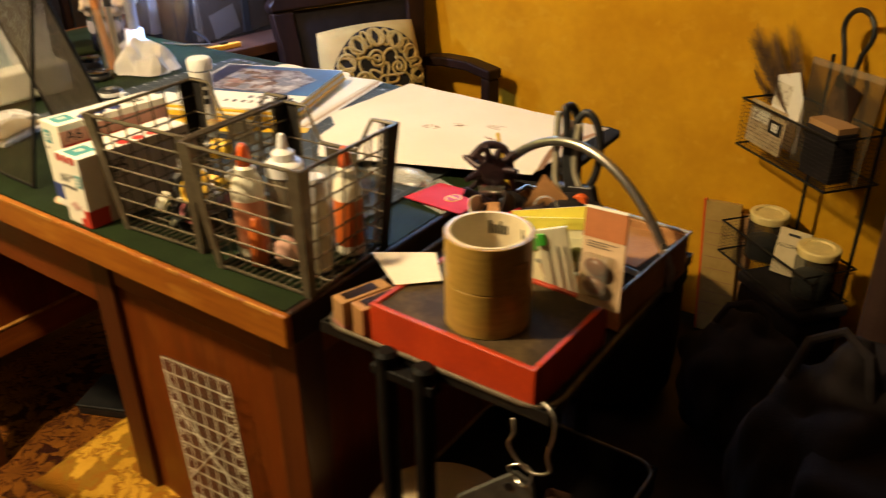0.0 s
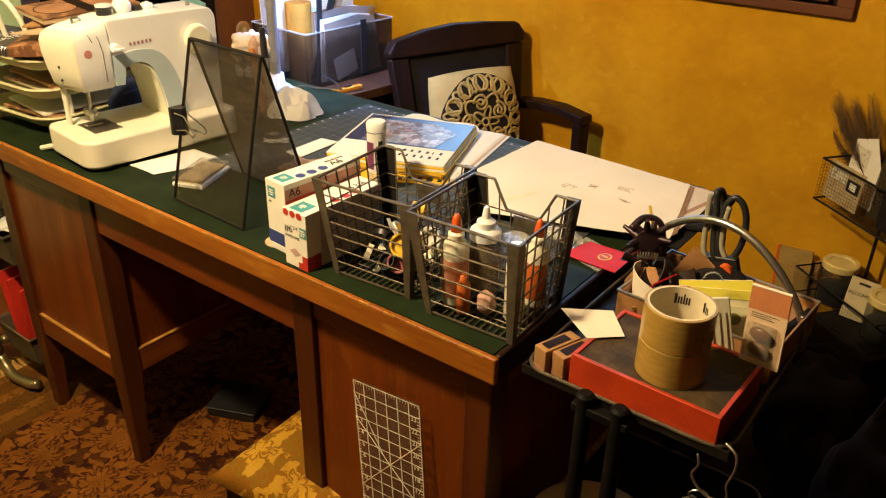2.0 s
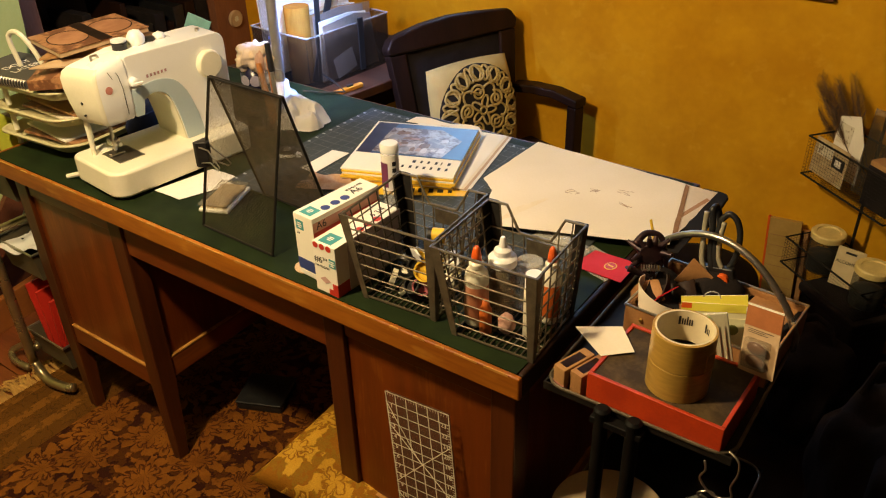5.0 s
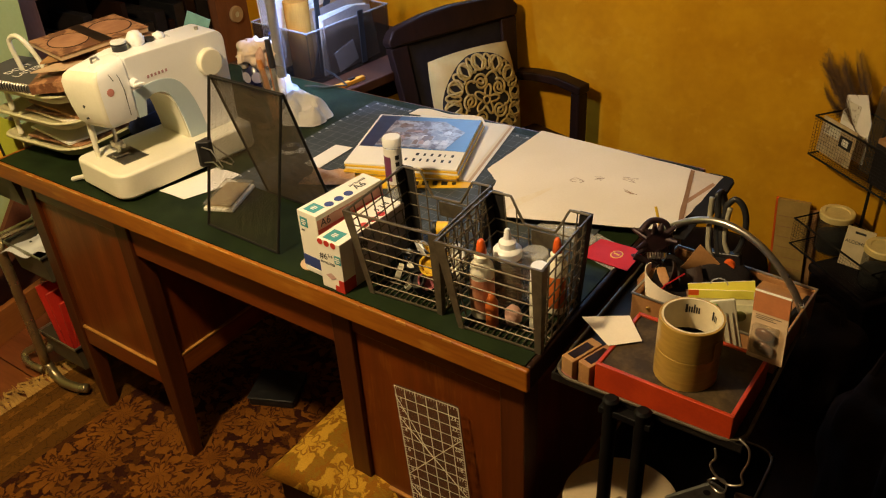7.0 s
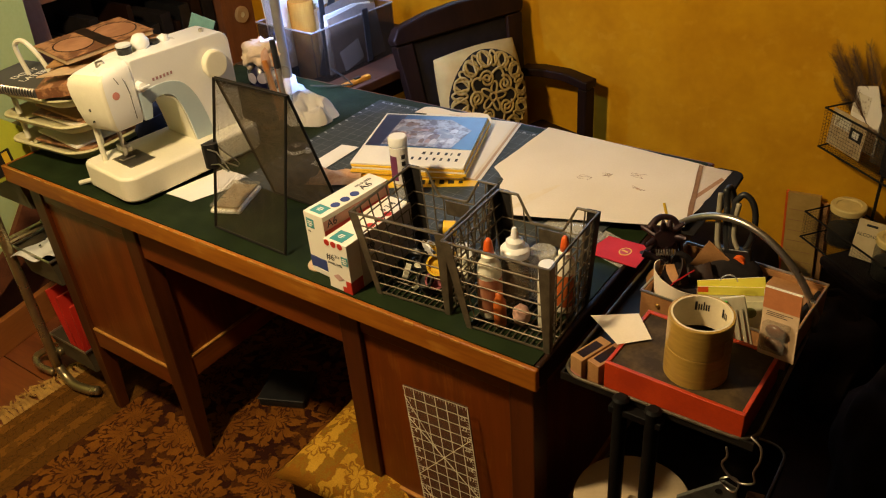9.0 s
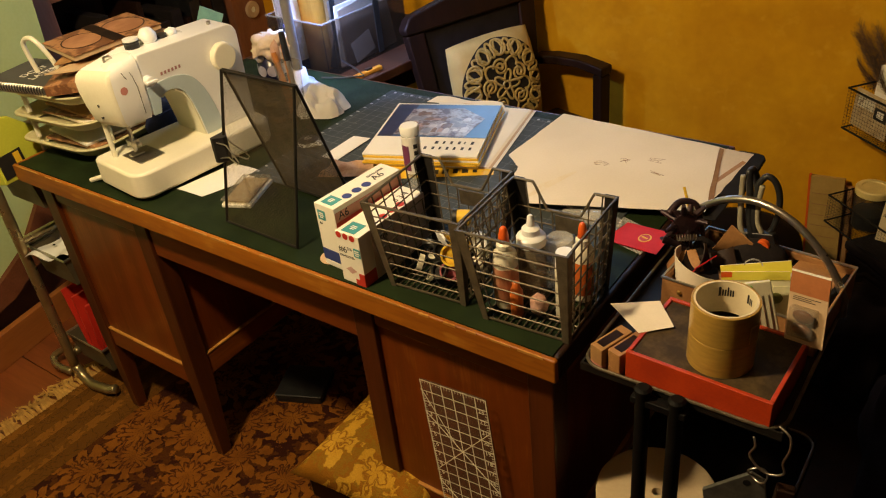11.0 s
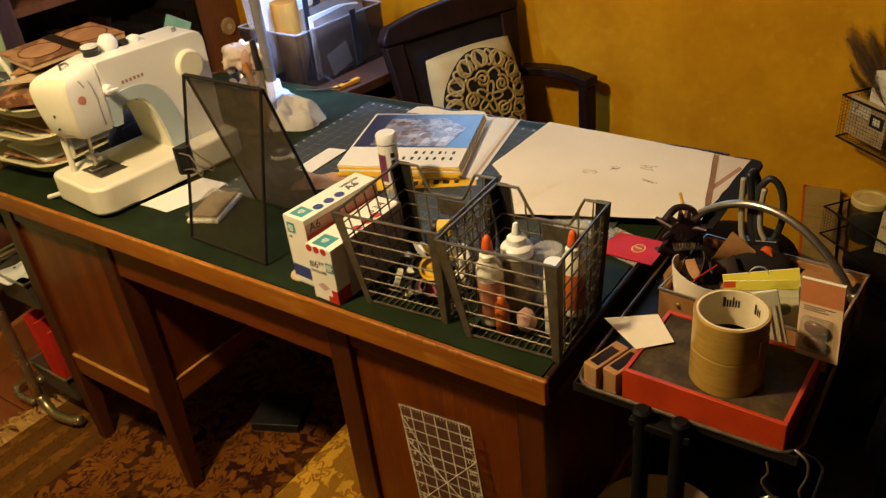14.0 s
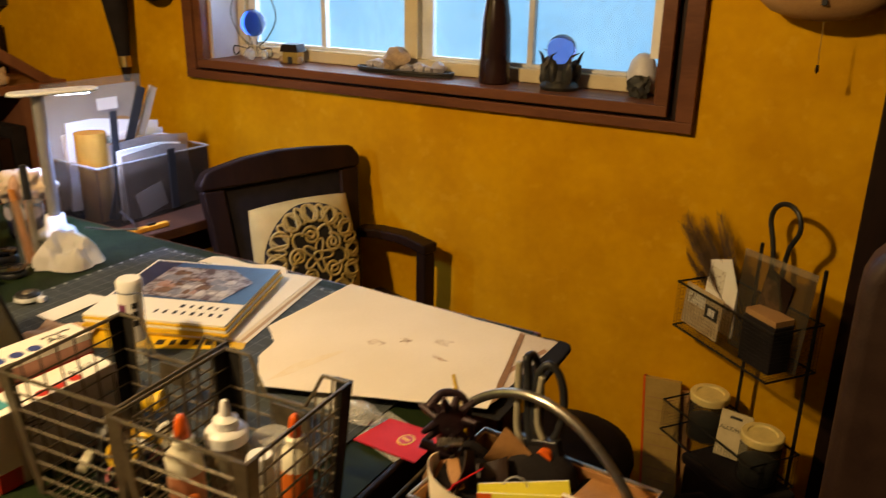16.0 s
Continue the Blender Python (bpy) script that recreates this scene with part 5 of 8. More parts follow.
for k in range(4):
    part("sheet", slab(mesh(), [(-0.10, -0.16 + 0.004 * k), (0.078 - 0.006 * k, -0.150), (0.088 - 0.005 * k, 0.135), (-0.15, 0.165 - 0.006 * k)], 0.0045 + 0.0011 * k - 0.0, 0.0050 + 0.0011 * k), (PAPER, BEIGE, OLDPAPER, PAPER)[k], side)
slip = thing("paper_slip", (-0.735, 0.395, DZ), "long blank white paper slip", "paper", turn=92)
part("slip", sheet(mesh(), [(-0.060, -0.024), (0.056, -0.028), (0.050, 0.016), (-0.055, 0.020)], 0.0046, 0.0005, lambda u, v: 0.0015 * u), PAPER, slip)
torn_strip = thing("torn_paper", (-0.635, 0.70, DZ), "torn curled cream paper strip", "paper", turn=10)
part("strip", sheet(mesh(), [(-0.08, -0.02), (0.12, -0.015), (0.10, 0.012), (-0.07, 0.016)], 0.0042, 0.0005, lambda u, v: 0.002 + 0.003 * math.sin(9 * u) * v), OLDPAPER, torn_strip)

vial = thing("glitter_vial", (-0.477, 0.314, DZ), "clear vial with white cap and purple label", "bottle")
part("vial", lathe(mesh(), [(0.0165, 0.004), (0.0175, 0.007), (0.0175, 0.122), (0, 0.122)], seg=24), CLEAR, vial, smooth=True)
part("cap", lathe(mesh(), [(0.0185, 0.1225), (0.0190, 0.136), (0.0165, 0.140), (0, 0.140)], seg=24), WHITEPL, vial, "white screw cap")


def wrapped(a0, a1, z0, z1, r, name, material, label=""):
    """A curved patch of label round the vial."""
    bm = mesh()
    n = max(2, int((a1 - a0) / 10))
    for k in range(n):
        p, q = radians(a0 + (a1 - a0) * k / n), radians(a0 + (a1 - a0) * (k + 1) / n)
        bm.faces.new([bm.verts.new((r * math.cos(a), r * math.sin(a), z)) for a, z in ((p, z0), (q, z0), (q, z1), (p, z1))])
    return part(name, bm, material, vial, label)


wrapped(-150, 20, 0.045, 0.120, 0.0179, "label", PAPER, "white printed label")
wrapped(-145, -68, 0.052, 0.104, 0.0182, "label_patch", PURPLE, "purple label patch")
for k in range(3):
    wrapped(-40, -14, 0.070 + 0.014 * k, 0.079 + 0.014 * k, 0.0183, "label_bar", INK)

# ---- LED desk lamp, rag, pen cup ----
led = thing("desk_lamp", (-1.090, 0.628, DZ), "white LED desk lamp with upright stem, switched on", "lamp", turn=8)
part("base", lathe(mesh(), [(0.038, 0.0), (0.041, 0.006), (0.038, 0.016), (0.022, 0.026), (0.020, 0.05), (0, 0.05)], seg=28), WHITEPL, led, smooth=True)
bm = mesh()
rod(bm, (0, 0, 0.045), (0.0, 0.0, 0.305), 0.0125, 0.0125, 16)
part("stem", bm, mat("satin_silver", (0.30, 0.29, 0.29), None, 0.5, metal=0.3, bump=0.02), led, "satin silver stem")
bm = mesh()
slab(bm, [(-0.06, -0.026), (0.07, -0.026)] + arc(0.07, 0.0, 0.026, -90, 90, 6)[1:-1] + [(0.07, 0.026), (-0.06, 0.026)] + arc(-0.06, 0.0, 0.026, 90, 270, 6)[1:-1], 0.307, 0.315, pose(0.012, 0.025, 0, 0, 0, 62))
lamp_head = part("head", bm, WHITEPL, led, "flat white lamp head", bev=0.004)
bm = mesh()
slab(bm, [(0.008, -0.018), (0.072, -0.018), (0.072, 0.018), (0.008, 0.018)], 0.3035, 0.3055, pose(0.012, 0.025, 0, 0, 0, 62))
part("diffuser", bm, LEDGLOW, lamp_head, "glowing strip of white light")
part("cable", tube(mesh(), [(0.03, 0.05, 0.01), (0.08, 0.07, 0.006), (0.13, 0.10, 0.005), (0.08, 0.14, 0.005), (0.0, 0.19, 0.004)], 0.0025, 6), BLACKPL, led, "thin black cable")

def crumpled(at, turn, size, high, seed, label):
    """A cloth dropped in a heap: a sheet with ridged folds and a wandering hem."""
    o = thing("cleaning_rag", at, label, "cloth", "rags by the lamp", turn)
    bm, n, g = mesh(), 56, {}
    for j in range(n + 1):
        for i in range(n + 1):
            u, v = i / n * 2 - 1, j / n * 2 - 1
            d = max(abs(u), abs(v)) ** 1.5
            w = Vector((u * 1.4 + seed, v * 1.4, seed * 0.7))
            fold = 1 - abs(noise.noise(w * 0.85)) * 2.6
            crease = 1 - abs(noise.noise(w * 1.7 + Vector((4, 1, 0)))) * 2.0
            z = high * (1 - d) ** 0.8 * max(0.12, 0.62 + 0.36 * fold + 0.12 * crease)
            hem = 1 + 0.28 * noise.noise(Vector((math.atan2(v, u) * 1.3, seed, 0)))
            sx, sy = 0.14 * noise.noise(w * 2.2 + Vector((9, 0, 0))), 0.14 * noise.noise(w * 2.2 + Vector((0, 9, 0)))
            k = math.sqrt(1 - 0.5 * min(1, u * u * v * v))
            g[i, j] = bm.verts.new(((u * k * hem + sx) * size[0], (v * k * hem + sy) * size[1], 0.0034 + z))
    for j in range(n):
        for i in range(n):
            bm.faces.new((g[i, j], g[i + 1, j], g[i + 1, j + 1], g[i, j + 1]))
    bmesh.ops.solidify(bm, geom=bm.faces[:], thickness=0.0012)
    part("cloth", bm, RAG, o, smooth=True)


crumpled((-0.928, 0.528, DZ), 30, (0.064, 0.050), 0.066, 5.0, "crumpled white cotton rag")
crumpled((-0.998, 0.590, DZ), -20, (0.062, 0.040), 0.040, 8.0, "crumpled white cotton rag round the lamp foot")
reel = thing("tape_measure", (-0.822, 0.372, DZ + 0.0032), "small black and white tape measure lying on the mat", "tape measure", turn=20)
part("case", lathe(mesh(), [(0.019, 0.0), (0.022, 0.003), (0.022, 0.013), (0.019, 0.016), (0.0, 0.016)], seg=24), BLACKPL, reel, smooth=True)
part("band", lathe(mesh(), [(0.0222, 0.004), (0.0226, 0.005), (0.0226, 0.011), (0.0222, 0.012)], seg=24), WHITEPL, reel, "white side band")
part("button", lathe(mesh(), [(0.009, 0.0162), (0.008, 0.018), (0.0, 0.018)], seg=16), STEEL, reel)
part("tab", cube(0.021, 0.032, -0.006, 0.006, 0.001, 0.010), WHITEPL, reel, bev=0.001)
for k, (x, y, r, h) in enumerate(((-0.960, 0.436, 0.026, 0.018), (-1.030, 0.470, 0.021, 0.030))):
    o = thing("black_pot", (x, y, DZ), "small shiny black lidded pot beside the lamp", "pot", "black pots by the lamp")
    part("pot", lathe(mesh(), [(r * 0.9, 0.0), (r, 0.003), (r, h * 0.7), (0.0, h * 0.7)], seg=22), BLACKPL, o, smooth=True)
    part("lid", lathe(mesh(), [(r * 1.04, h * 0.7 + 0.0005), (r * 1.04, h * 0.95), (r * 0.9, h), (0.0, h)], seg=22), mat("glossy_black_lid", (0.012, 0.012, 0.014), None, 0.12, bump=0.0, coat=0.5), o)
lace = thing("lace_scrap", (-0.655, 0.312, DZ + 0.0038), "folded scrap of tan and rose cloth beside the magazines", "cloth", turn=24)
part("cloth", sheet(mesh(), [(-0.055, -0.035), (0.060, -0.030), (0.050, 0.030), (-0.045, 0.040)], 0.0, 0.0012, lambda u, v: 0.004 + 0.005 * math.sin(9 * u + 2 * v) * math.sin(7 * v)), mat("tan_rose_cloth", (0.42, 0.24, 0.15), (0.55, 0.38, 0.26), 0.9, scale=60, fine=300, bump=0.4), lace)

cup = thing("pen_cup", (-1.156, 0.604, DZ), "blue and white patterned mug crammed with pens and brushes", "mug")
part("mug", lathe(mesh(), [(0.034, 0), (0.037, 0.005), (0.037, 0.095), (0.033, 0.095), (0.033, 0.01), (0, 0.01)], seg=26), mat("navy_mug", (0.012, 0.012, 0.045), (0.016, 0.016, 0.055), 0.25, scale=34, fine=60, bump=0.0), cup, smooth=True)
for a in range(0, 360, 45):
    part("mug_spot", lathe(mesh(), [(0.0145, 0), (0.0145, 0.0008), (0, 0.0008)], (0, 0, 0), 18, pose(0, 0, 0.056, 0, 0, a) @ pose(0.0368, 0, 0, 0, 90, 0)), mat("lilac_glaze", (0.40, 0.37, 0.46), None, 0.25, bump=0.0), cup)
rng = random.Random(21)
penmats = [BLACKPL, NAVY, KRAFT, BLACKPL, STEEL, BEIGE, BEIGE, KRAFT]
for k in range(3):
    a, r = rng.uniform(0, 6.28), rng.uniform(0.005, 0.028)
    lean = rng.uniform(0.01, 0.04)
    part("pen", rod(mesh(), (r * math.cos(a), r * math.sin(a), 0.012), ((r + lean) * math.cos(a), (r + lean) * math.sin(a), rng.uniform(0.125, 0.175)), 0.0045, 0.0035, 8), penmats[k % 8], cup)
bag = thing("tissue_bundle", (-1.152, 0.608, DZ + 0.062), "crumpled bundle of cream cloth stuffed into the mug", "bundle")
part("tissue", lump(mesh(), (0.006, 0.006, 0.048), (0.052, 0.058, 0.036), 0.42, 3.0, 4.0, 4), mat("cream_cloth", (0.66, 0.54, 0.42), (0.50, 0.38, 0.28), 0.9, scale=18, fine=300, bump=0.4), bag, smooth=True)
part("tucked_end", lump(mesh(), (0, 0, 0.012), (0.030, 0.030, 0.040), 0.2, 3.0, 6.0, 3), RAG, bag, smooth=True)
bag2 = thing("brush_bundle", (-0.985, 0.50, DZ), "thick brushes and a black pen in a clear plastic sleeve", "brushes")
part("sleeve", lathe(mesh(), [(0.024, 0), (0.028, 0.08), (0.031, 0.125), (0.029, 0.128)], seg=16), THINBAG, bag2)
BRUSHWOOD = mat("varnished_brush", (0.48, 0.19, 0.045), (0.34, 0.12, 0.028), 0.35, scale=30, fine=200, bump=0.1, stretch=(1, 1, 0.15))
part("brush", rod(mesh(), (-0.006, -0.004, 0.002), (-0.030, -0.006, 0.150), 0.009, 0.007, 12), BRUSHWOOD, bag2, "varnished wooden handle", bev=0.002)
part("brush", lump(mesh(), (-0.034, 0.002, 0.142), (0.013, 0.010, 0.032), 0.3, 2.0, 5.0, 3), mat("pinkish_bristle", (0.56, 0.36, 0.27), (0.40, 0.23, 0.16), 0.9, scale=50, fine=300, bump=0.4, stretch=(1, 1, 0.2)), bag2, "pinkish bristle head", smooth=True)
part("brush", rod(mesh(), (0.004, 0.004, 0.002), (-0.014, 0.012, 0.165), 0.006, 0.006, 10), BRUSHWOOD, bag2, bev=0.002)
part("pen", rod(mesh(), (0.012, 0.0, 0.002), (0.0, 0.006, 0.130), 0.0055, 0.0055, 12), STEEL, bag2, "steel pen barrel")
part("pen_cap", rod(mesh(), (0.0, 0.006, 0.1305), (-0.008, 0.010, 0.198), 0.0085, 0.0070, 12), BLACKPL, bag2, "glossy black cap", bev=0.002)

# ---- letter trays with books ----
TRAYPL = mat("olive_cream_plastic", (0.60, 0.56, 0.34), (0.50, 0.46, 0.26), 0.4, scale=12, fine=250, bump=0.05)
trays = thing("letter_trays", (-1.325, 0.245, DZ), "stack of cream plastic letter trays full of papers", "tray stack", turn=4)
def tray_outline(grow):
    x0, x1, y0, y1 = -0.137 - grow, 0.113 + grow, -0.172 - grow, 0.172 + grow
    r0, r1 = 0.024 + grow, 0.058 + grow
    return arc(x1 - r1, y0 + r1, r1, -90, 0, 8) + arc(x1 - r0, y1 - r0, r0, 0, 90, 5) + arc(x0 + r0, y1 - r0, r0, 90, 180, 5) + arc(x0 + r0, y0 + r0, r0, 180, 270, 5)


for k in range(3):
    z = 0.016 + 0.062 * k
    bm = mesh()
    shell = ((-0.030, 0.0), (-0.016, 0.003), (-0.006, 0.014), (0.0, 0.024), (0.005, 0.0255), (0.009, 0.024), (0.0095, 0.020), (0.005, 0.0215), (0.001, 0.0205), (-0.004, 0.012), (-0.014, -0.0005), (-0.030, -0.003))
    rings = [[bm.verts.new((x, y, z + h)) for x, y in tray_outline(g_)] for g_, h in shell]
    bm.faces.new(rings[0])
    bm.faces.new(rings[-1][::-1])
    for u, v in zip(rings, rings[1:]):
        for i in range(len(u)):
            bm.faces.new((u[i], u[(i + 1) % len(u)], v[(i + 1) % len(u)], v[i]))
    part("tray", bm, TRAYPL, trays, "moulded olive-cream tray with a rolled lip", smooth=True)
    for x, y in ((-0.112, -0.150), (0.098, -0.105), (0.100, 0.140), (-0.112, 0.150)):
        part("tray_post", rod(mesh(), (x, y, z - 0.044 if k else 0.0), (x, y, z + 0.006), 0.006, 0.006, 10), CREAMPL, trays)
part("wire_loop", tube(mesh(), bend([(-0.08, -0.11, 0.165), (-0.085, -0.12, 0.240), (-0.072, -0.12, 0.262), (-0.04, -0.12, 0.264), (-0.018, -0.11, 0.225), (-0.005, -0.10, 0.165)]), 0.0055, 8), CREAMPL, trays, "bent cream wire handle")
rng = random.Random(3)
for k in range(3):
    for q in range(3):
        z = 0.0215 + 0.062 * k + 0.0065 * q
        o = thing("paper_bundle", (-1.325, 0.245, DZ + z), "bundle of cards and printed papers in a letter tray", "papers", "papers in the trays", turn=4 + rng.uniform(-9, 9))
        part("packet", cube(-0.11 + rng.uniform(0, 0.02), 0.085, -0.145 + rng.uniform(0, 0.03), 0.12, 0, 0.006), (BEIGE, BOOKPIC, PAPER, OLDPAPER, BOOKPIC, KRAFT, BLACKPL, BEIGE, BOOKPIC)[k * 3 + q], o, bev=0.001)
book = thing("notebook", (-1.395, 0.126, DZ + 0.166), "dark grey spiral notebook with white lettering", "notebook", turn=100)
part("cover", cube(-0.075, 0.075, -0.10, 0.10, 0, 0.016), mat("grey_cover", (0.055, 0.055, 0.055), (0.075, 0.07, 0.07), 0.6, scale=20, fine=200, bump=0.05), book, bev=0.001)
words("DO IT", 0.027, PAPER, book, pose(-0.034, 0.010, 0.0165, 0, 0, 0))
words("LATER!", 0.027, PAPER, book, pose(-0.040, -0.026, 0.0165, 0, 0, 0))
bm = mesh()
for k in range(22):
    tube(bm, [(-0.073 + 0.006 * math.sin(a), -0.094 + 0.0088 * k, 0.008 + 0.011 * math.cos(a)) for a in [2 * math.pi * q / 8 for q in range(8)]], 0.0013, 4, True)
part("spiral", bm, STEEL, book, "wire spiral binding")
o = thing("craft_parcel", (-1.228, 0.130, DZ + 0.172), "folded brown paper packets on the trays", "packet", turn=30)
part("packet", sheet(mesh(), [(-0.06, -0.05), (0.08, -0.05), (0.08, 0.06), (-0.06, 0.06)], 0.0, 0.022, lambda u, v: 0.02 * v + 0.012 * u), BOOKPIC, o)
part("fold", slab(mesh(), [(-0.05, -0.045), (0.02, -0.03), (0.05, 0.03), (-0.02, 0.01)], 0.046, 0.049), BEIGE, o)
part("fold", slab(mesh(), [(-0.050, 0.0), (0.0, 0.03), (-0.02, 0.055), (-0.055, 0.05)], 0.050, 0.054), KRAFT, o)
top = thing("photo_book", (-1.278, 0.240, DZ + 0.238), "brown photo book with a pictured cover on top of the trays", "book", turn=80)
TM = pose(0, 0, 0, 0, -3, 0) @ Matrix.Diagonal((0.80, 0.98, 1, 1))
part("book", cube(-0.13, 0.13, -0.085, 0.085, 0.0, 0.010, TM), BEIGE, top, bev=0.001)
part("cover", cube(-0.132, 0.132, -0.087, 0.087, 0.0105, 0.0120, TM), BOOKPIC, top)
for x, r in ((-0.06, 0.055), (0.065, 0.06)):
    bm = mesh()
    lathe(bm, [(r * 0.95, 0.0), (r, 0.0), (r, 0.0004), (r * 0.95, 0.0004), (r * 0.95, 0.0)], (0, 0, 0), 28, TM @ pose(x, 0, 0.0123))
    part("ring_picture", bm, DARKWOOD, top)
    part("disc_picture", lathe(mesh(), [(r * 0.94, 0.0), (r * 0.94, 0.0004), (0, 0.0004)], (0, 0, 0), 28, TM @ pose(x, 0, 0.0122)), mat("sepia_picture", (0.44, 0.22, 0.11), (0.33, 0.15, 0.07), 0.5, scale=20, fine=90, bump=0.0), top)
part("band", cube(-0.012, 0.022, -0.088, 0.088, 0.0128, 0.0134, TM), DARKWOOD, top)
for k, (z0, z1, w) in enumerate(((0.172, 0.198, 0.11), (0.198, 0.236, 0.10))):
    o = thing("small_carton", (-1.24, 0.27, DZ + z0 + 0.0005), "dark small carton stacked on the trays", "box", turn=8 * k)
    part("carton", cube(-w, w, -0.07, 0.07, 0, z1 - z0 - 0.001), (BLACKPL, KRAFT)[k], o, bev=0.001)
lime = thing("lime_carton", (-1.475, 0.058, 0.7035), "lime green packet standing in the steel trolley bin", "packet", turn=14)
part("packet", slab(mesh(), [(-0.085, 0.01), (0.075, 0.0), (0.072, 0.085), (0.0, 0.150), (-0.088, 0.165)], -0.014, 0.014, pose(0, 0, 0, 0, -7, 0) @ Matrix(((0, 0, 1, 0), (1, 0, 0, 0), (0, 1, 0, 0), (0, 0, 0, 1)))), LIME, lime, bev=0.003)
part("end_strip", cube(0.0145, 0.0155, -0.080, -0.01, 0.02, 0.075, pose(0, 0, 0, 0, -7, 0)), INK, lime, "dark printed end")
part("end_strip", cube(0.0157, 0.0162, -0.035, -0.018, 0.025, 0.070, pose(0, 0, 0, 0, -7, 0)), YELLOW, lime, "yellow printed strip")

# ---- file box with papers on a small table behind the desk ----
TABLEWOOD = mat("dark_table_wood", (0.070, 0.024, 0.009), (0.042, 0.014, 0.006), 0.55, scale=12, fine=160, bump=0.12, stretch=(0.2, 1, 1), spec=0.3)
table = thing("side_table", (-1.28, 1.02, 0.0), "low brown wooden side table behind the desk", "table", turn=-8)
part("top", cube(-0.20, 0.285, -0.275, 0.30, 0.700, 0.728), TABLEWOOD, table, bev=0.004)
for x in (-0.17, 0.19):
    for y in (-0.20, 0.25):
        part("leg", cube(x - 0.02, x + 0.02, y - 0.02, y + 0.02, -0.008, 0.6995), TABLEWOOD, table, bev=0.003)
part("apron", cube(-0.15, 0.17, -0.222, -0.204, 0.62, 0.6995), TABLEWOOD, table)
part("apron", cube(0.195, 0.21, -0.18, 0.23, 0.62, 0.6995), TABLEWOOD, table)
fb = thing("file_box", (-1.230, 0.945, 0.7282), "smoked acrylic file box packed with white papers", "file box", turn=-4)
FW, FD, FH = 0.115, 0.164, 0.151
part("front_wall", cube(FW - 0.004, FW, -FD, FD, 0.003, FH), SMOKE, fb, bev=0.001)
part("back_wall", cube(-FW, -FW + 0.004, -FD, FD, 0.003, FH), SMOKE, fb)
part("end_wall", cube(-FW + 0.0045, FW - 0.0045, -FD, -FD + 0.004, 0.003, FH), SMOKE, fb)
part("end_wall", cube(-FW + 0.0045, FW - 0.0045, FD - 0.004, FD, 0.003, FH), SMOKE, fb)
part("bottom", cube(-FW, FW, -FD, FD, 0, 0.0028), SMOKE, fb)
part("top_edge", tube(mesh(), [(FW, -FD, FH), (FW, FD, FH), (-FW, FD, FH), (-FW, -FD, FH)], 0.0028, 6, True), CLEAR, fb, "pale polished rim")
part("divider_bar", cube(FW + 0.0004, FW + 0.004, 0.035, 0.055, 0.01, FH + 0.012), BLACKPL, fb)
rng = random.Random(17)
FOLDERGREY = mat("dull_grey_folder", (0.32, 0.25, 0.19), (0.22, 0.16, 0.12), 0.7, scale=12, fine=200, bump=0.05)
fills = [PAPER, PAPER, KRAFT, PAPER, OLDPAPER, PAPER, PAPER, PAPER, CARD, PAPER]
for k in range(16):
    x = -0.10 + 0.0128 * k
    h = rng.uniform(0.165, 0.205) if k > 4 else rng.uniform(0.19, 0.225)
    y0, y1 = rng.uniform(-0.138, -0.07), rng.uniform(0.100, 0.140)
    o = thing("filed_paper", (-1.230, 0.945, 0.7315), "white paper sheets filed upright in the box", "papers", "filed papers", turn=-4)
    bm = slab(mesh(), [(y0, 0), (y1, 0), (y1 + rng.uniform(-0.02, 0.01), h - rng.uniform(0, 0.03)), (y0 + (y1 - y0) * rng.uniform(0.3, 0.7), h + rng.uniform(-0.004, 0.008)), (y0, h - rng.uniform(0, 0.012))], x, x + rng.uniform(0.001, 0.006), pose(0, 0, 0, rng.uniform(-3, 3), rng.uniform(-3, 3), 0) @ Matrix(((0, 0, 1, 0), (1, 0, 0, 0), (0, 1, 0, 0), (0, 0, 0, 1))))
    part("sheet", bm, fills[k % 10] if k < 11 else (FOLDERGREY, KRAFT, FOLDERGREY, OLDPAPER, FOLDERGREY)[k - 11], o)
for y, h, mm, lab in ((-0.105, 0.30, KRAFT, "rolled brown kraft paper"),):
    o = thing("paper_roll", (-1.205, 0.838, 0.7315), lab + " standing in the file box", "paper roll")
    bm = rod(mesh(), (0, -0.012, 0), (-0.004, -0.008, 0.215), 0.033, 0.036, 22)
    part("roll", bm, mat("golden_kraft", (0.46, 0.20, 0.025), (0.34, 0.135, 0.015), 0.8, spec=0.15, scale=16, fine=220, bump=0.12, stretch=(1, 1, 0.15)), o, smooth=False)
for at, b, w, mm in (((-1.166, 0.832, 0.735), (-0.01, 0.135, 0.305), 0.013, INK), ((-1.160, 0.852, 0.735), (0.0, 0.012, 0.262), 0.009, INK), ((-1.176, 0.862, 0.735), (-0.01, 0.150, 0.300), 0.013, BEIGE)):
    o = thing("folder_strip", at, "flat strip standing among the papers", "strip", "strips in the file box")
    bm = mesh()
    d = Vector(b)
    box(bm, -0.002, 0.002, -w, w, 0, d.length, d.to_track_quat("Z", "Y").to_matrix().to_4x4())
    part("strip", bm, mm, o)
o = thing("filed_paper", (-1.230, 0.945, 0.7315), "white card slipped against the box front", "papers", "filed papers", turn=-4)
part("sheet", cube(FW - 0.010, FW - 0.0085, -0.045, 0.035, 0.012, 0.075, pose(0, 0, 0, 14, 0, 0)), PAPER, o)
sl = thing("plastic_sleeve", (-1.325, 0.955, 0.7315), "clear plastic sleeve with pale cards standing in the box", "sleeve", turn=-4)
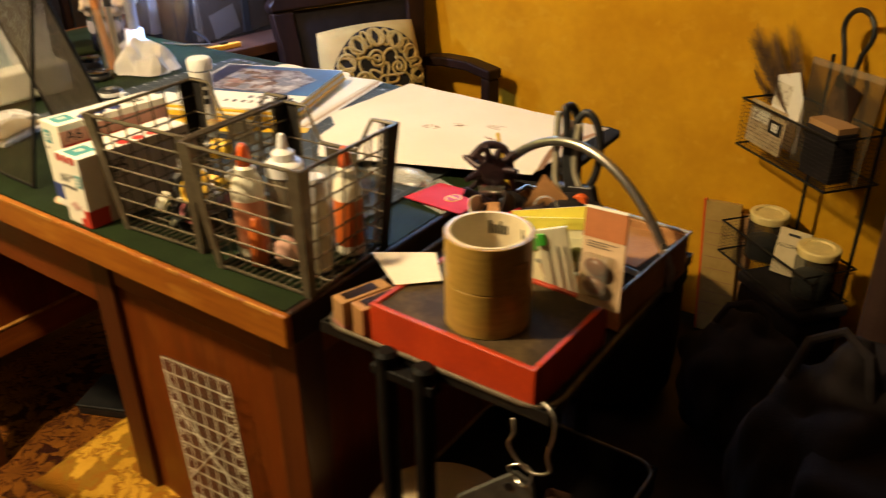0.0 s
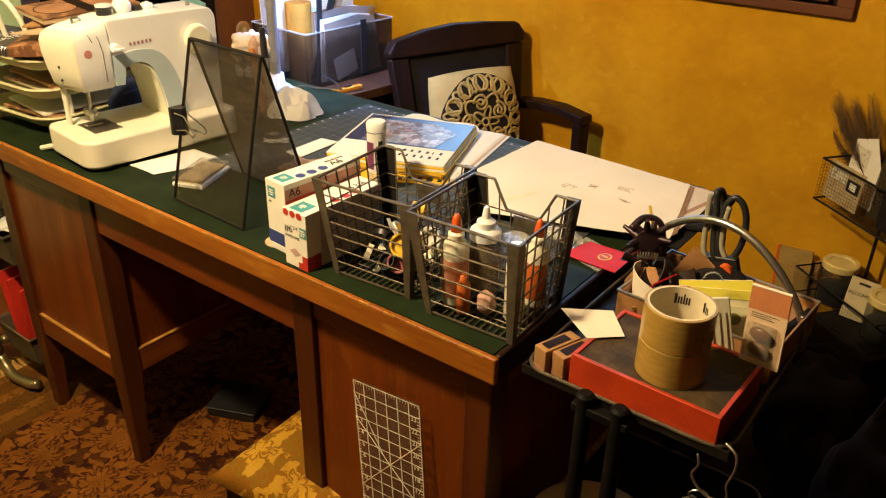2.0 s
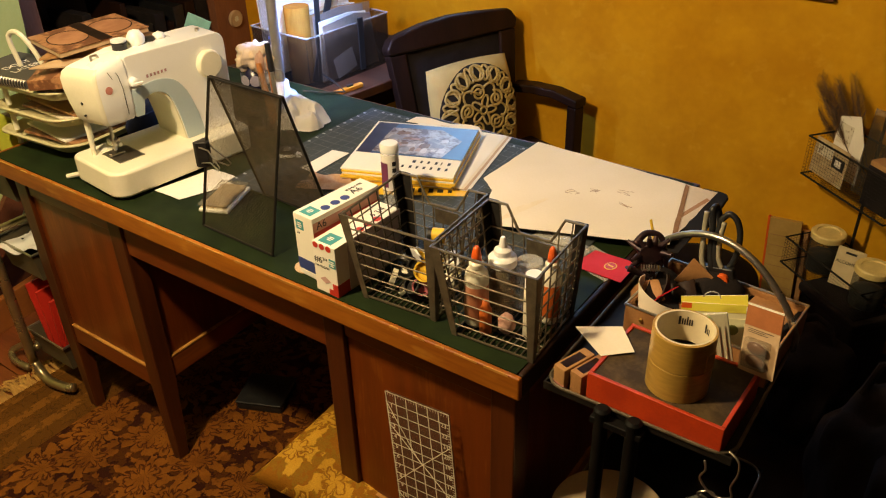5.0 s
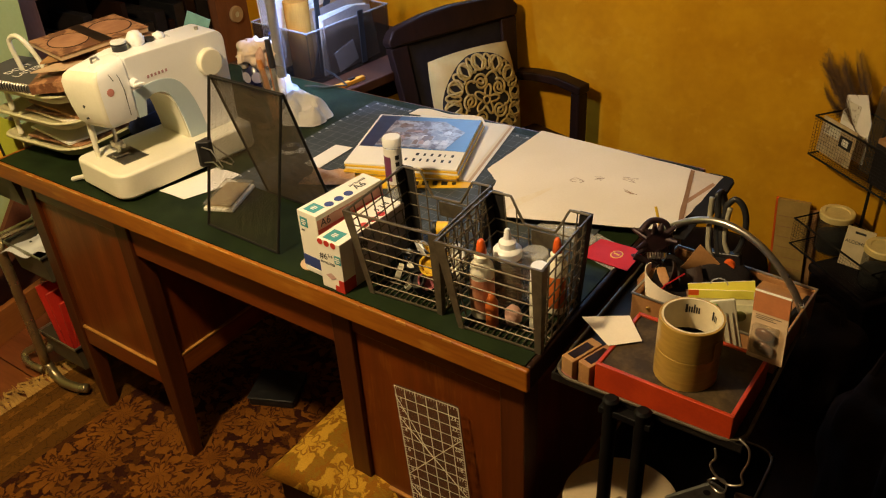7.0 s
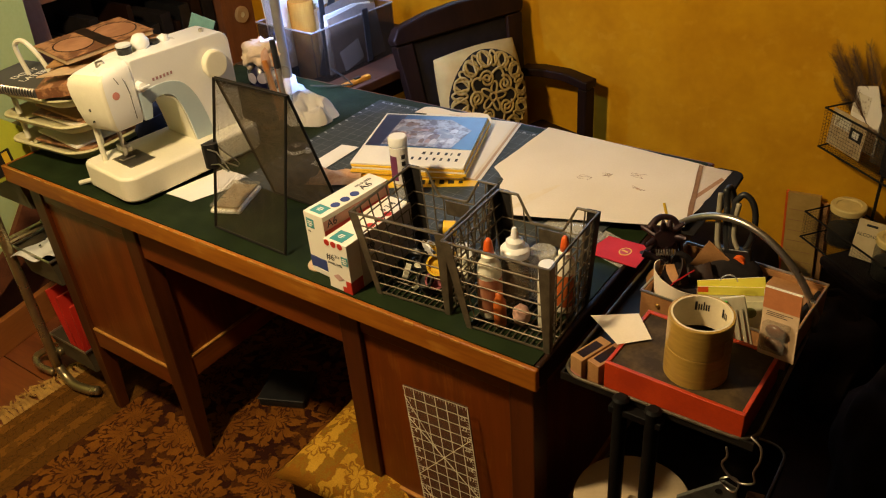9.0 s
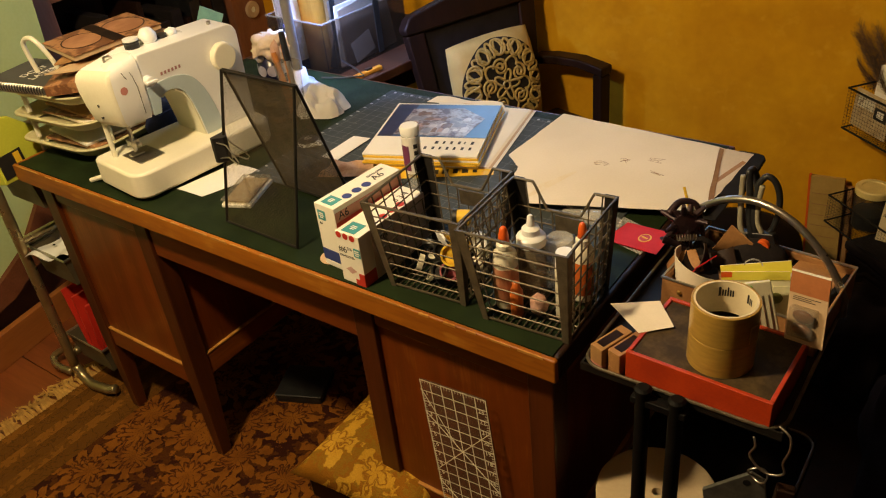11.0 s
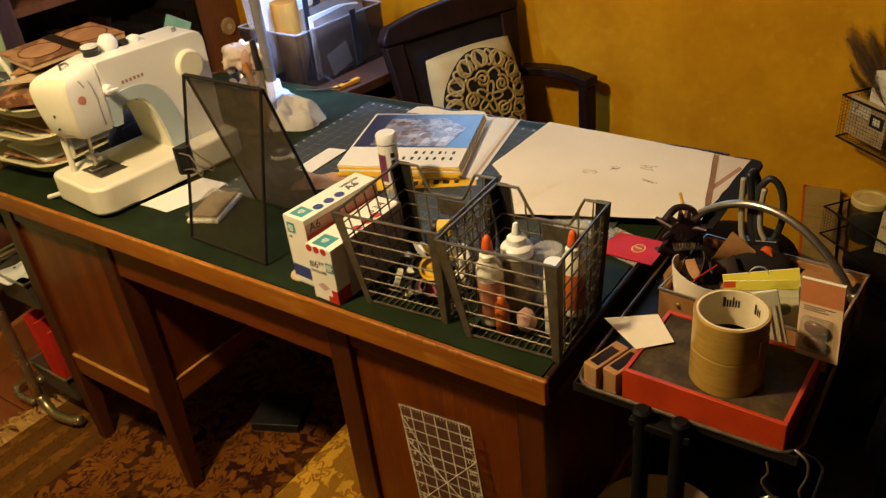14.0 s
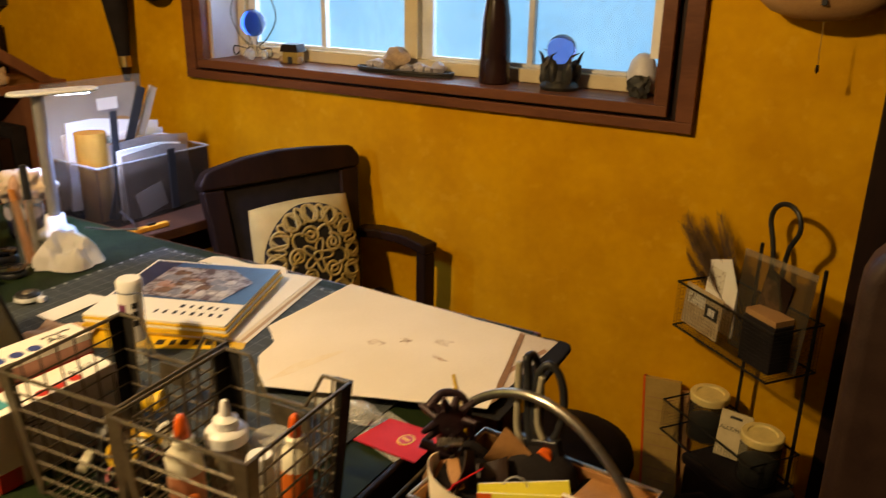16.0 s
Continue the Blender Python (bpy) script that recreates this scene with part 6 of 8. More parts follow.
part("sleeve", cube(-0.002, 0.004, -0.138, 0.138, 0, 0.316, pose(0, 0, 0, 0, -3, 0)), THINBAG, sl)
part("card", cube(-0.010, -0.0025, -0.135, 0.125, 0, 0.295, pose(0, 0, 0, 0, -3, 0)), mat("lilac_card", (0.82, 0.76, 0.80), (0.70, 0.63, 0.67), 0.6, scale=14, fine=200, bump=0.04), sl)
part("label", cube(0.0045, 0.0055, 0.0, 0.06, 0.235, 0.265, pose(0, 0, 0, 0, -3, 0)), PAPER, sl)
knife = thing("utility_knife", (-1.046, 0.832, 0.7285), "yellow-orange snap-off utility knife", "knife", turn=81)
part("handle", cube(-0.06, 0.055, -0.008, 0.008, 0, 0.013), mat("orange_yellow_plastic", (0.72, 0.30, 0.02), None, 0.4, bump=0.03), knife, bev=0.003)
part("slider", cube(0.0, 0.02, -0.005, 0.005, 0.0135, 0.018), BLACKPL, knife)
part("blade", cube(-0.09, -0.0605, -0.004, 0.004, 0.004, 0.006), STEEL, knife)

# ---- craft trolley beside the desk ----
cart = thing("craft_trolley", (0.170, 0.212, 0.0), "black metal craft trolley with two trays beside the desk", "trolley")


def tray(z, h, name, x1=0.145, finish=BLACK):
    x0, y0, y1 = -0.146, -0.184, 0.185
    part(name + "_floor", cube(x0, x1, y0, y1, z, z + 0.003), finish, cart)
    for a in ((x0, x1, y0, y0 + 0.003), (x0, x1, y1 - 0.003, y1), (x0, x0 + 0.003, y0 + 0.0035, y1 - 0.0035), (x1 - 0.003, x1, y0 + 0.0035, y1 - 0.0035)):
        part(name + "_wall", cube(*a, z + 0.0032, z + h), finish, cart)
    r = 0.03
    pts = [(x, y, z + h) for x, y in arc(x1 - r, y1 - r, r, 0, 90, 5) + arc(x0 + r, y1 - r, r, 90, 180, 5) + arc(x0 + r, y0 + r, r, 180, 270, 5) + arc(x1 - r, y0 + r, r, 270, 360, 5)]
    part(name + "_rim", tube(mesh(), pts, 0.0026, 8, True), GUN, cart, "thin rolled metal rim")


tray(0.742, 0.013, "upper_tray", 0.130)
tray(0.358, 0.050, "lower_tray", 0.125, FOLDERBLACK)
for x in (-0.047, 0.0):
    part("post", rod(mesh(), (x, -0.196, 0.05), (x, -0.196, 0.754), 0.0105, 0.0105, 14), POSTBLACK, cart)
    part("post_cap", lathe(mesh(), [(0.0118, 0), (0.0118, 0.005), (0.008, 0.009), (0, 0.009)], (x, -0.196, 0.7545), 16), POSTBLACK, cart)
    part("post", rod(mesh(), (x, 0.196, 0.05), (x, 0.196, 0.754), 0.0105, 0.0105, 14), BLACK, cart)
part("bracket", cube(-0.062, 0.015, -0.204, -0.187, 0.734, 0.746), POSTBLACK, cart, "dark steel bracket", bev=0.002)
part("foot_bar", cube(-0.16, 0.13, -0.21, -0.18, 0.022, 0.05), BLACK, cart, bev=0.005)
part("foot_bar", cube(-0.16, 0.13, 0.18, 0.21, 0.022, 0.05), BLACK, cart, bev=0.005)
for x in (-0.14, 0.11):
    for y in (-0.195, 0.195):
        part("castor", rod(mesh(), (x - 0.008, y, 0.012), (x + 0.008, y, 0.012), 0.0118, 0.0118, 14), BLACKPL, cart)
bm = mesh()
pts = [(-0.150 + 0.282 * k / 24, 0.150 - 0.055 * k / 24, 0.752 + 0.136 * math.sin(math.pi * (0.02 + 0.96 * k / 24)) ** 0.62) for k in range(25)] + [(0.133, 0.094, 0.7485)]
part("handle", tube(bm, pts, 0.0058, 10), STEEL, cart, "arched brushed steel handle", smooth=True)

# ---- red lidded box, packing tape and small things on the trolley ----
CT = 0.7455
rb = thing("red_box", (0.188, 0.104, CT), "red lacquered box with a dusty dark lid", "box", turn=-2)
for a in ((-0.098, 0.098, -0.071, -0.065), (-0.098, 0.098, 0.065, 0.071), (-0.098, -0.092, -0.0645, 0.0645), (0.092, 0.098, -0.0645, 0.0645)):
    part("wall", cube(*a, 0.0, 0.0495), REDLACQ, rb, bev=0.0012)
part("bottom", cube(-0.0915, 0.0915, -0.0645, 0.0645, 0.0, 0.004), REDLACQ, rb)
part("lid_panel", cube(-0.0915, 0.0915, -0.0645, 0.0645, 0.042, 0.0470), BOXTOP, rb, "dusty dark brown lid panel")


def tape_roll(at, turn, label):
    o = thing("packing_tape", at, label, "tape roll", "packing tape rolls", turn)
    ro, rc, ri, h = 0.0425, 0.0395, 0.0368, 0.0478
    part("tape", lathe(mesh(), [(rc, 0.0), (ro - 0.0006, 0.0), (ro, 0.0008), (ro, h - 0.0008), (ro - 0.0006, h), (rc, h), (rc, 0.0)], seg=56), TAPE, o, smooth=False)
    part("core", lathe(mesh(), [(ri, 0.0), (rc - 0.0002, 0.0), (rc - 0.0002, h + 0.0004), (ri, h + 0.0004), (ri, 0.0)], seg=56), TAPECORE, o, "pale cardboard core")
    return o


TT = CT + 0.0471
for k in range(2):
    t = tape_roll((0.198, 0.086, TT + 0.0480 * k), 20 + 140 * k, ("lower roll of brown packing tape on the red box", "upper roll of brown packing tape with printed core")[k])
bm = mesh()
for a0, widths in ((72, (5, 3, 3, 3, 3, 3)), (12, (5, 3, 3))):
    a = a0
    for i, w in enumerate(widths):
        h0, h1 = (0.020, 0.034) if i in (0, 3) else (0.020, 0.030)
        p = [bm.verts.new((0.0364 * math.cos(radians(q)), 0.0364 * math.sin(radians(q)), z)) for q, z in ((a, h0), (a - w, h0), (a - w, h1), (a, h1))]
        bm.faces.new(p)
        a -= w + 2
mark = part("core_print", bm, INK, t, "dark printed mark in the core")
mark.matrix_basis = pose(0, 0, 0.006, 0, 0, -110)
part("tape_end", slab(mesh(), [(-0.0445, -0.010), (-0.0435, -0.010), (-0.0435, 0.006), (-0.0448, 0.006)], 0.004, 0.030), TAPE, t)

card = thing("blank_card", (0.086, 0.118, TT + 0.001), "cream blank card resting on the box edge", "card", turn=-28)
part("card", sheet(mesh(), [(-0.050, -0.030), (0.020, -0.034), (0.036, 0.014), (-0.016, 0.032)], 0.002, 0.0006, lambda u, v: 0.005 * (1 - u)), OLDPAPER, card)
for k, (x, y, mm) in enumerate(((0.054, 0.063, KRAFT), (0.080, 0.064, LEATHER))):
    o = thing("rubber_stamp", (x, y, CT), "small wooden rubber stamp block with printed top", "stamp", "stamp blocks", turn=-18)
    part("block", cube(-0.011, 0.011, -0.030, 0.032, 0.0, 0.040), mm, o, bev=0.0015)
    part("rubber", cube(-0.0112, 0.0112, -0.0302, 0.0322, 0.004, 0.012), mat("pink_rubber", (0.50, 0.20, 0.16), None, 0.7, bump=0.1) if k == 0 else LEATHER, o)
    part("print", cube(-0.007, 0.007, -0.022, 0.018, 0.0402, 0.0406), DARKWOOD, o)

pack = thing("knob_package", (0.283, 0.157, TT + 0.003), "beige and orange blister card with brown knobs", "package", turn=-14)
PM = pose(0, 0, 0.0, -12, -8, 0) @ Matrix.Diagonal((0.84, 1, 0.71, 1))
part("card", cube(-0.031, 0.031, -0.001, 0.001, 0.002, 0.142, PM), BEIGE, pack)
part("header", cube(-0.031, 0.031, -0.0016, -0.0011, 0.098, 0.138, PM), mat("rust_print", (0.42, 0.15, 0.05), None, 0.5, bump=0.0), pack, "rust orange header band")
part("header", cube(-0.031, 0.031, -0.0016, -0.0011, 0.1385, 0.142, PM), CARD, pack)
part("blister", cube(-0.022, 0.022, -0.016, -0.0016, 0.018, 0.078, PM), THINBAG, pack, "clear blister", bev=0.004)
for z in (0.034, 0.060):
    part("knob", lump(mesh(), (PM @ Vector((0, -0.009, z))), (0.014, 0.006, 0.0095), 0.06, 1, 1, 3), mat("brown_knob", (0.16, 0.06, 0.022), None, 0.3, bump=0.05), pack, "brown knob", smooth=True)
bm = mesh()
for z, w in ((0.092, 0.044), (0.0885, 0.030), (0.085, 0.036)):
    box(bm, -0.024, -0.024 + w, -0.0016, -0.0011, z, z + 0.0009, PM)
part("print_lines", bm, INK, pack)
yp = thing("needle_package", (0.197, 0.200, CT + 0.002), "yellow and white carded needle pack", "package", turn=20)
LEMON = mat("lemon_print", (0.88, 0.80, 0.10), (0.84, 0.74, 0.07), 0.5, scale=20, fine=300, bump=0.03)
YM = pose(0.014, 0, 0.003, -10, -5, 0) @ Matrix.Diagonal((0.90, 1, 0.84, 1))
part("card", cube(-0.050, 0.050, -0.0008, 0.0008, 0.0, 0.118, YM), mat("cream_print", (0.84, 0.80, 0.52), (0.80, 0.75, 0.46), 0.5, scale=25, fine=300, bump=0.03), yp, "cream printed card")
YB = pose(0.022, 0.007, 0.005, -13, -10, 0) @ Matrix.Diagonal((0.95, 1, 0.87, 1))
part("back_card", cube(-0.048, 0.050, -0.0008, 0.0008, 0.0, 0.120, YB), PAPER, yp, "white card behind the first")
part("back_header", cube(-0.048, 0.050, -0.0014, -0.0009, 0.100, 0.120, YB), LEMON, yp, "yellow header")
part("hang_loop", tube(mesh(), [(0.012 * math.cos(a), 0.0, 0.120 + 0.012 * math.sin(a)) for a in (0.15, 0.6, 1.1, 1.57, 2.0, 2.5, 2.99)], 0.0011, 6), CLEAR, yp, "clear plastic hanging loop")
part("header", cube(-0.050, 0.050, -0.0015, -0.0009, 0.103, 0.118, YM), LEMON, yp, "yellow header")
part("side_panel", cube(0.018, 0.050, -0.0015, -0.0009, 0.03, 0.0915, YM), mat("pale_yellow_print", (0.85, 0.82, 0.50), None, 0.5, bump=0.02), yp, "pale yellow side panel")
part("header_corner", cube(-0.050, -0.034, -0.0018, -0.0016, 0.108, 0.118, YM), ORANGE, yp)
part("tool", cube(-0.010, -0.002, -0.006, -0.001, 0.02, 0.092, YM), CLEAR, yp)
part("tool", cube(0.006, 0.014, -0.006, -0.001, 0.02, 0.088, YM), WHITEPL, yp)
part("leaf_mark", lathe(mesh(), [(0.009, 0), (0.009, 0.0006), (0, 0.0006)], (0, 0, 0), 14, YM @ pose(-0.024, -0.0012, 0.082, 90, 0, 0)), mat("leaf_green", (0.08, 0.30, 0.05), None, 0.5, bump=0.0), yp)
part("round_mark", lathe(mesh(), [(0.010, 0), (0.010, 0.0006), (0, 0.0006)], (0, 0, 0), 16, YM @ pose(0.030, -0.0012, 0.070, 90, 0, 0)), mat("olive_mark", (0.20, 0.20, 0.05), None, 0.5, bump=0.0), yp)
YS = pose(0.028, -0.012, 0.003, -6, -14, 0)
part("sleeve", cube(-0.014, 0.020, -0.005, 0.0, 0.0, 0.098, YS), mat("milky_sleeve", (0.72, 0.68, 0.50), (0.60, 0.56, 0.38), 0.35, scale=40, fine=200, bump=0.1, stretch=(1, 1, 0.1)), yp, "milky plastic sleeve", bev=0.0015)
part("green_cap", cube(-0.013, -0.004, -0.0085, -0.0052, 0.080, 0.094, YS), mat("bright_green_plastic", (0.06, 0.42, 0.03), None, 0.4, bump=0.0), yp, bev=0.0015)
for x in (-0.004, 0.006, 0.014):
    part("needle", rod(mesh(), YS @ Vector((x, -0.0062, 0.006)), YS @ Vector((x, -0.0062, 0.078)), 0.0011, 0.0006, 6), STEEL, yp)
ob_ = thing("open_wood_box", (0.184, 0.288, CT), "open leather-sided box with steel rim holding craft scraps", "box", turn=-4)
X, Y, H = 0.114, 0.082, 0.051
for a in ((-X, X, -Y, -Y + 0.004), (-X, X, Y - 0.004, Y), (-X, -X + 0.004, -Y + 0.0042, Y - 0.0042), (X - 0.004, X, -Y + 0.0042, Y - 0.0042)):
    part("wall", cube(*a, 0.0, H), LEATHER, ob_, bev=0.0012)
part("steel_rim", tube(mesh(), [(-X, -Y, H + 0.002), (X, -Y, H + 0.002), (X, Y, H + 0.002), (-X, Y, H + 0.002)], 0.0022, 6, True), STEEL, ob_, "thin steel rim")
part("bottom", cube(-X + 0.0045, X - 0.0045, -Y + 0.0045, Y - 0.0045, 0, 0.004), LEATHER, ob_)
part("stud", lathe(mesh(), [(0.004, 0), (0.0025, 0.003), (0, 0.0035)], (0, 0, 0), 12, pose(-0.085, -Y - 0.0002, 0.034, 90, 0, 0)), BRASS, ob_)
rng = random.Random(31)
scrapmats = [LEATHER, DARKCLOTH, DARKWOOD, BLACKPL, PINK, DARKWOOD, DARKCLOTH, LEATHER]
for k in range(10):
    at = (0.150 + rng.uniform(-0.07, 0.01), 0.290 + rng.uniform(-0.04, 0.055), CT + 0.034 + rng.uniform(0.0, 0.030))
    o = thing("leather_scrap", at, "scrap of leather, card or cloth in the wooden box", "scrap", "craft scraps")
    o.matrix_world = pose(*at, rng.uniform(-50, 50), rng.uniform(-50, 50), rng.uniform(0, 180))
    part("scrap", sheet(mesh(), [(-0.03, -0.018), (0.03, -0.022), (0.026, 0.02), (-0.026, 0.022)], 0.0, 0.0018, lambda u, v: 0.012 * math.sin(3 * u + k) * v), scrapmats[k % 8], o)
ct = thing("paper_cuff", (0.108, 0.262, CT + 0.020), "curled cream card cuff in the wooden box", "card", turn=12)
ring_out = arc(0, 0, 0.037, 150, 345, 18)
ring_in = arc(0, 0, 0.0358, 345, 150, 18)
bm = slab(mesh(), ring_out + ring_in, 0.0, 0.040)
for v in bm.verts:
    if v.co.z > 0.02:
        v.co.z += 0.004 - 0.42 * v.co.x
        v.co.x *= 1.12
part("cuff", bm, OLDPAPER, ct)

punch = thing("hole_punch", (0.058, 0.318, CT + 0.060), "dark rotary leather punch with toothed wheel", "punch pliers", turn=30)
PUNCH = mat("purple_black_metal", (0.020, 0.010, 0.014), (0.045, 0.022, 0.026), 0.42, metal=0.4, scale=60, fine=200, bump=0.3)
part("wheel", rod(mesh(), (0, -0.006, 0.03), (0, 0.006, 0.03), 0.019, 0.019, 18), PUNCH, punch, "round punch wheel", bev=0.002)
for k in range(12):
    a = k * math.pi / 6 + 0.2
    part("punch_tube", rod(mesh(), (0.015 * math.cos(a), 0, 0.03 + 0.015 * math.sin(a)), ((0.032 + 0.006 * (k % 2)) * math.cos(a), 0.016 * (k % 3 - 1), 0.03 + (0.032 + 0.008 * (k % 2)) * math.sin(a)), 0.0062, 0.0030, 10), PUNCH, punch)
part("jaw", tube(mesh(), bend([(-0.026, 0, 0.046), (-0.008, 0.012, 0.060), (0.016, 0.012, 0.054), (0.026, 0.006, 0.02), (0.034, 0.0, -0.035)]), lambda u: 0.0062 - 0.003 * u, 10), PUNCH, punch, smooth=True)
part("lever", tube(mesh(), bend([(-0.034, -0.010, 0.006), (-0.005, -0.014, -0.006), (0.03, -0.010, -0.030), (0.045, 0, -0.055)]), lambda u: 0.0064 - 0.003 * u, 10), PUNCH, punch, smooth=True)
part("spring", tube(mesh(), [(-0.015 + 0.0006 * k, -0.018 + 0.005 * math.sin(0.9 * k), 0.012 + 0.005 * math.cos(0.9 * k)) for k in range(50)], 0.0012, 5), STEEL, punch)
pencil = thing("pencil_stub", (0.045, 0.365, CT + 0.085), "thin yellow pencil poking from the box", "pencil")
part("pencil", rod(mesh(), (0.03, -0.02, -0.06), (-0.012, 0.006, 0.035), 0.0028, 0.0022, 6), YELLOW, pencil)

sc = thing("scissors", (0.160, 0.345, CT + 0.0045), "black-handled scissors with grey grips and orange pivot standing in the trolley", "scissors")
GRIP = mat("grey_rubber", (0.34, 0.31, 0.22), (0.28, 0.25, 0.17), 0.5, bump=0.1)


def sc_tube(name, pts, r, material, label="", closed=False):
    p = [Vector(q) - Vector((0.160, 0.345, 0.750)) for q in pts]
    p = bend(p + p[:1], 6)[:-1] if closed else bend(p, 6)
    return part(name, tube(mesh(), p, r, 10, closed), material, sc, label, smooth=True)


sc_tube("handle", [(0.150, 0.360, 0.905), (0.160, 0.362, 0.918), (0.173, 0.362, 0.911), (0.182, 0.360, 0.890), (0.184, 0.356, 0.860), (0.179, 0.350, 0.836), (0.166, 0.344, 0.822), (0.155, 0.345, 0.840), (0.150, 0.352, 0.870)], 0.0048, BLACKPL, "black looped handle", True)
sc_tube("grip", [(0.157, 0.355, 0.905), (0.1555, 0.352, 0.880), (0.158, 0.346, 0.850), (0.168, 0.343, 0.831)], 0.0040, GRIP, "pale grey grip inside the loop")
sc_tube("handle", [(0.134, 0.362, 0.920), (0.139, 0.358, 0.890), (0.144, 0.350, 0.858), (0.153, 0.342, 0.826), (0.158, 0.350, 0.822), (0.150, 0.372, 0.850), (0.141, 0.386, 0.890), (0.135, 0.380, 0.915)], 0.0052, BLACKPL, "black looped handle", True)
sc_tube("grip", [(0.127, 0.357, 0.915), (0.128, 0.354, 0.890), (0.132, 0.346, 0.858), (0.136, 0.341, 0.835), (0.147, 0.336, 0.816)], 0.0042, GRIP, "pale grey outer grip")
part("pivot", rod(mesh(), (0.014, -0.016, 0.066), (0.014, 0.002, 0.066), 0.0100, 0.0100, 18), ORANGE, sc, "orange pivot", bev=0.001)
part("shank", slab(mesh(), [(-0.026, 0.078), (0.026, 0.086), (0.034, 0.060), (0.020, 0.012), (-0.012, 0.012), (-0.022, 0.050)], -0.007, 0.007, pose(0, 0, 0, 90, 0, 0)), BLACKPL, sc, "black moulded shank", bev=0.003)
part("blade", slab(mesh(), [(-0.006, 0.0118), (0.012, 0.0118), (0.004, 0.0), (-0.002, 0.0)], -0.002, 0.002, pose(0, 0, 0, 90, 0, 0)), STEEL, sc)
blk = thing("black_case", (0.172, 0.338, CT + 0.0045), "black zipped pouch standing in the trolley", "pouch", turn=8)
part("pouch", lump(mesh(), (0, 0, 0.034), (0.045, 0.026, 0.040), 0.2, 2.0, 6.0, 3), DARKCLOTH, blk, smooth=True)
wallet = thing("foil_wallet", (0.250, 0.320, CT + 0.0045), "small steel-edged card tin", "tin", turn=-10)
part("tin", cube(-0.042, 0.042, -0.05, 0.05, 0.0, 0.036), FOLDERBLACK, wallet, bev=0.004)
part("edge", cube(-0.043, 0.043, -0.051, -0.0502, 0.030, 0.0375), STEEL, wallet)
part("window", cube(-0.034, 0.034, -0.0445, 0.044, 0.0362, 0.0372), LEATHER, wallet)

pk = thing("pink_package", (-0.035, 0.335, DZ), "pink blister card in clear plastic on the desk", "package", turn=-12)
part("card", slab(mesh(), [(-0.035, -0.034), (0.058, -0.018), (0.044, 0.052), (-0.036, 0.034)], 0.0040, 0.0052), PINK, pk)
part("logo", lathe(mesh(), [(0.013, 0), (0.013, 0.0004), (0, 0.0004)], (0.020, 0.010, 0.0054), 20, Matrix.Diagonal((0.8, 1, 1, 1))), YELLOW, pk, "oval yellow mark")
part("logo_center", lathe(mesh(), [(0.0105, 0), (0.0105, 0.0003), (0, 0.0003)], (0.020, 0.010, 0.0059), 20, Matrix.Diagonal((0.8, 1, 1, 1))), RED, pk)
part("logo_bar", cube(0.010, 0.0215, 0.0082, 0.0118, 0.0063, 0.0065), YELLOW, pk)
part("hang_hole", rod(mesh(), (0.040, 0.028, 0.0050), (0.040, 0.028, 0.0055), 0.006, 0.006, 12), INK, pk)
part("clear_blister", lump(mesh(), (-0.075, 0.008, 0.010), (0.040, 0.024, 0.010), 0.2, 2, 3, 3), CLEAR, pk, "clear bubble")
part("bag", sheet(mesh(), [(-0.155, -0.015), (0.035, -0.030), (0.030, 0.040), (-0.14, 0.06)], 0.0008, 0.0003, lambda u, v: 0.014 * max(0, 0.55 - u) * math.sin(3.1 * v)), CLEAR, pk, "clear plastic bag")

# ---- hook with a metal scraper, lower tray with wooden disc ----
hook = thing("wire_hook", (0.300, 0.012, 0.660), "bent steel wire hook hanging from the trolley", "hook")
bm = tube(mesh(), bend([(-0.030, 0.004, 0.086), (-0.026, 0.0, 0.074), (-0.031, 0, 0.058), (-0.020, 0, 0.042), (-0.004, 0, 0.036), (0.012, 0, 0.046), (0.009, 0, 0.064), (0.014, 0, 0.088), (0.011, 0.004, 0.106), (-0.004, 0.010, 0.112)]), 0.0016, 8)
part("wire", bm, STEEL, hook, smooth=True)
rg = thing("key_ring", (0.282, 0.012, 0.688), "small steel split ring on the hook", "ring")
part("ring", tube(mesh(), [(0.012 * math.cos(a), 0.003 * math.sin(2 * a), 0.012 * math.sin(a)) for a in [2 * math.pi * k / 20 for k in range(20)]], 0.0013, 6, True), STEEL, rg)
scr = thing("slate_scraper", (0.262, 0.014, 0.533), "grey metal scraper blade hanging from the ring", "scraper", turn=14)
part("blade", slab(mesh(), [(-0.045, 0.10), (0.012, 0.150), (0.03, 0.14), (0.05, 0.0), (-0.03, 0.0)], -0.003, 0.003, pose(0, 0, 0, 90, 0, 0)), FOILGREY, scr, bev=0.001)
part("handle", cube(0.034, 0.058, -0.008, 0.008, 0.0, 0.138, pose(0, 0, 0, 0, 4, 0)), DARKWOOD, scr, "dark wooden edge", bev=0.003)
part("hole", rod(mesh(), (0.008, -0.0036, 0.132), (0.008, 0.0036, 0.132), 0.005, 0.005, 12), BLACKPL, scr)
disc = thing("wooden_disc", (0.116, 0.112, 0.3613), "round pale plywood turntable in the lower tray", "disc")
part("disc", lathe(mesh(), [(0.093, 0.078), (0.097, 0.081), (0.097, 0.090), (0.095, 0.092), (0.008, 0.092), (0.008, 0.078)], seg=48), SPOOL, disc)
part("hub", rod(mesh(), (0, 0, 0), (0, 0, 0.0778), 0.03, 0.03, 20), BLACKPL, disc)
bottle_bits = thing("bead_bag", (0.255, 0.085, 0.3613), "bag of orange and cream beads in the lower tray", "beads")
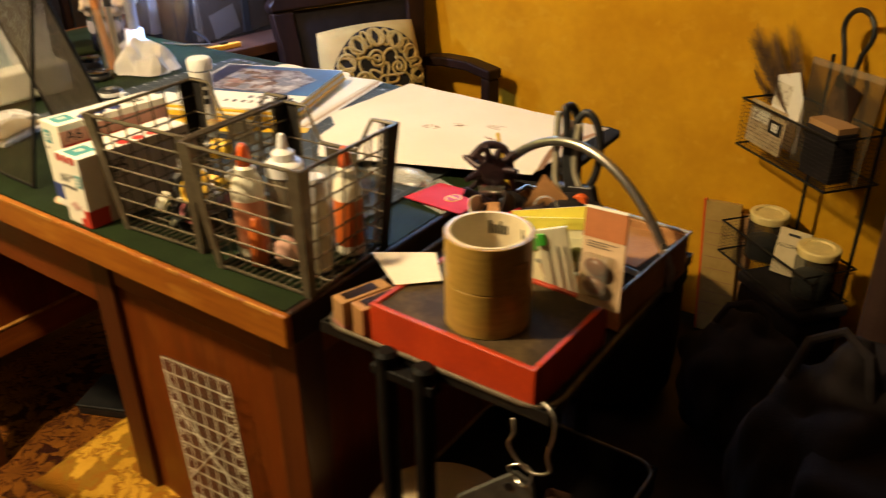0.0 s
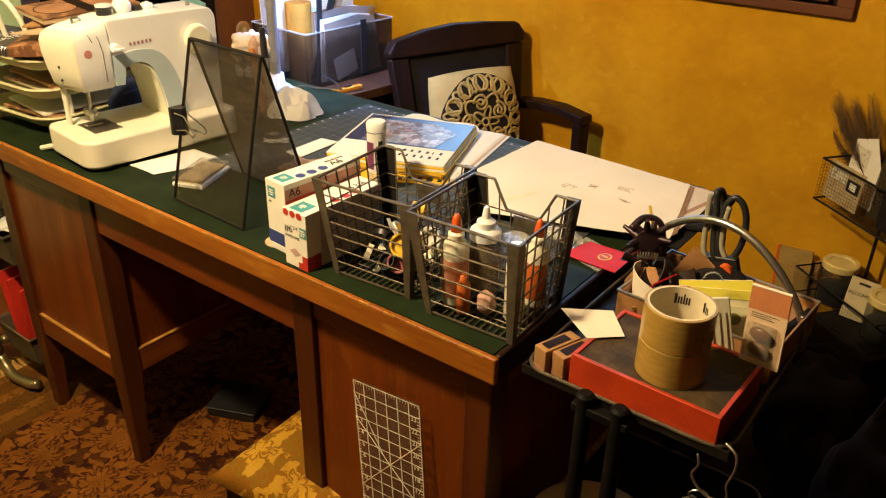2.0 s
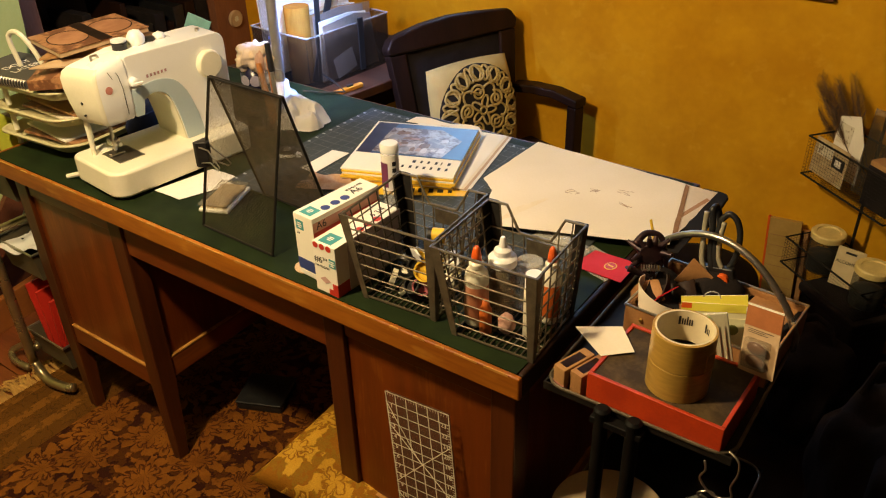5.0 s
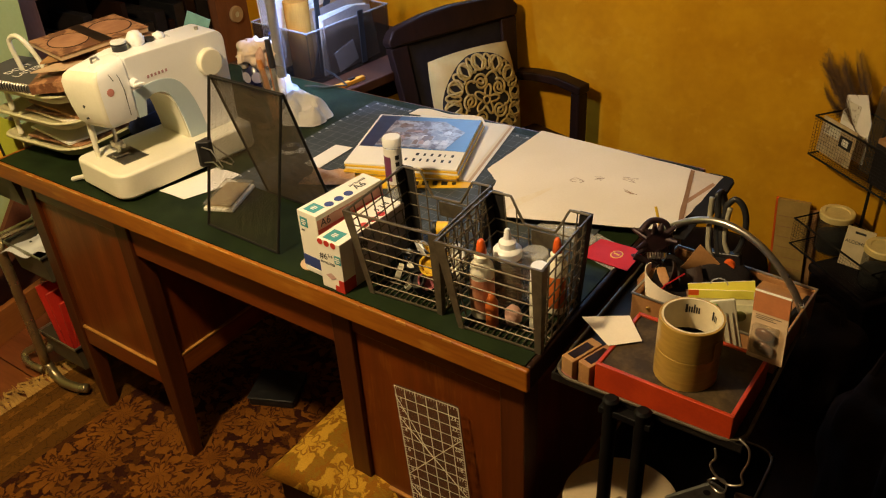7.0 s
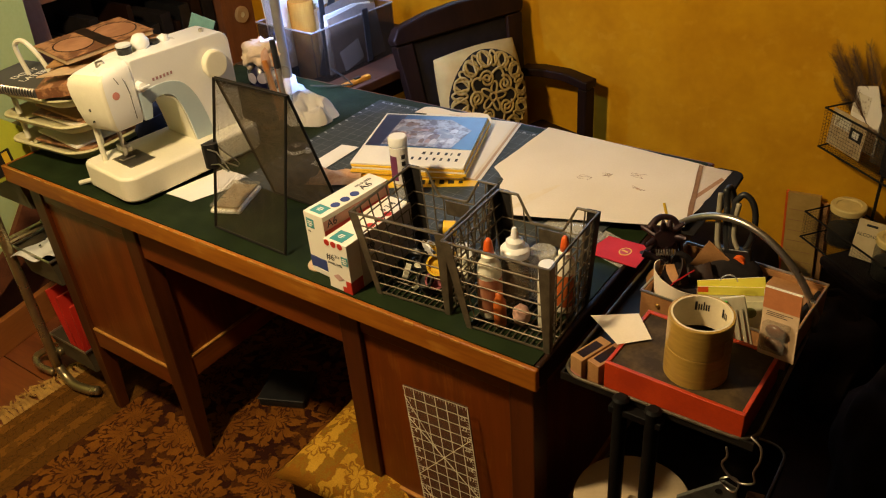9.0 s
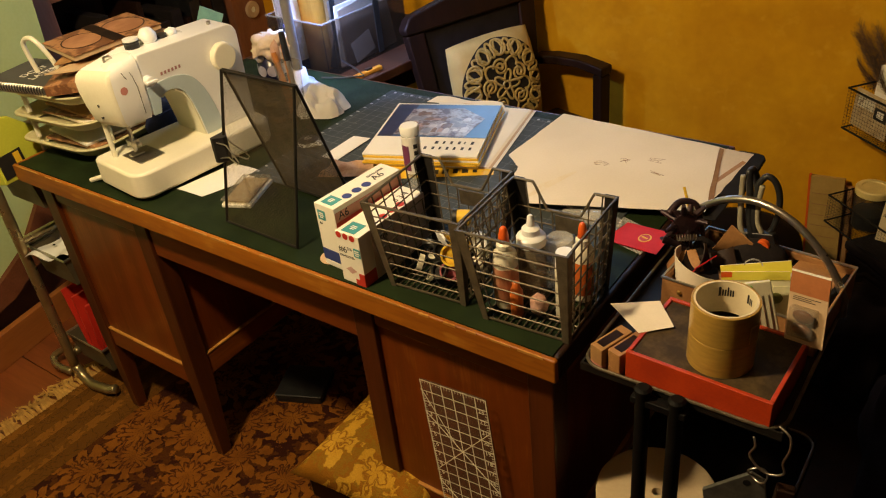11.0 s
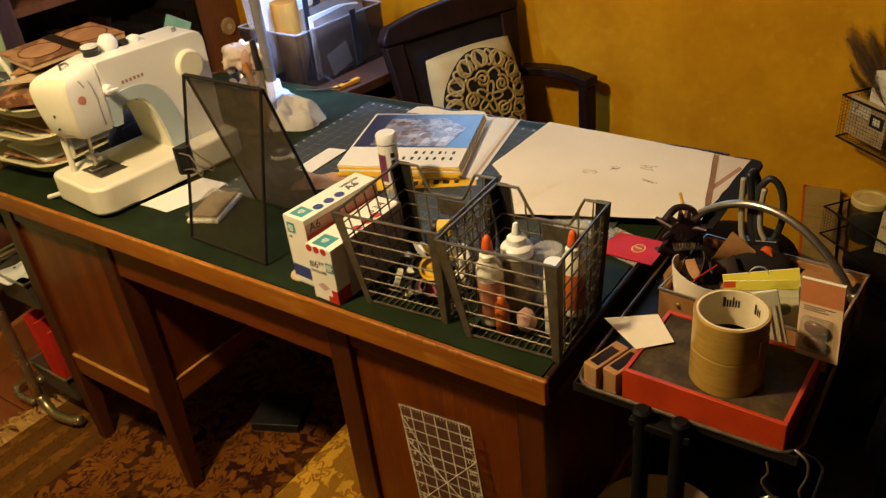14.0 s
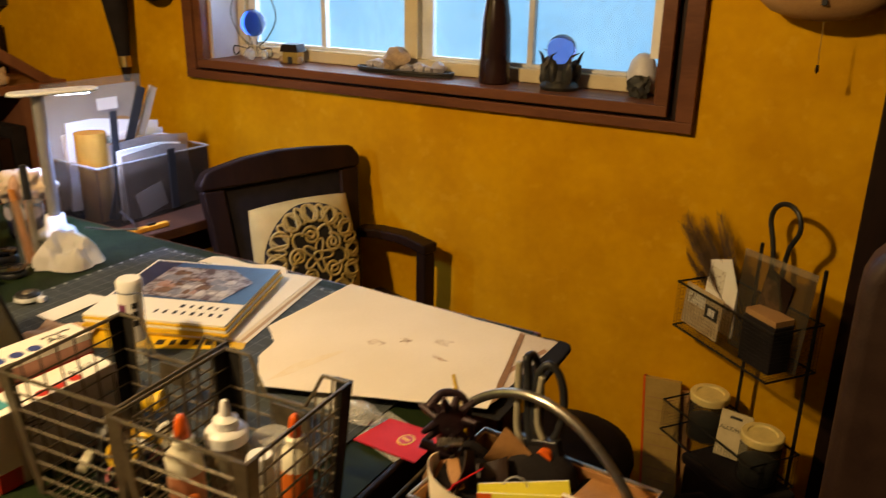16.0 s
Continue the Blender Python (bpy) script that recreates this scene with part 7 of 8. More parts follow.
bm = mesh()
rng = random.Random(2)
for k in range(26):
    lump(bm, (rng.uniform(-0.02, 0.02), rng.uniform(-0.03, 0.03), 0.010 + rng.uniform(0, 0.09)), (0.009, 0.009, 0.010), 0.1, 1, k, 1)
part("beads", bm, mat("orange_cream_beads", (0.60, 0.18, 0.04), (0.62, 0.50, 0.30), 0.35, scale=60, fine=90, bump=0.0, contrast=(0.48, 0.52)), bottle_bits)
part("cream_beads", cube(-0.022, 0.022, -0.032, 0.032, 0.0, 0.0095), BLACKPL, bottle_bits)

# ---- ruler leaning on the pedestal ----
ruler = thing("quilting_ruler", (0, 0, 0), "clear acrylic quilting ruler with white grid leaning on the desk", "ruler")
RM = pose(-0.160, 0.010, 0.009, -1.6, -5.2, 0)
RW, RH, RS = 0.0682, 0.590, 0.0231
pl = part("plate", cube(-RW, RW, -0.0015, 0.0015, 0, RH, RM), ACRYLIC, ruler)
pl.visible_shadow = False
RL = mat("cream_ruler_line", (0.72, 0.66, 0.50), None, 0.6, bump=0.0)
bm = mesh()
for k in range(7):
    x = (k - 3) * RS
    x = min(max(x, -RW + 0.0009), RW - 0.0009)
    box(bm, x - 0.0009, x + 0.0009, -0.0019, -0.0016, 0, RH, RM)
tagged(part("upright_ruling", bm, RL, ruler, "cream printed lines"), kind="stuff")
bm = mesh()
for k in range(25):
    z = min(max(RH - RS * k, 0.0006), RH - 0.0006)
    box(bm, -RW, RW, -0.0023, -0.0020, z - 0.0008, z + 0.0008, RM)
tagged(part("level_ruling", bm, RL, ruler, "cream printed lines"), kind="stuff")
bm = mesh()
for k in range(98):
    z = RS / 4 * k
    if z < RH - 0.004:
        for s in (-1, 1):
            box(bm, min(s * RW, s * (RW - 0.006)), max(s * RW, s * (RW - 0.006)), -0.0027, -0.0024, z - 0.0005, z + 0.0005, RM)
for k in range(24):
    x = -RW + RS / 4 * k
    box(bm, x - 0.0003, x + 0.0003, -0.0027, -0.0024, RH - 0.006, RH - 0.001, RM)
tagged(part("tick_ruling", bm, RL, ruler, "cream printed ticks"), kind="stuff")
bm = mesh()
for a, b in (((-RW, RH - RS * 9), (RW, RH - RS * 3)), ((-RW, RH - RS * 3), (RW, RH - RS * 9)), ((-RW, RH - 0.02), (-0.01, RH - 0.13)), ((-RW, RH - RS * 16), (RW, RH - RS * 10)), ((-RW, RH - RS * 10), (RW, RH - RS * 16))):
    rod(bm, RM @ Vector((a[0], -0.0030, a[1])), RM @ Vector((b[0], -0.0030, b[1])), 0.0008, 0.0008, 4)
tagged(part("angle_ruling", bm, RL, ruler, "cream printed angle lines"), kind="stuff")
for k in range(1, 24):
    words(str(k), 0.0125, RL, ruler, RM @ pose(-RW + 0.0085, -0.0026, RH - RS * k - 0.0085, 90, 0, 0), "number")
    words(str(24 - k), 0.0125, RL, ruler, RM @ pose(RW - 0.0185, -0.0026, RH - RS * k - 0.0085, 90, 0, 0), "number")

# ---- under the desk: footstool and black case ----
st = thing("footstool", (-0.452, 0.118, 0.0), "low footstool with gold floral cushion under the desk", "footstool", turn=2)
for x in (-0.115, 0.115):
    for y in (-0.125, 0.125):
        part("leg", rod(mesh(), (x, y, 0), (x, y, 0.17), 0.014, 0.018, 10), DARKWOOD, st)
for a in ((-0.135, 0.135, -0.147, -0.128), (-0.135, 0.135, 0.128, 0.147), (-0.135, -0.117, -0.1275, 0.1275), (0.117, 0.135, -0.1275, 0.1275)):
    part("rail", cube(*a, 0.17, 0.225), DARKWOOD, st, bev=0.004)
bm = mesh()
n = 16
g = {}
for j in range(n + 1):
    for i in range(n + 1):
        u, v = i / n * 2 - 1, j / n * 2 - 1
        puff = ((1 - u ** 4) * (1 - v ** 4)) ** 0.6
        pin = 1 - 0.06 * (1 - (u * v) ** 2)
        g[i, j, 1] = bm.verts.new((u * 0.158 * pin, v * 0.172 * pin, 0.252 + 0.048 * puff))
        g[i, j, 0] = g[i, j, 1] if abs(u) == 1 or abs(v) == 1 else bm.verts.new((u * 0.158 * pin, v * 0.172 * pin, 0.252 - 0.026 * puff))
for j in range(n):
    for i in range(n):
        bm.faces.new((g[i, j, 1], g[i + 1, j, 1], g[i + 1, j + 1, 1], g[i, j + 1, 1]))
        bm.faces.new((g[i, j, 0], g[i, j + 1, 0], g[i + 1, j + 1, 0], g[i + 1, j, 0]))
FLORAL = leafy("gold_brocade", (0.30, 0.118, 0.005), (0.52, 0.265, 0.016), (0.66, 0.370, 0.034), (0.29, 0.118, 0.006), 9.0, 5, 0.36, 0.17, 0.75)
part("cushion", bm, FLORAL, st, "gold floral brocade cushion", smooth=True)
case2 = thing("black_box", (-0.985, 0.325, 0.0), "flat black plastic box on the rug under the desk", "box", turn=24)
part("box", cube(-0.066, 0.066, -0.060, 0.060, 0, 0.024), BLACKPL, case2, bev=0.006)
part("lid", cube(-0.068, 0.068, -0.062, 0.062, 0.0245, 0.030), BLACKPL, case2, bev=0.004)

# ---- steel trolley at the far end of the desk ----
tr = thing("utility_trolley", (-1.535, 0.16, -0.008), "beige tubular steel trolley with plastic bins beside the desk", "trolley", turn=0)
TUBE = mat("satin_beige_steel", (0.42, 0.34, 0.19), (0.33, 0.26, 0.13), 0.28, metal=0.8, scale=20, fine=300, bump=0.03)
for y in (-0.150, 0.20):
    pts = [(-0.065, y, 0.80), (-0.065, y, 0.12)] + [(-0.065 + 0.07 - 0.07 * math.cos(radians(a)), y, 0.10 - 0.07 * math.sin(radians(a))) for a in (20, 45, 70, 90)] + [(0.06, y + 0.01, 0.03), (0.085, y + 0.02, 0.034)]
    part("frame_tube", tube(mesh(), bend(pts, 3), 0.0135, 12), TUBE, tr, smooth=True)
part("base_loop", tube(mesh(), bend([(-0.06, -0.13, 0.115), (-0.13, -0.10, 0.09), (-0.20, -0.115, 0.05), (-0.225, -0.135, 0.03), (-0.19, -0.15, 0.022), (-0.12, -0.145, 0.022)], 5), 0.011, 10), TUBE, tr, "bent tube foot", smooth=True)
for y in (-0.14, 0.20):
    part("castor", rod(mesh(), (0.05, y - 0.008, 0.011), (0.05, y + 0.008, 0.011), 0.011, 0.011, 14), BLACKPL, tr)
part("cross_tube", rod(mesh(), (-0.065, -0.150, 0.78), (-0.065, 0.20, 0.78), 0.010, 0.010, 10), TUBE, tr)
part("cross_tube", rod(mesh(), (-0.065, -0.150, 0.50), (-0.065, 0.20, 0.50), 0.010, 0.010, 10), TUBE, tr)
BIN = mat("grey_bin_plastic", (0.115, 0.095, 0.055), (0.09, 0.072, 0.04), 0.5, scale=10, fine=200, bump=0.04)
for z in (0.085, 0.385, 0.62):
    bm = mesh()
    rings = [[bm.verts.new((cx + sx * hx, cy + sy * hy, zz)) for sx, sy in ((-1, -1), (1, -1), (1, 1), (-1, 1))] for cx, cy, hx, hy, zz in ((0.008, 0.03, 0.074, 0.145, z + 0.004), (0.008, 0.03, 0.070, 0.141, z), (0.008, 0.03, 0.086, 0.160, z + 0.09), (0.008, 0.03, 0.082, 0.156, z + 0.09))]
    bm.faces.new(rings[0])
    bm.faces.new(rings[1][::-1])
    for u, v in ((rings[1], rings[2]), (rings[2], rings[3]), (rings[3], rings[0])):
        for i in range(4):
            bm.faces.new((u[i], u[(i + 1) % 4], v[(i + 1) % 4], v[i]))
    part("bin", bm, BIN, tr, "open grey plastic bin")
    part("bin_rim", tube(mesh(), [(-0.079, -0.131, z + 0.091), (0.095, -0.131, z + 0.091), (0.095, 0.191, z + 0.091), (-0.079, 0.191, z + 0.091)], 0.004, 8, True), STEEL, tr)
for k, (x, t) in enumerate(((-0.045, -9), (-0.020, -4), (0.012, 3), (0.038, 6))):
    o = thing("red_folder", (-1.525 + x, 0.19, -0.008 + 0.0895), "bright red plastic folder standing in the trolley bin", "folder", "red folders")
    part("folder", cube(-0.004, 0.004, -0.13, 0.10, 0, 0.225 - 0.012 * k, pose(0, 0, 0, 0, t, 0)), mat("red_folder_plastic", (0.62, 0.035, 0.018), None, 0.4, scale=8, bump=0.05), o, bev=0.002)
o = thing("white_dish", (-1.530, 0.12, -0.008 + 0.452), "white plastic lid with dark spots in the trolley bin", "lid", turn=10)
part("lid", sheet(mesh(), [(-0.07, -0.11), (0.078, -0.09), (0.080, 0.10), (-0.06, 0.11)], 0.0, 0.002, lambda u, v: 0.014 + 0.010 * math.sin(9 * u + 3 * v) * math.cos(7 * v) + 0.018 * u * u), WHITEPL, o)
bm = mesh()
rng = random.Random(9)
for k in range(14):
    lathe(bm, [(0.004, 0.0), (0.003, 0.002), (0.0, 0.0026)], (rng.uniform(-0.04, 0.06), rng.uniform(-0.07, 0.08), 0.028), 8)
tagged(part("spots", bm, BLACKPL, o, "dark flecks"), kind="stuff")

lp = thing("floor_plank", (-1.90, 0.0, -0.008), "low orange-brown wooden plank standing on edge on the floor", "plank", turn=12)
part("plank", cube(-0.024, 0.0, -0.50, 0.28, 0.0, 0.108), mat("orange_brown_plank", (0.36, 0.125, 0.022), (0.26, 0.082, 0.014), 0.45, scale=12, fine=150, bump=0.1, stretch=(1, 0.12, 1)), lp, bev=0.003)
# ---- bookcase and clutter at the far end ----
bc = thing("bookcase", (-2.30, 0.95, -0.008), "brown wooden bookcase with dark shelves", "bookcase")
part("back", cube(-0.16, -0.145, -0.3445, 0.50, 0.02, 1.10), DARKWOOD, bc)
part("side", cube(-0.1445, 0.16, -0.415, -0.345, 0.0, 1.55), mat("rose_brown_wood", (0.30, 0.15, 0.12), (0.23, 0.11, 0.085), 0.5, scale=12, fine=150, bump=0.1, stretch=(1, 1, 0.2)), bc, bev=0.002)
part("side", cube(-0.1445, 0.16, 0.36, 0.52, 0.0, 0.899), SHELFWOOD, bc, bev=0.002)
for z in (0.06, 0.46, 0.90):
    part("shelf", cube(-0.1445, 0.15, -0.3445, 0.3595 if z < 0.9 else 0.52, z, z + 0.028), SHELFWOOD, bc, bev=0.002)
part("brace", cube(-0.01, 0.02, 0.0, 0.80, -0.018, 0.018, pose(0.12, -0.16, 1.328, -33, 0, 0)), SHELFWOOD, bc, "slanting brown board", bev=0.002)
rng = random.Random(7)
y = -0.335
k = 0
while y < 0.32:
    w = rng.uniform(0.02, 0.06)
    h = rng.uniform(0.2, 0.34)
    o = thing("shelved_book", (-2.27, 0.95 + y, 0.481), "dark bound book standing on the bookcase shelf", "book", "shelved books")
    part("book", cube(-0.11, 0.10, 0, w, 0, h), (BLACKPL, DARKWOOD, DARKCLOTH, BLACKPL, DARKCLOTH, DARKWOOD)[k % 6], o, bev=0.002)
    y += w + rng.uniform(0.004, 0.02)
    k += 1
for k in range(5):
    o = thing("shelved_book", (-2.21, 1.125, 0.9205 + 0.0165 * k), "pale paperback lying in a pile on the bookcase", "book", "books lying on the shelf", turn=(3, -4, 6, -2, 5)[k])
    part("book", cube(-0.07, 0.07, -0.085, 0.060 + 0.006 * (k % 2), 0, 0.0155), (PAPER, RED, PAPER, OLDPAPER, PAPER)[k], o, bev=0.001)
o = thing("shelf_ornament", (-2.19, 1.245, 0.9205), "small squat pale pottery figure on the bookcase", "ornament")
part("figure", lathe(mesh(), [(0.020, 0.0), (0.031, 0.008), (0.033, 0.026), (0.024, 0.036), (0.026, 0.046), (0.019, 0.056), (0.0, 0.060)], seg=20), BEIGE, o, smooth=True)
part("ear", lump(mesh(), (0.012, -0.014, 0.054), (0.007, 0.006, 0.008), 0.1, 2, 1, 2), BEIGE, o, smooth=True)
part("ear", lump(mesh(), (0.012, 0.014, 0.054), (0.007, 0.006, 0.008), 0.1, 2, 2, 2), BEIGE, o, smooth=True)
o = thing("tape_reel", (-2.139, 1.397, 0.64), "small pale round reel hung on the bookcase side", "reel")
part("reel", lathe(mesh(), [(0.012, 0.0), (0.030, 0.0), (0.033, 0.004), (0.033, 0.012), (0.030, 0.016), (0.012, 0.016), (0.012, 0.0)], seg=24, m=pose(0, 0, 0, 0, 90, 0)), BEIGE, o)
part("hub", lathe(mesh(), [(0.0118, 0.002), (0.0118, 0.012), (0.0, 0.012)], seg=16, m=pose(0, 0, 0, 0, 90, 0)), CREAMPL, o)
screen_ = thing("picture_panel", (-2.42, 0.93, 1.16), "black framed dark panel on the wall", "picture")
part("panel", cube(-0.02, 0.0, -0.35, 0.62, 0.0, 0.30), BLACKPL, screen_, bev=0.003)
pz = thing("teal_card", (-1.262, 0.400, DZ), "teal glossy card standing behind the sewing machine", "card", turn=35)
part("card", cube(-0.026, 0.030, -0.002, 0.002, 0.0, 0.283, pose(0, 0, 0, 6, 26, 0)), mat("teal_glossy", (0.20, 0.42, 0.42), None, 0.15, bump=0.0), pz)
br = thing("hanging_brush", (-1.755, 1.405, 0.955), "dark hanging hearth brush with brass ferrule", "brush")
part("head", rod(mesh(), (0, 0, 0.08), (-0.03, 0, 0.42), 0.020, 0.060, 16), DARKCLOTH, br)
part("ferrule", rod(mesh(), (0.002, 0, 0.045), (0, 0, 0.0795), 0.020, 0.020, 16), BRASS, br, "brass ferrule")
part("tip", rod(mesh(), (0.004, 0, 0.0), (0.002, 0, 0.0445), 0.010, 0.017, 12), DARKWOOD, br)
part("peg", rod(mesh(), (-0.03, 0, 0.40), (-0.03, 0.065, 0.40), 0.006, 0.006, 8), BLACK, br)
ph = thing("hanging_hat", (-1.62, 1.42, 1.29), "dark round hat hanging on the wall", "hat")
part("hat", lump(mesh(), (0, 0, 0), (0.09, 0.049, 0.08), 0.1, 1.5, 3.0, 3), DARKCLOTH, ph, smooth=True)
gl = thing("leaning_board", (-1.98, 0.0, -0.008), "pale green board with curved edge leaning by the bookcase", "board")
UP = Matrix(((0, 0, 1, 0), (1, 0, 0, 0), (0, 1, 0, 0), (0, 0, 0, 1)))
curve = [(-0.30, 0.13), (0.02, 0.215), (0.144, 0.293), (0.29, 0.47), (0.41, 0.68), (0.455, 0.84), (0.465, 1.0), (0.465, 1.2)]
part("panel", slab(mesh(), [(-0.6, 0.06)] + curve + [(0.465, 1.6), (-0.6, 1.6)], -0.01, 0.01, UP), MINT, gl, "pale mint green panel")
low = [(y + 0.045, z - 0.055) for y, z in curve[:4]]
part("edge_trim", slab(mesh(), curve[:4] + low[::-1], 0.0105, 0.03, UP), TRIMWOOD, gl, "brown wooden edge trim")
part("prop", cube(-0.05, -0.0105, -0.5, -0.45, 0.0, 1.5), SHELFWOOD, gl)
tagged(part("baseboard", cube(-2.12, -2.085, -2.5, 0.53, -0.008, 0.17), TRIMWOOD, bev=0.004), "brown wooden baseboard", "baseboard", kind="structure")
tagged(part("wall_inner", cube(-2.22, -2.1205, -2.5, 0.53, -0.008, CEILING - 0.001), MINT), "pale green painted wall", "wall", kind="structure")
np_ = thing("navy_pouch", (-1.160, 0.255, DZ), "dark blue cloth pouch behind the sewing machine", "pouch")
part("pouch", lump(mesh(), (0, 0, 0.055), (0.026, 0.046, 0.050), 0.25, 2.0, 7.0, 3), mat("navy_cloth", (0.015, 0.025, 0.085), (0.008, 0.014, 0.05), 0.85, scale=20, fine=300, bump=0.4), np_, smooth=True)
part("drawstring", tube(mesh(), bend([(0.028, -0.03, 0.08), (0.034, 0.0, 0.085), (0.026, 0.03, 0.08)]), 0.0015, 5), NAVY, np_)
# ---- window sill ----
def solid_glass(name, tint):
    m = bpy.data.materials.new(name)
    m.use_nodes = True
    b = m.node_tree.nodes["Principled BSDF"]
    b.inputs["Base Color"].default_value, b.inputs["Roughness"].default_value = (*tint, 1), 0.03
    b.inputs["Transmission Weight"].default_value, b.inputs["IOR"].default_value = 0.95, 1.46
    return m



SZ = 1.0438
o = thing("glass_ornament", (-1.325, 1.545, SZ), "blue glass ball held in a curled wire stand", "ornament")
part("ball", lump(mesh(), (0, 0, 0.108), (0.039, 0.039, 0.041), 0.0, 1, 0, 4), solid_glass("blue_glass", (0.06, 0.22, 1.0)), o, "blue glass ball", smooth=True)
for a in (-1, 1):
    part("wire", tube(mesh(), bend([(0.055 * a, -0.01, 0.020), (0.066 * a, -0.01, 0.010), (0.078 * a, -0.01, 0.016), (0.076 * a, -0.01, 0.034), (0.058 * a, -0.008, 0.036), (0.03 * a, 0, 0.030), (0.02 * a, 0, 0.040), (0.05 * a, 0, 0.062), (0.085 * a, 0.0, 0.11), (0.088 * a, 0, 0.15), (0.06 * a, 0, 0.20), (0.0, 0, 0.222)], 5), 0.0019, 6), BLACK, o, "black curled wire")
    part("prong", tube(mesh(), bend([(0.012 * a, 0, 0.010), (0.010 * a, 0, 0.045), (0.020 * a, 0, 0.072)]), 0.0016, 6), BLACK, o)
for x, y in ((-0.03, 0.0), (0.03, 0.01), (0.01, -0.025)):
    part("crystal_foot", lump(mesh(), (x, y, 0.014), (0.013, 0.012, 0.016), 0.3, 3, x * 50, 2), CLEAR, o)
o = thing("model_house", (-1.165, 1.535, SZ), "tiny brown model house", "ornament", turn=10)
part("house", cube(-0.026, 0.026, -0.02, 0.02, 0, 0.034), BRASS, o, bev=0.002)
bm = slab(mesh(), [(-0.032, 0.0), (0.032, 0.0), (0.024, 0.022), (-0.024, 0.022)], -0.024, 0.024, pose(0, 0, 0.0345, 90, 0, 0))
part("roof", bm, DARKWOOD, o)
part("doorway", cube(-0.008, 0.008, -0.0205, -0.0202, 0, 0.02), INK, o)
for k, (x, y) in enumerate(((0.030, -0.012), (-0.034, -0.008))):
    part("bush", lump(mesh(), (x, y, 0.010), (0.010, 0.009, 0.011), 0.3, 3, k, 2), STONE, o)
tr2 = thing("sill_tray", (-0.77, 1.535, SZ), "dark oval tray on the window sill", "tray")
ov = [(0.155 * math.cos(2 * math.pi * k / 28), 0.038 * math.sin(2 * math.pi * k / 28)) for k in range(28)]
part("plate", slab(mesh(), ov, 0.0, 0.006), BRONZE, tr2, bev=0.002)
part("rim", tube(mesh(), [(x, y, 0.010) for x, y in ov], 0.0045, 6, True), BRONZE, tr2)
rng = random.Random(13)
for k in range(11):
    x = -0.115 + 0.022 * k
    s = 0.040 if k == 4 else rng.uniform(0.012, 0.022)
    o = thing("rock", (-0.77 + x, 1.535 + rng.uniform(-0.012, 0.012), SZ + 0.0062), "rough orange stone on the sill tray" if k == 4 else "small rough mineral stone on the sill tray", "rock", "rocks on the sill tray")
    part("stone", lump(mesh(), (0, 0, s * 0.8), (s, s * 0.7, s * 0.8), 0.5, 1.6, k * 3.0, 2), STONE if k in (3, 4) else STONE_B, o)
o = thing("dark_bottle", (-0.488, 1.53, SZ), "tall dark brown glass bottle on the sill", "bottle")
part("bottle", lathe(mesh(), [(0.040, 0.0), (0.0415, 0.004), (0.040, 0.08), (0.037, 0.16), (0.024, 0.24), (0.014, 0.29), (0.013, 0.36), (0.015, 0.362), (0.015, 0.38), (0, 0.38)], seg=28), BOTTLE, o, smooth=True)
o = thing("crystal_ball", (-0.305, 1.53, SZ), "clear violet crystal ball on a dark dragon stand", "ornament")
part("ball", lump(mesh(), (0, 0, 0.098), (0.037, 0.037, 0.037), 0, 1, 0, 4), solid_glass("violet_crystal", (0.30, 0.33, 0.72)), o, "violet crystal ball", smooth=True)
bm = mesh()
lathe(bm, [(0.046, 0), (0.050, 0.008), (0.044, 0.018), (0.036, 0.024), (0.034, 0.05), (0.022, 0.064), (0, 0.064)], seg=22)
for k in range(6):
    a = k * math.pi / 3 + 0.3
    lump(bm, (0.038 * math.cos(a), 0.034 * math.sin(a), 0.042), (0.014, 0.012, 0.034), 0.5, 4, k, 2)
    tube(bm, [(0.040 * math.cos(a), 0.036 * math.sin(a), 0.06), (0.050 * math.cos(a), 0.040 * math.sin(a), 0.085), (0.062 * math.cos(a + 0.3), 0.04 * math.sin(a + 0.3), 0.095)], lambda u: 0.006 * (1.1 - u), 6)
part("dragon_stand", bm, BRONZE, o, "dark cast dragon stand")
o = thing("stone_egg", (-0.100, 1.545, SZ), "pale polished stone egg with a dark cast holder", "ornament")
part("egg", lathe(mesh(), [(0.001, 0.0), (0.022, 0.008), (0.036, 0.032), (0.037, 0.055), (0.028, 0.085), (0.014, 0.100), (0, 0.104)], seg=26), EGG, o, smooth=True)
part("holder", lump(mesh(), (0.002, -0.030, 0.028), (0.027, 0.012, 0.032), 0.5, 4, 2, 3), BRONZE, o)
cu = thing("curtain_scrap", (-0.060, 1.50, 1.14), "thin pale gauze hanging in the window corner", "curtain")
part("gauze", sheet(mesh(), [(-0.012, -0.006), (0.008, -0.006), (0.008, -0.004), (-0.012, -0.004)], 0, 0.55, lambda u, v: 0.0), RAG, cu)

# ---- wall lamp with pull chain, high on the north wall ----
wl = thing("wall_lamp", (0.285, 1.40, 1.252), "brown wall lamp with a pull chain, unlit", "lamp")
part("bowl", lathe(mesh(), [(0.0, -0.006), (0.05, -0.002), (0.095, 0.012), (0.122, 0.034), (0.130, 0.065), (0.120, 0.12), (0.07, 0.17), (0.0, 0.18)], seg=32, m=Matrix.Diagonal((1, 0.5, 1, 1))), KRAFT, wl, smooth=True)
part("slot", cube(0.004, 0.014, -0.0670, -0.0550, 0.028, 0.060), INK, wl)
part("arm", rod(mesh(), (0, 0.0, 0.12), (0, 0.0695, 0.14), 0.010, 0.012, 12), BRASS, wl)
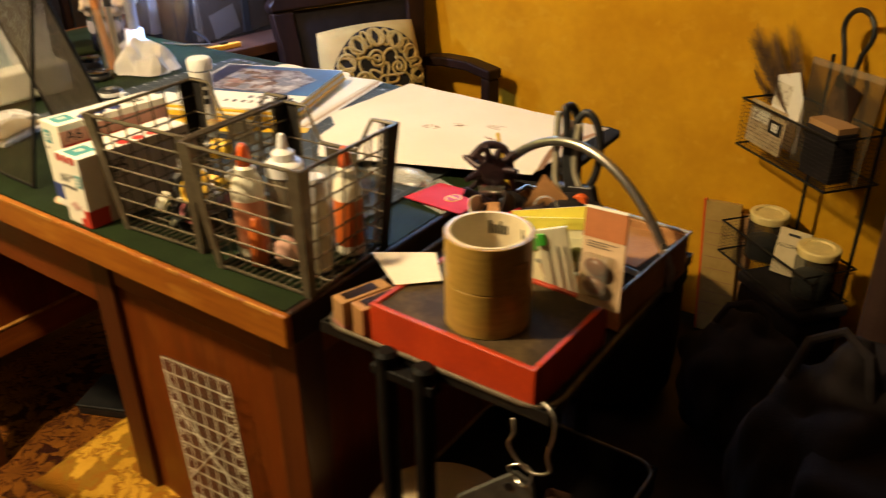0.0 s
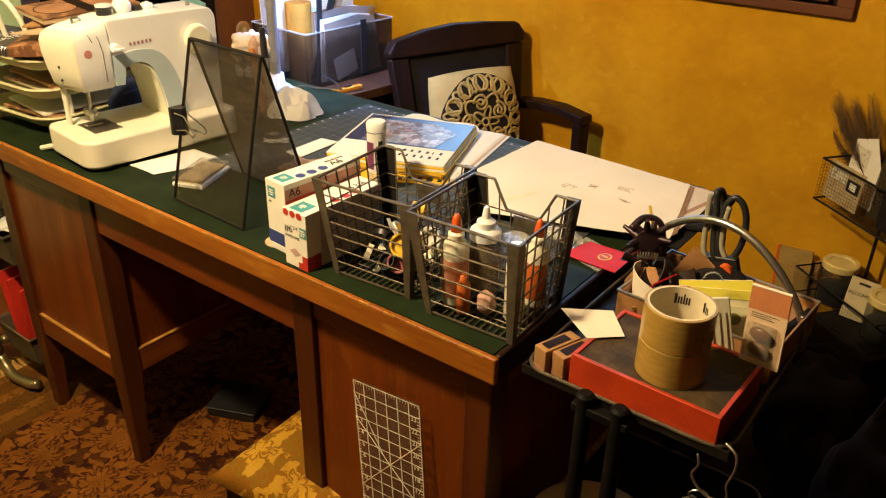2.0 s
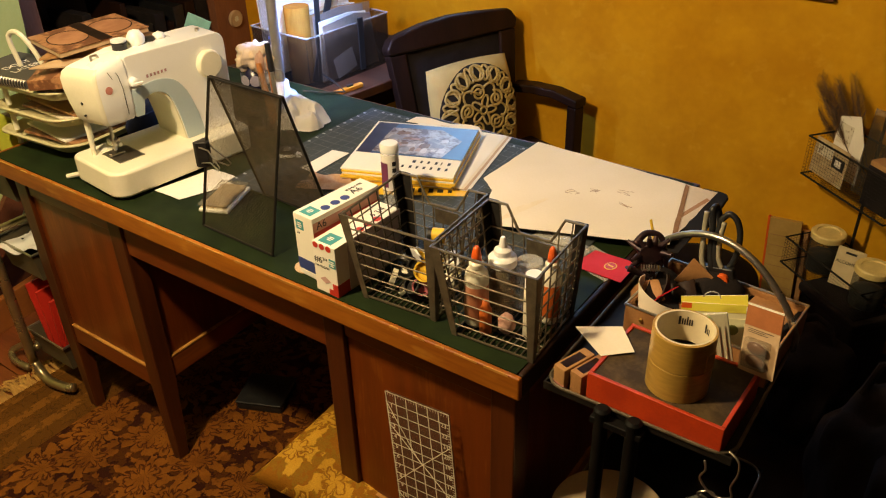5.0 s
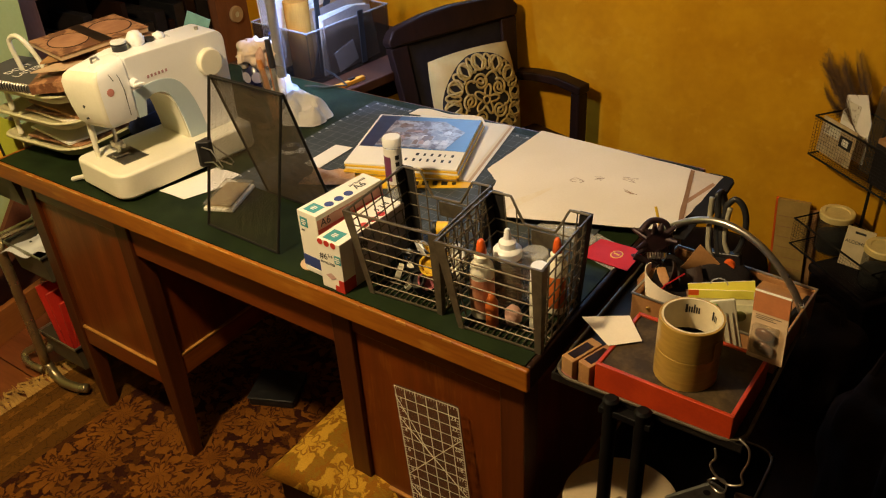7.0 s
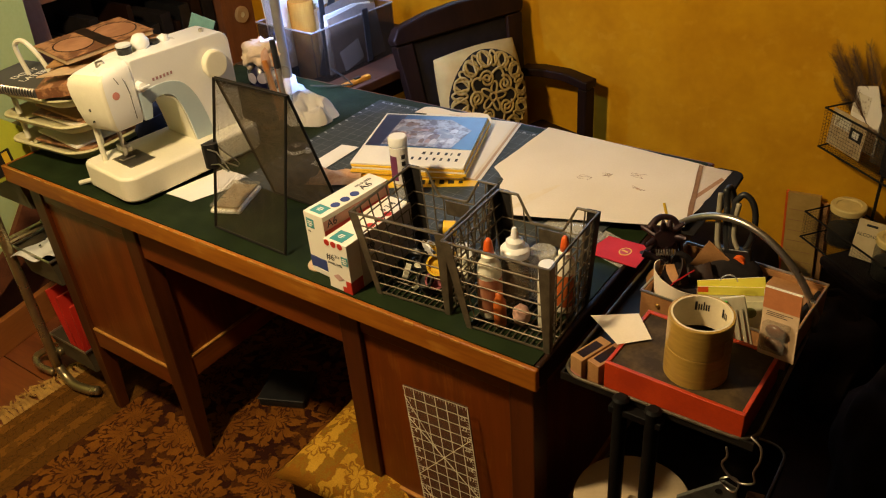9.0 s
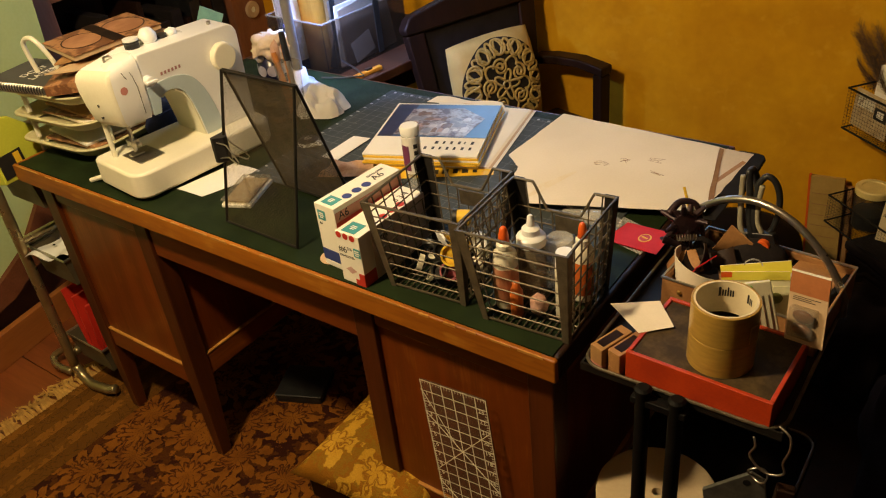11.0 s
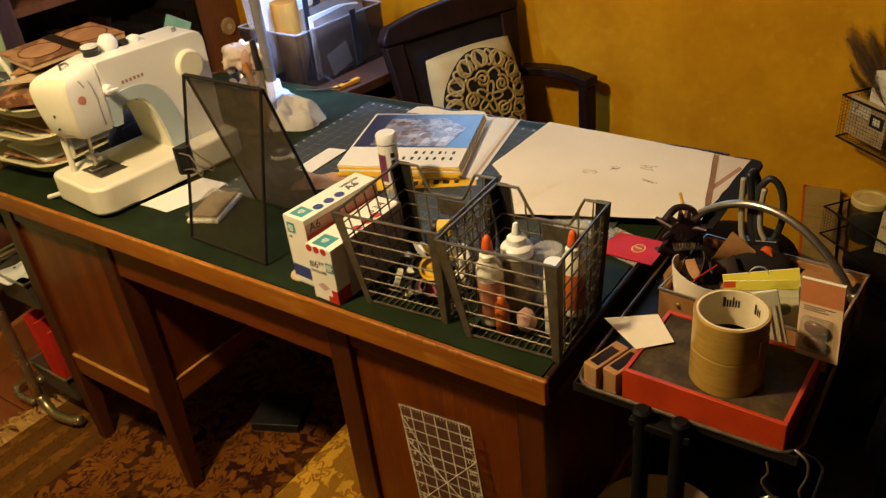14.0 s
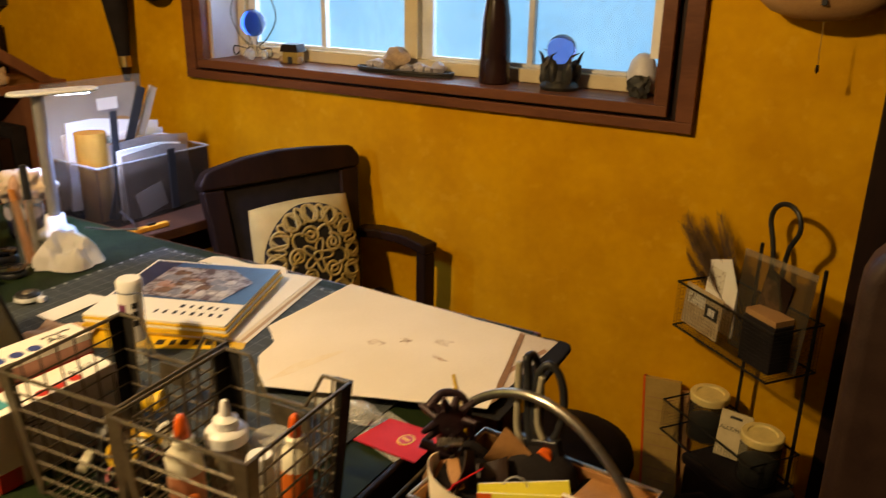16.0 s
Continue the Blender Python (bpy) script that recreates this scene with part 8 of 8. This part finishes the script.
part("chain", rod(mesh(), (0.012, -0.045, -0.002), (0.014, -0.045, -0.085), 0.001, 0.001, 6), BRASS, wl)
part("bead", lathe(mesh(), [(0.001, 0), (0.004, 0.006), (0.003, 0.016), (0, 0.018)], (0.014, -0.045, -0.102), 10), DARKWOOD, wl)

# ---- wire rack set across the corner, with letters and jars ----
RKX, RKY, RKT = 0.082, 1.370, -38.5
rk = thing("wire_rack", (RKX, RKY, -0.008), "black two-tier wire rack standing across the corner", "rack", turn=RKT)
RK = pose(RKX, RKY, 0, 0, 0, RKT)


def in_rack(x, y, z):
    return tuple(RK @ Vector((x, y, z)))


def rack_bin(x0, x1, y0, y1, z0, z1, name):
    for z in (z0, z1):
        part(name + "_ring", tube(mesh(), [(x0, y1, z), (x1, y1, z), (x1, y0, z), (x0, y0, z)], 0.0028, 6, True), BLACK, rk)
    bm = mesh()
    n = int((x1 - x0) / 0.009)
    for k in range(n + 1):
        x = x0 + (x1 - x0) * k / n
        rod(bm, (x, y0, z0), (x, y0, z1), 0.00042, 0.00042, 4)
        rod(bm, (x, y0, z0), (x, y1, z0), 0.00042, 0.00042, 4)
        rod(bm, (x, y1, z0), (x, y1, z1), 0.00042, 0.00042, 4)
    m_ = int((z1 - z0) / 0.009)
    for k in range(1, m_):
        z = z0 + (z1 - z0) * k / m_
        for a, b in (((x0, y0), (x1, y0)), ((x0, y1), (x1, y1)), ((x0, y0), (x0, y1)), ((x1, y0), (x1, y1))):
            rod(bm, (*a, z), (*b, z), 0.00042, 0.00042, 4)
    q = int((y1 - y0) / 0.009)
    for k in range(1, q):
        y = y0 + (y1 - y0) * k / q
        rod(bm, (x0, y, z0), (x1, y, z0), 0.00042, 0.00042, 4)
        for x in (x0, x1):
            rod(bm, (x, y, z0), (x, y, z1), 0.00042, 0.00042, 4)
    tagged(part(name + "_grid", bm, BLACK, rk, "fine black wire grid"), kind="stuff")


rack_bin(0.0, 0.302, 0.0, 0.132, 0.557, 0.666, "upper_bin")
rack_bin(0.0, 0.302, 0.0, 0.132, 0.274, 0.356, "lower_bin")
for x in (0.105, 0.285):
    part("upright", rod(mesh(), (x, 0.130, 0.0), (x, 0.130, 0.78), 0.0042, 0.0042, 8), BLACK, rk)
part("foot", rod(mesh(), (0.105, 0.03, 0.006), (0.105, 0.130, 0.006), 0.006, 0.006, 8), BLACK, rk)
part("foot", rod(mesh(), (0.285, 0.03, 0.006), (0.285, 0.130, 0.006), 0.006, 0.006, 8), BLACK, rk)
hk = thing("cable_loop", in_rack(0.158, 0.128, 0.738), "looped black cable hook rising from the rack", "hook", turn=RKT)
loop = [(-0.012, 0, -0.16), (-0.016, 0, 0.02), (-0.024, 0, 0.052)] + [(0.004 + 0.042 * math.sin(radians(a)), 0, 0.096 + 0.042 * math.cos(radians(a))) for a in range(-115, 120, 12)] + [(0.026, 0, 0.050), (0.020, 0, 0.02), (0.012, 0, -0.16)]
part("loop", tube(mesh(), loop, 0.0056, 10), BLACKPL, hk, smooth=True)
PRINT = mat("printed_card", (0.70, 0.66, 0.55), (0.30, 0.22, 0.15), 0.7, scale=60, fine=200, bump=0.03, contrast=(0.55, 0.64))
o = thing("photo_card", in_rack(0.055, 0.016, 0.5605), "white card with small printed pictures in the rack", "card", turn=RKT)
part("card", cube(-0.048, 0.075, -0.001, 0.001, 0, 0.098, pose(0, 0, 0, -3, 1, 0)), mat("tan_card", (0.56, 0.44, 0.26), (0.42, 0.30, 0.16), 0.7, scale=40, bump=0.03), o)
part("print", cube(-0.035, 0.020, -0.0025, -0.0013, 0.055, 0.090, pose(0, 0, 0, -3, 1, 0)), PRINT, o)
part("print", cube(0.024, 0.066, -0.0025, -0.0013, 0.042, 0.072, pose(0, 0, 0, -3, 1, 0)), INK, o)
part("print", cube(0.034, 0.056, -0.0031, -0.0026, 0.049, 0.066, pose(0, 0, 0, -3, 1, 0)), PAPER, o)
o = thing("folded_paper", in_rack(0.070, 0.060, 0.5605), "tall white folded paper standing in the rack", "paper", turn=RKT)
part("sheet", slab(mesh(), [(-0.050, 0.0), (0.058, 0.0), (0.050, 0.105), (0.012, 0.172), (-0.052, 0.150)], -0.001, 0.001, pose(0, 0, 0, 86, 0, 0)), PAPER, o)
part("print", cube(-0.046, 0.004, -0.0022, -0.0012, 0.085, 0.138, pose(0, 0, 0, -4, 0, 0)), PRINT, o)
o = thing("brown_envelope", in_rack(0.190, 0.070, 0.5605), "dark brown envelope standing in the rack", "envelope", turn=RKT)
part("envelope", cube(-0.030, 0.045, -0.002, 0.002, 0, 0.200, pose(0, 0, 0, 4, 14, 0)), DARKWOOD, o)
pouch = thing("plastic_pouch", in_rack(0.200, 0.045, 0.5605), "clear plastic pouch with brown prints in the rack", "pouch", turn=RKT + 14)
part("pouch", cube(-0.055, 0.110, -0.001, 0.001, 0, 0.212, pose(0, 0, 0, 0, 3, 0)), POUCHFILM, pouch)
part("header", cube(-0.055, 0.110, -0.002, 0.002, 0.2125, 0.226, pose(0, 0, 0, 0, 3, 0)), FROST, pouch)
part("print", cube(-0.020, 0.030, 0.0015, 0.003, 0.02, 0.18, pose(0, 0, 0, 0, 10, 0)), BOOKPIC, pouch)
dk = thing("dark_book", in_rack(0.250, 0.035, 0.5605), "thick dark book with brown page edge in the rack", "book", turn=RKT)
part("book", cube(-0.045, 0.045, -0.026, 0.026, 0, 0.105), DARKCLOTH, dk, bev=0.002)
part("page_block", cube(-0.043, 0.043, -0.024, 0.024, 0.1055, 0.118), KRAFT, dk)
fe = thing("feather_bunch", in_rack(0.150, 0.085, 0.5605), "bunch of long brown feathers fanned in the rack", "feathers", turn=RKT)
rng = random.Random(19)
for k in range(20):
    a = -68 + 2.0 * k + rng.uniform(-3, 3)
    L = 0.400 - 0.007 * k + rng.uniform(-0.03, 0.02)
    fm = pose(rng.uniform(-0.012, 0.012), rng.uniform(-0.02, 0.02), 0.0, rng.uniform(-6, 6), a, 0) @ pose(0, 0, 0, 90, 0, rng.uniform(-30, 30))
    feather = part("feather", slab(mesh(), [(-0.0006, 0.0), (0.0006, 0.0), (0.0003, L), (-0.0003, L)], -0.0006, 0.0006, fm), FEATHER, fe)
    bm = mesh()
    steps = 46
    for i in range(steps):
        u = 0.38 + 0.62 * i / steps
        w = 0.021 * math.sin(math.pi * (u - 0.36) / 0.70) ** 0.6 * rng.uniform(0.75, 1.1)
        for side_ in (-1, 1):
            q = [(0, u * L), (0, u * L + 0.0022), (side_ * w, u * L + 0.020), (side_ * w * 0.96, u * L + 0.0185)]
            bm.faces.new([bm.verts.new(fm @ Vector((x, y, 0.0002 * side_))) for x, y in q])
    part("vane", bm, FEATHER, feather, "loose downy barbs")


def lidded_jar(at):
    o = thing("storage_jar", at, "glass jar with white ribbed lid and dark beads inside", "jar", "jars in the rack")
    part("glass", lathe(mesh(), [(0.040, 0.0), (0.044, 0.004), (0.044, 0.085), (0.038, 0.098), (0.038, 0.104)], seg=28), GLASS, o, smooth=True)
    part("filling", lathe(mesh(), [(0.038, 0.003), (0.040, 0.006), (0.0415, 0.046), (0.02, 0.056), (0, 0.059)], seg=20), BLACKPL, o, "dark beads")
    part("lid", lathe(mesh(), [(0.0445, 0.100), (0.0455, 0.103), (0.0455, 0.116), (0.043, 0.119), (0.032, 0.119), (0.030, 0.115), (0, 0.115)], seg=32), mat("pale_lid_plastic", (0.86, 0.68, 0.26), None, 0.5, bump=0.02), o, "white plastic lid")
    return o


lidded_jar(in_rack(0.080, 0.068, 0.2775))
lidded_jar(in_rack(0.262, 0.060, 0.2775))
al = thing("label_card", in_rack(0.175, 0.060, 0.2775), "white packet label reading alcohol in the rack", "packet", turn=RKT + 30)
part("packet", cube(-0.036, 0.036, -0.002, 0.002, 0, 0.110, pose(0, 0, 0, -12, 0, 0)), mat("yellowed_card", (0.66, 0.55, 0.32), (0.58, 0.47, 0.26), 0.7, bump=0.03), al)
words("ALCOHOL", 0.013, INK, al, pose(-0.033, 0.011, 0.064, 78, 0, 0))
part("slot", cube(-0.014, 0.014, -0.0032, -0.0022, 0.094, 0.100, pose(0, 0, 0, -12, 0, 0)), INK, al)
for k, (x, y, w) in enumerate(((0.086, 1.43, 0.046), (0.11, 1.45, 0.04))):
    o = thing("wrapped_board", (x, y, -0.008), "tall pale board in orange-edged wrapper against the wall", "board", "boards against the wall")
    part("board", cube(-w, w, -0.006, 0.006, 0, 0.375 - 0.03 * k, pose(0, 0, 0, -1, -4, 0)), (mat("wrapped_cream_board", (0.46, 0.30, 0.08), (0.38, 0.24, 0.06), 0.75, spec=0.15, scale=12, fine=100, bump=0.05), KRAFT)[k], o)
    if k == 0:
        for q in range(9):
            part("printed_line", cube(-w + 0.010, w - 0.006, -0.0068, -0.0062, 0.05 + 0.034 * q, 0.0515 + 0.034 * q, pose(0, 0, 0, -1, -4, 0)), LEATHER, o)
    part("edge", cube(-w - 0.002, -w + 0.004, -0.007, 0.0068, 0.0, 0.377 - 0.03 * k, pose(0, 0, 0, -1, -4, 0)), ORANGE, o)

# made-up black box that stands in for the darkness below the rack
bx = thing("dark_filler_box", in_rack(0.155, 0.066, -0.008), "black box added to fill in the dark under the wire rack", "box", turn=RKT)
part("body", cube(-0.05, 0.16, -0.075, 0.055, 0.0, 0.245), DARKCLOTH, bx, bev=0.012)
part("lid", cube(-0.055, 0.165, -0.08, 0.06, 0.2455, 0.272), DARKCLOTH, bx, bev=0.008)
pf = thing("pouf", (-0.065, 1.09, -0.008), "round black leather pouf behind the trolley", "pouf")
part("body", lathe(mesh(), [(0.13, 0.0), (0.15, 0.03), (0.155, 0.17), (0.15, 0.295)], seg=32), DARKCLOTH, pf, smooth=True)
part("cushion", lathe(mesh(), [(0.15, 0.2955), (0.156, 0.315), (0.150, 0.340), (0.11, 0.358), (0.0, 0.365)], seg=32), DARKCLOTH, pf, "rounded seat pad", smooth=True)
# ---- dark chair back and bags past the trolley ----
dc = thing("dark_chair", (0.72, 0.98, -0.008), "dark brown upholstered high-backed chair", "chair")
bm = slab(mesh(), [(-0.26, 0.0), (0.26, 0.0), (0.27, 0.80)] + arc(0.17, 0.82, 0.10, 10, 85, 4) + arc(-0.17, 0.82, 0.10, 95, 170, 4) + [(-0.27, 0.80)], -0.05, 0.05, pose(0, 0, 0.06, 90, 0, 0))
part("backrest", bm, mat("dark_brown_leather", (0.030, 0.014, 0.010), (0.045, 0.022, 0.015), 0.5, scale=20, fine=200, bump=0.3), dc, bev=0.03, seg=4)
part("seat", cube(-0.26, 0.26, -0.50, -0.055, 0.25, 0.42), DARKCLOTH, dc, bev=0.03)
for x in (-0.23, 0.23):
    part("leg", cube(x - 0.02, x + 0.02, -0.03, 0.03, 0.0, 0.0595), DARKWOOD, dc)
    part("leg", cube(x - 0.02, x + 0.02, -0.48, -0.44, 0.0, 0.2495), DARKWOOD, dc)
for k, (x, y, s, hgt) in enumerate(((0.24, 1.06, (0.12, 0.13, 0.15), 0.15), (0.46, 0.66, (0.12, 0.14, 0.26), 0.26), (0.66, 0.36, (0.16, 0.16, 0.20), 0.20), (0.44, 0.32, (0.10, 0.12, 0.13), 0.13))):
    o = thing("cloth_bag", (x, y, -0.008), "slumped black cloth bag on the floor", "bag", "dark bags")
    bm = lump(mesh(), (0, 0, hgt * 0.9), s, 0.35, 2.0, 4.0 + k, 4)
    for v in bm.verts:
        v.co.z = max(v.co.z, 0.0)
    part("bag", bm, DARKCLOTH, o, smooth=True)
    part("strap", tube(mesh(), [(-s[0] * 0.5, 0, hgt * 1.75), (-s[0] * 0.35, 0.02, hgt * 2.0), (0, 0.03, hgt * 2.1), (s[0] * 0.35, 0.02, hgt * 2.0), (s[0] * 0.5, 0, hgt * 1.75)], 0.008, 8), DARKCLOTH, o, "black webbing strap")
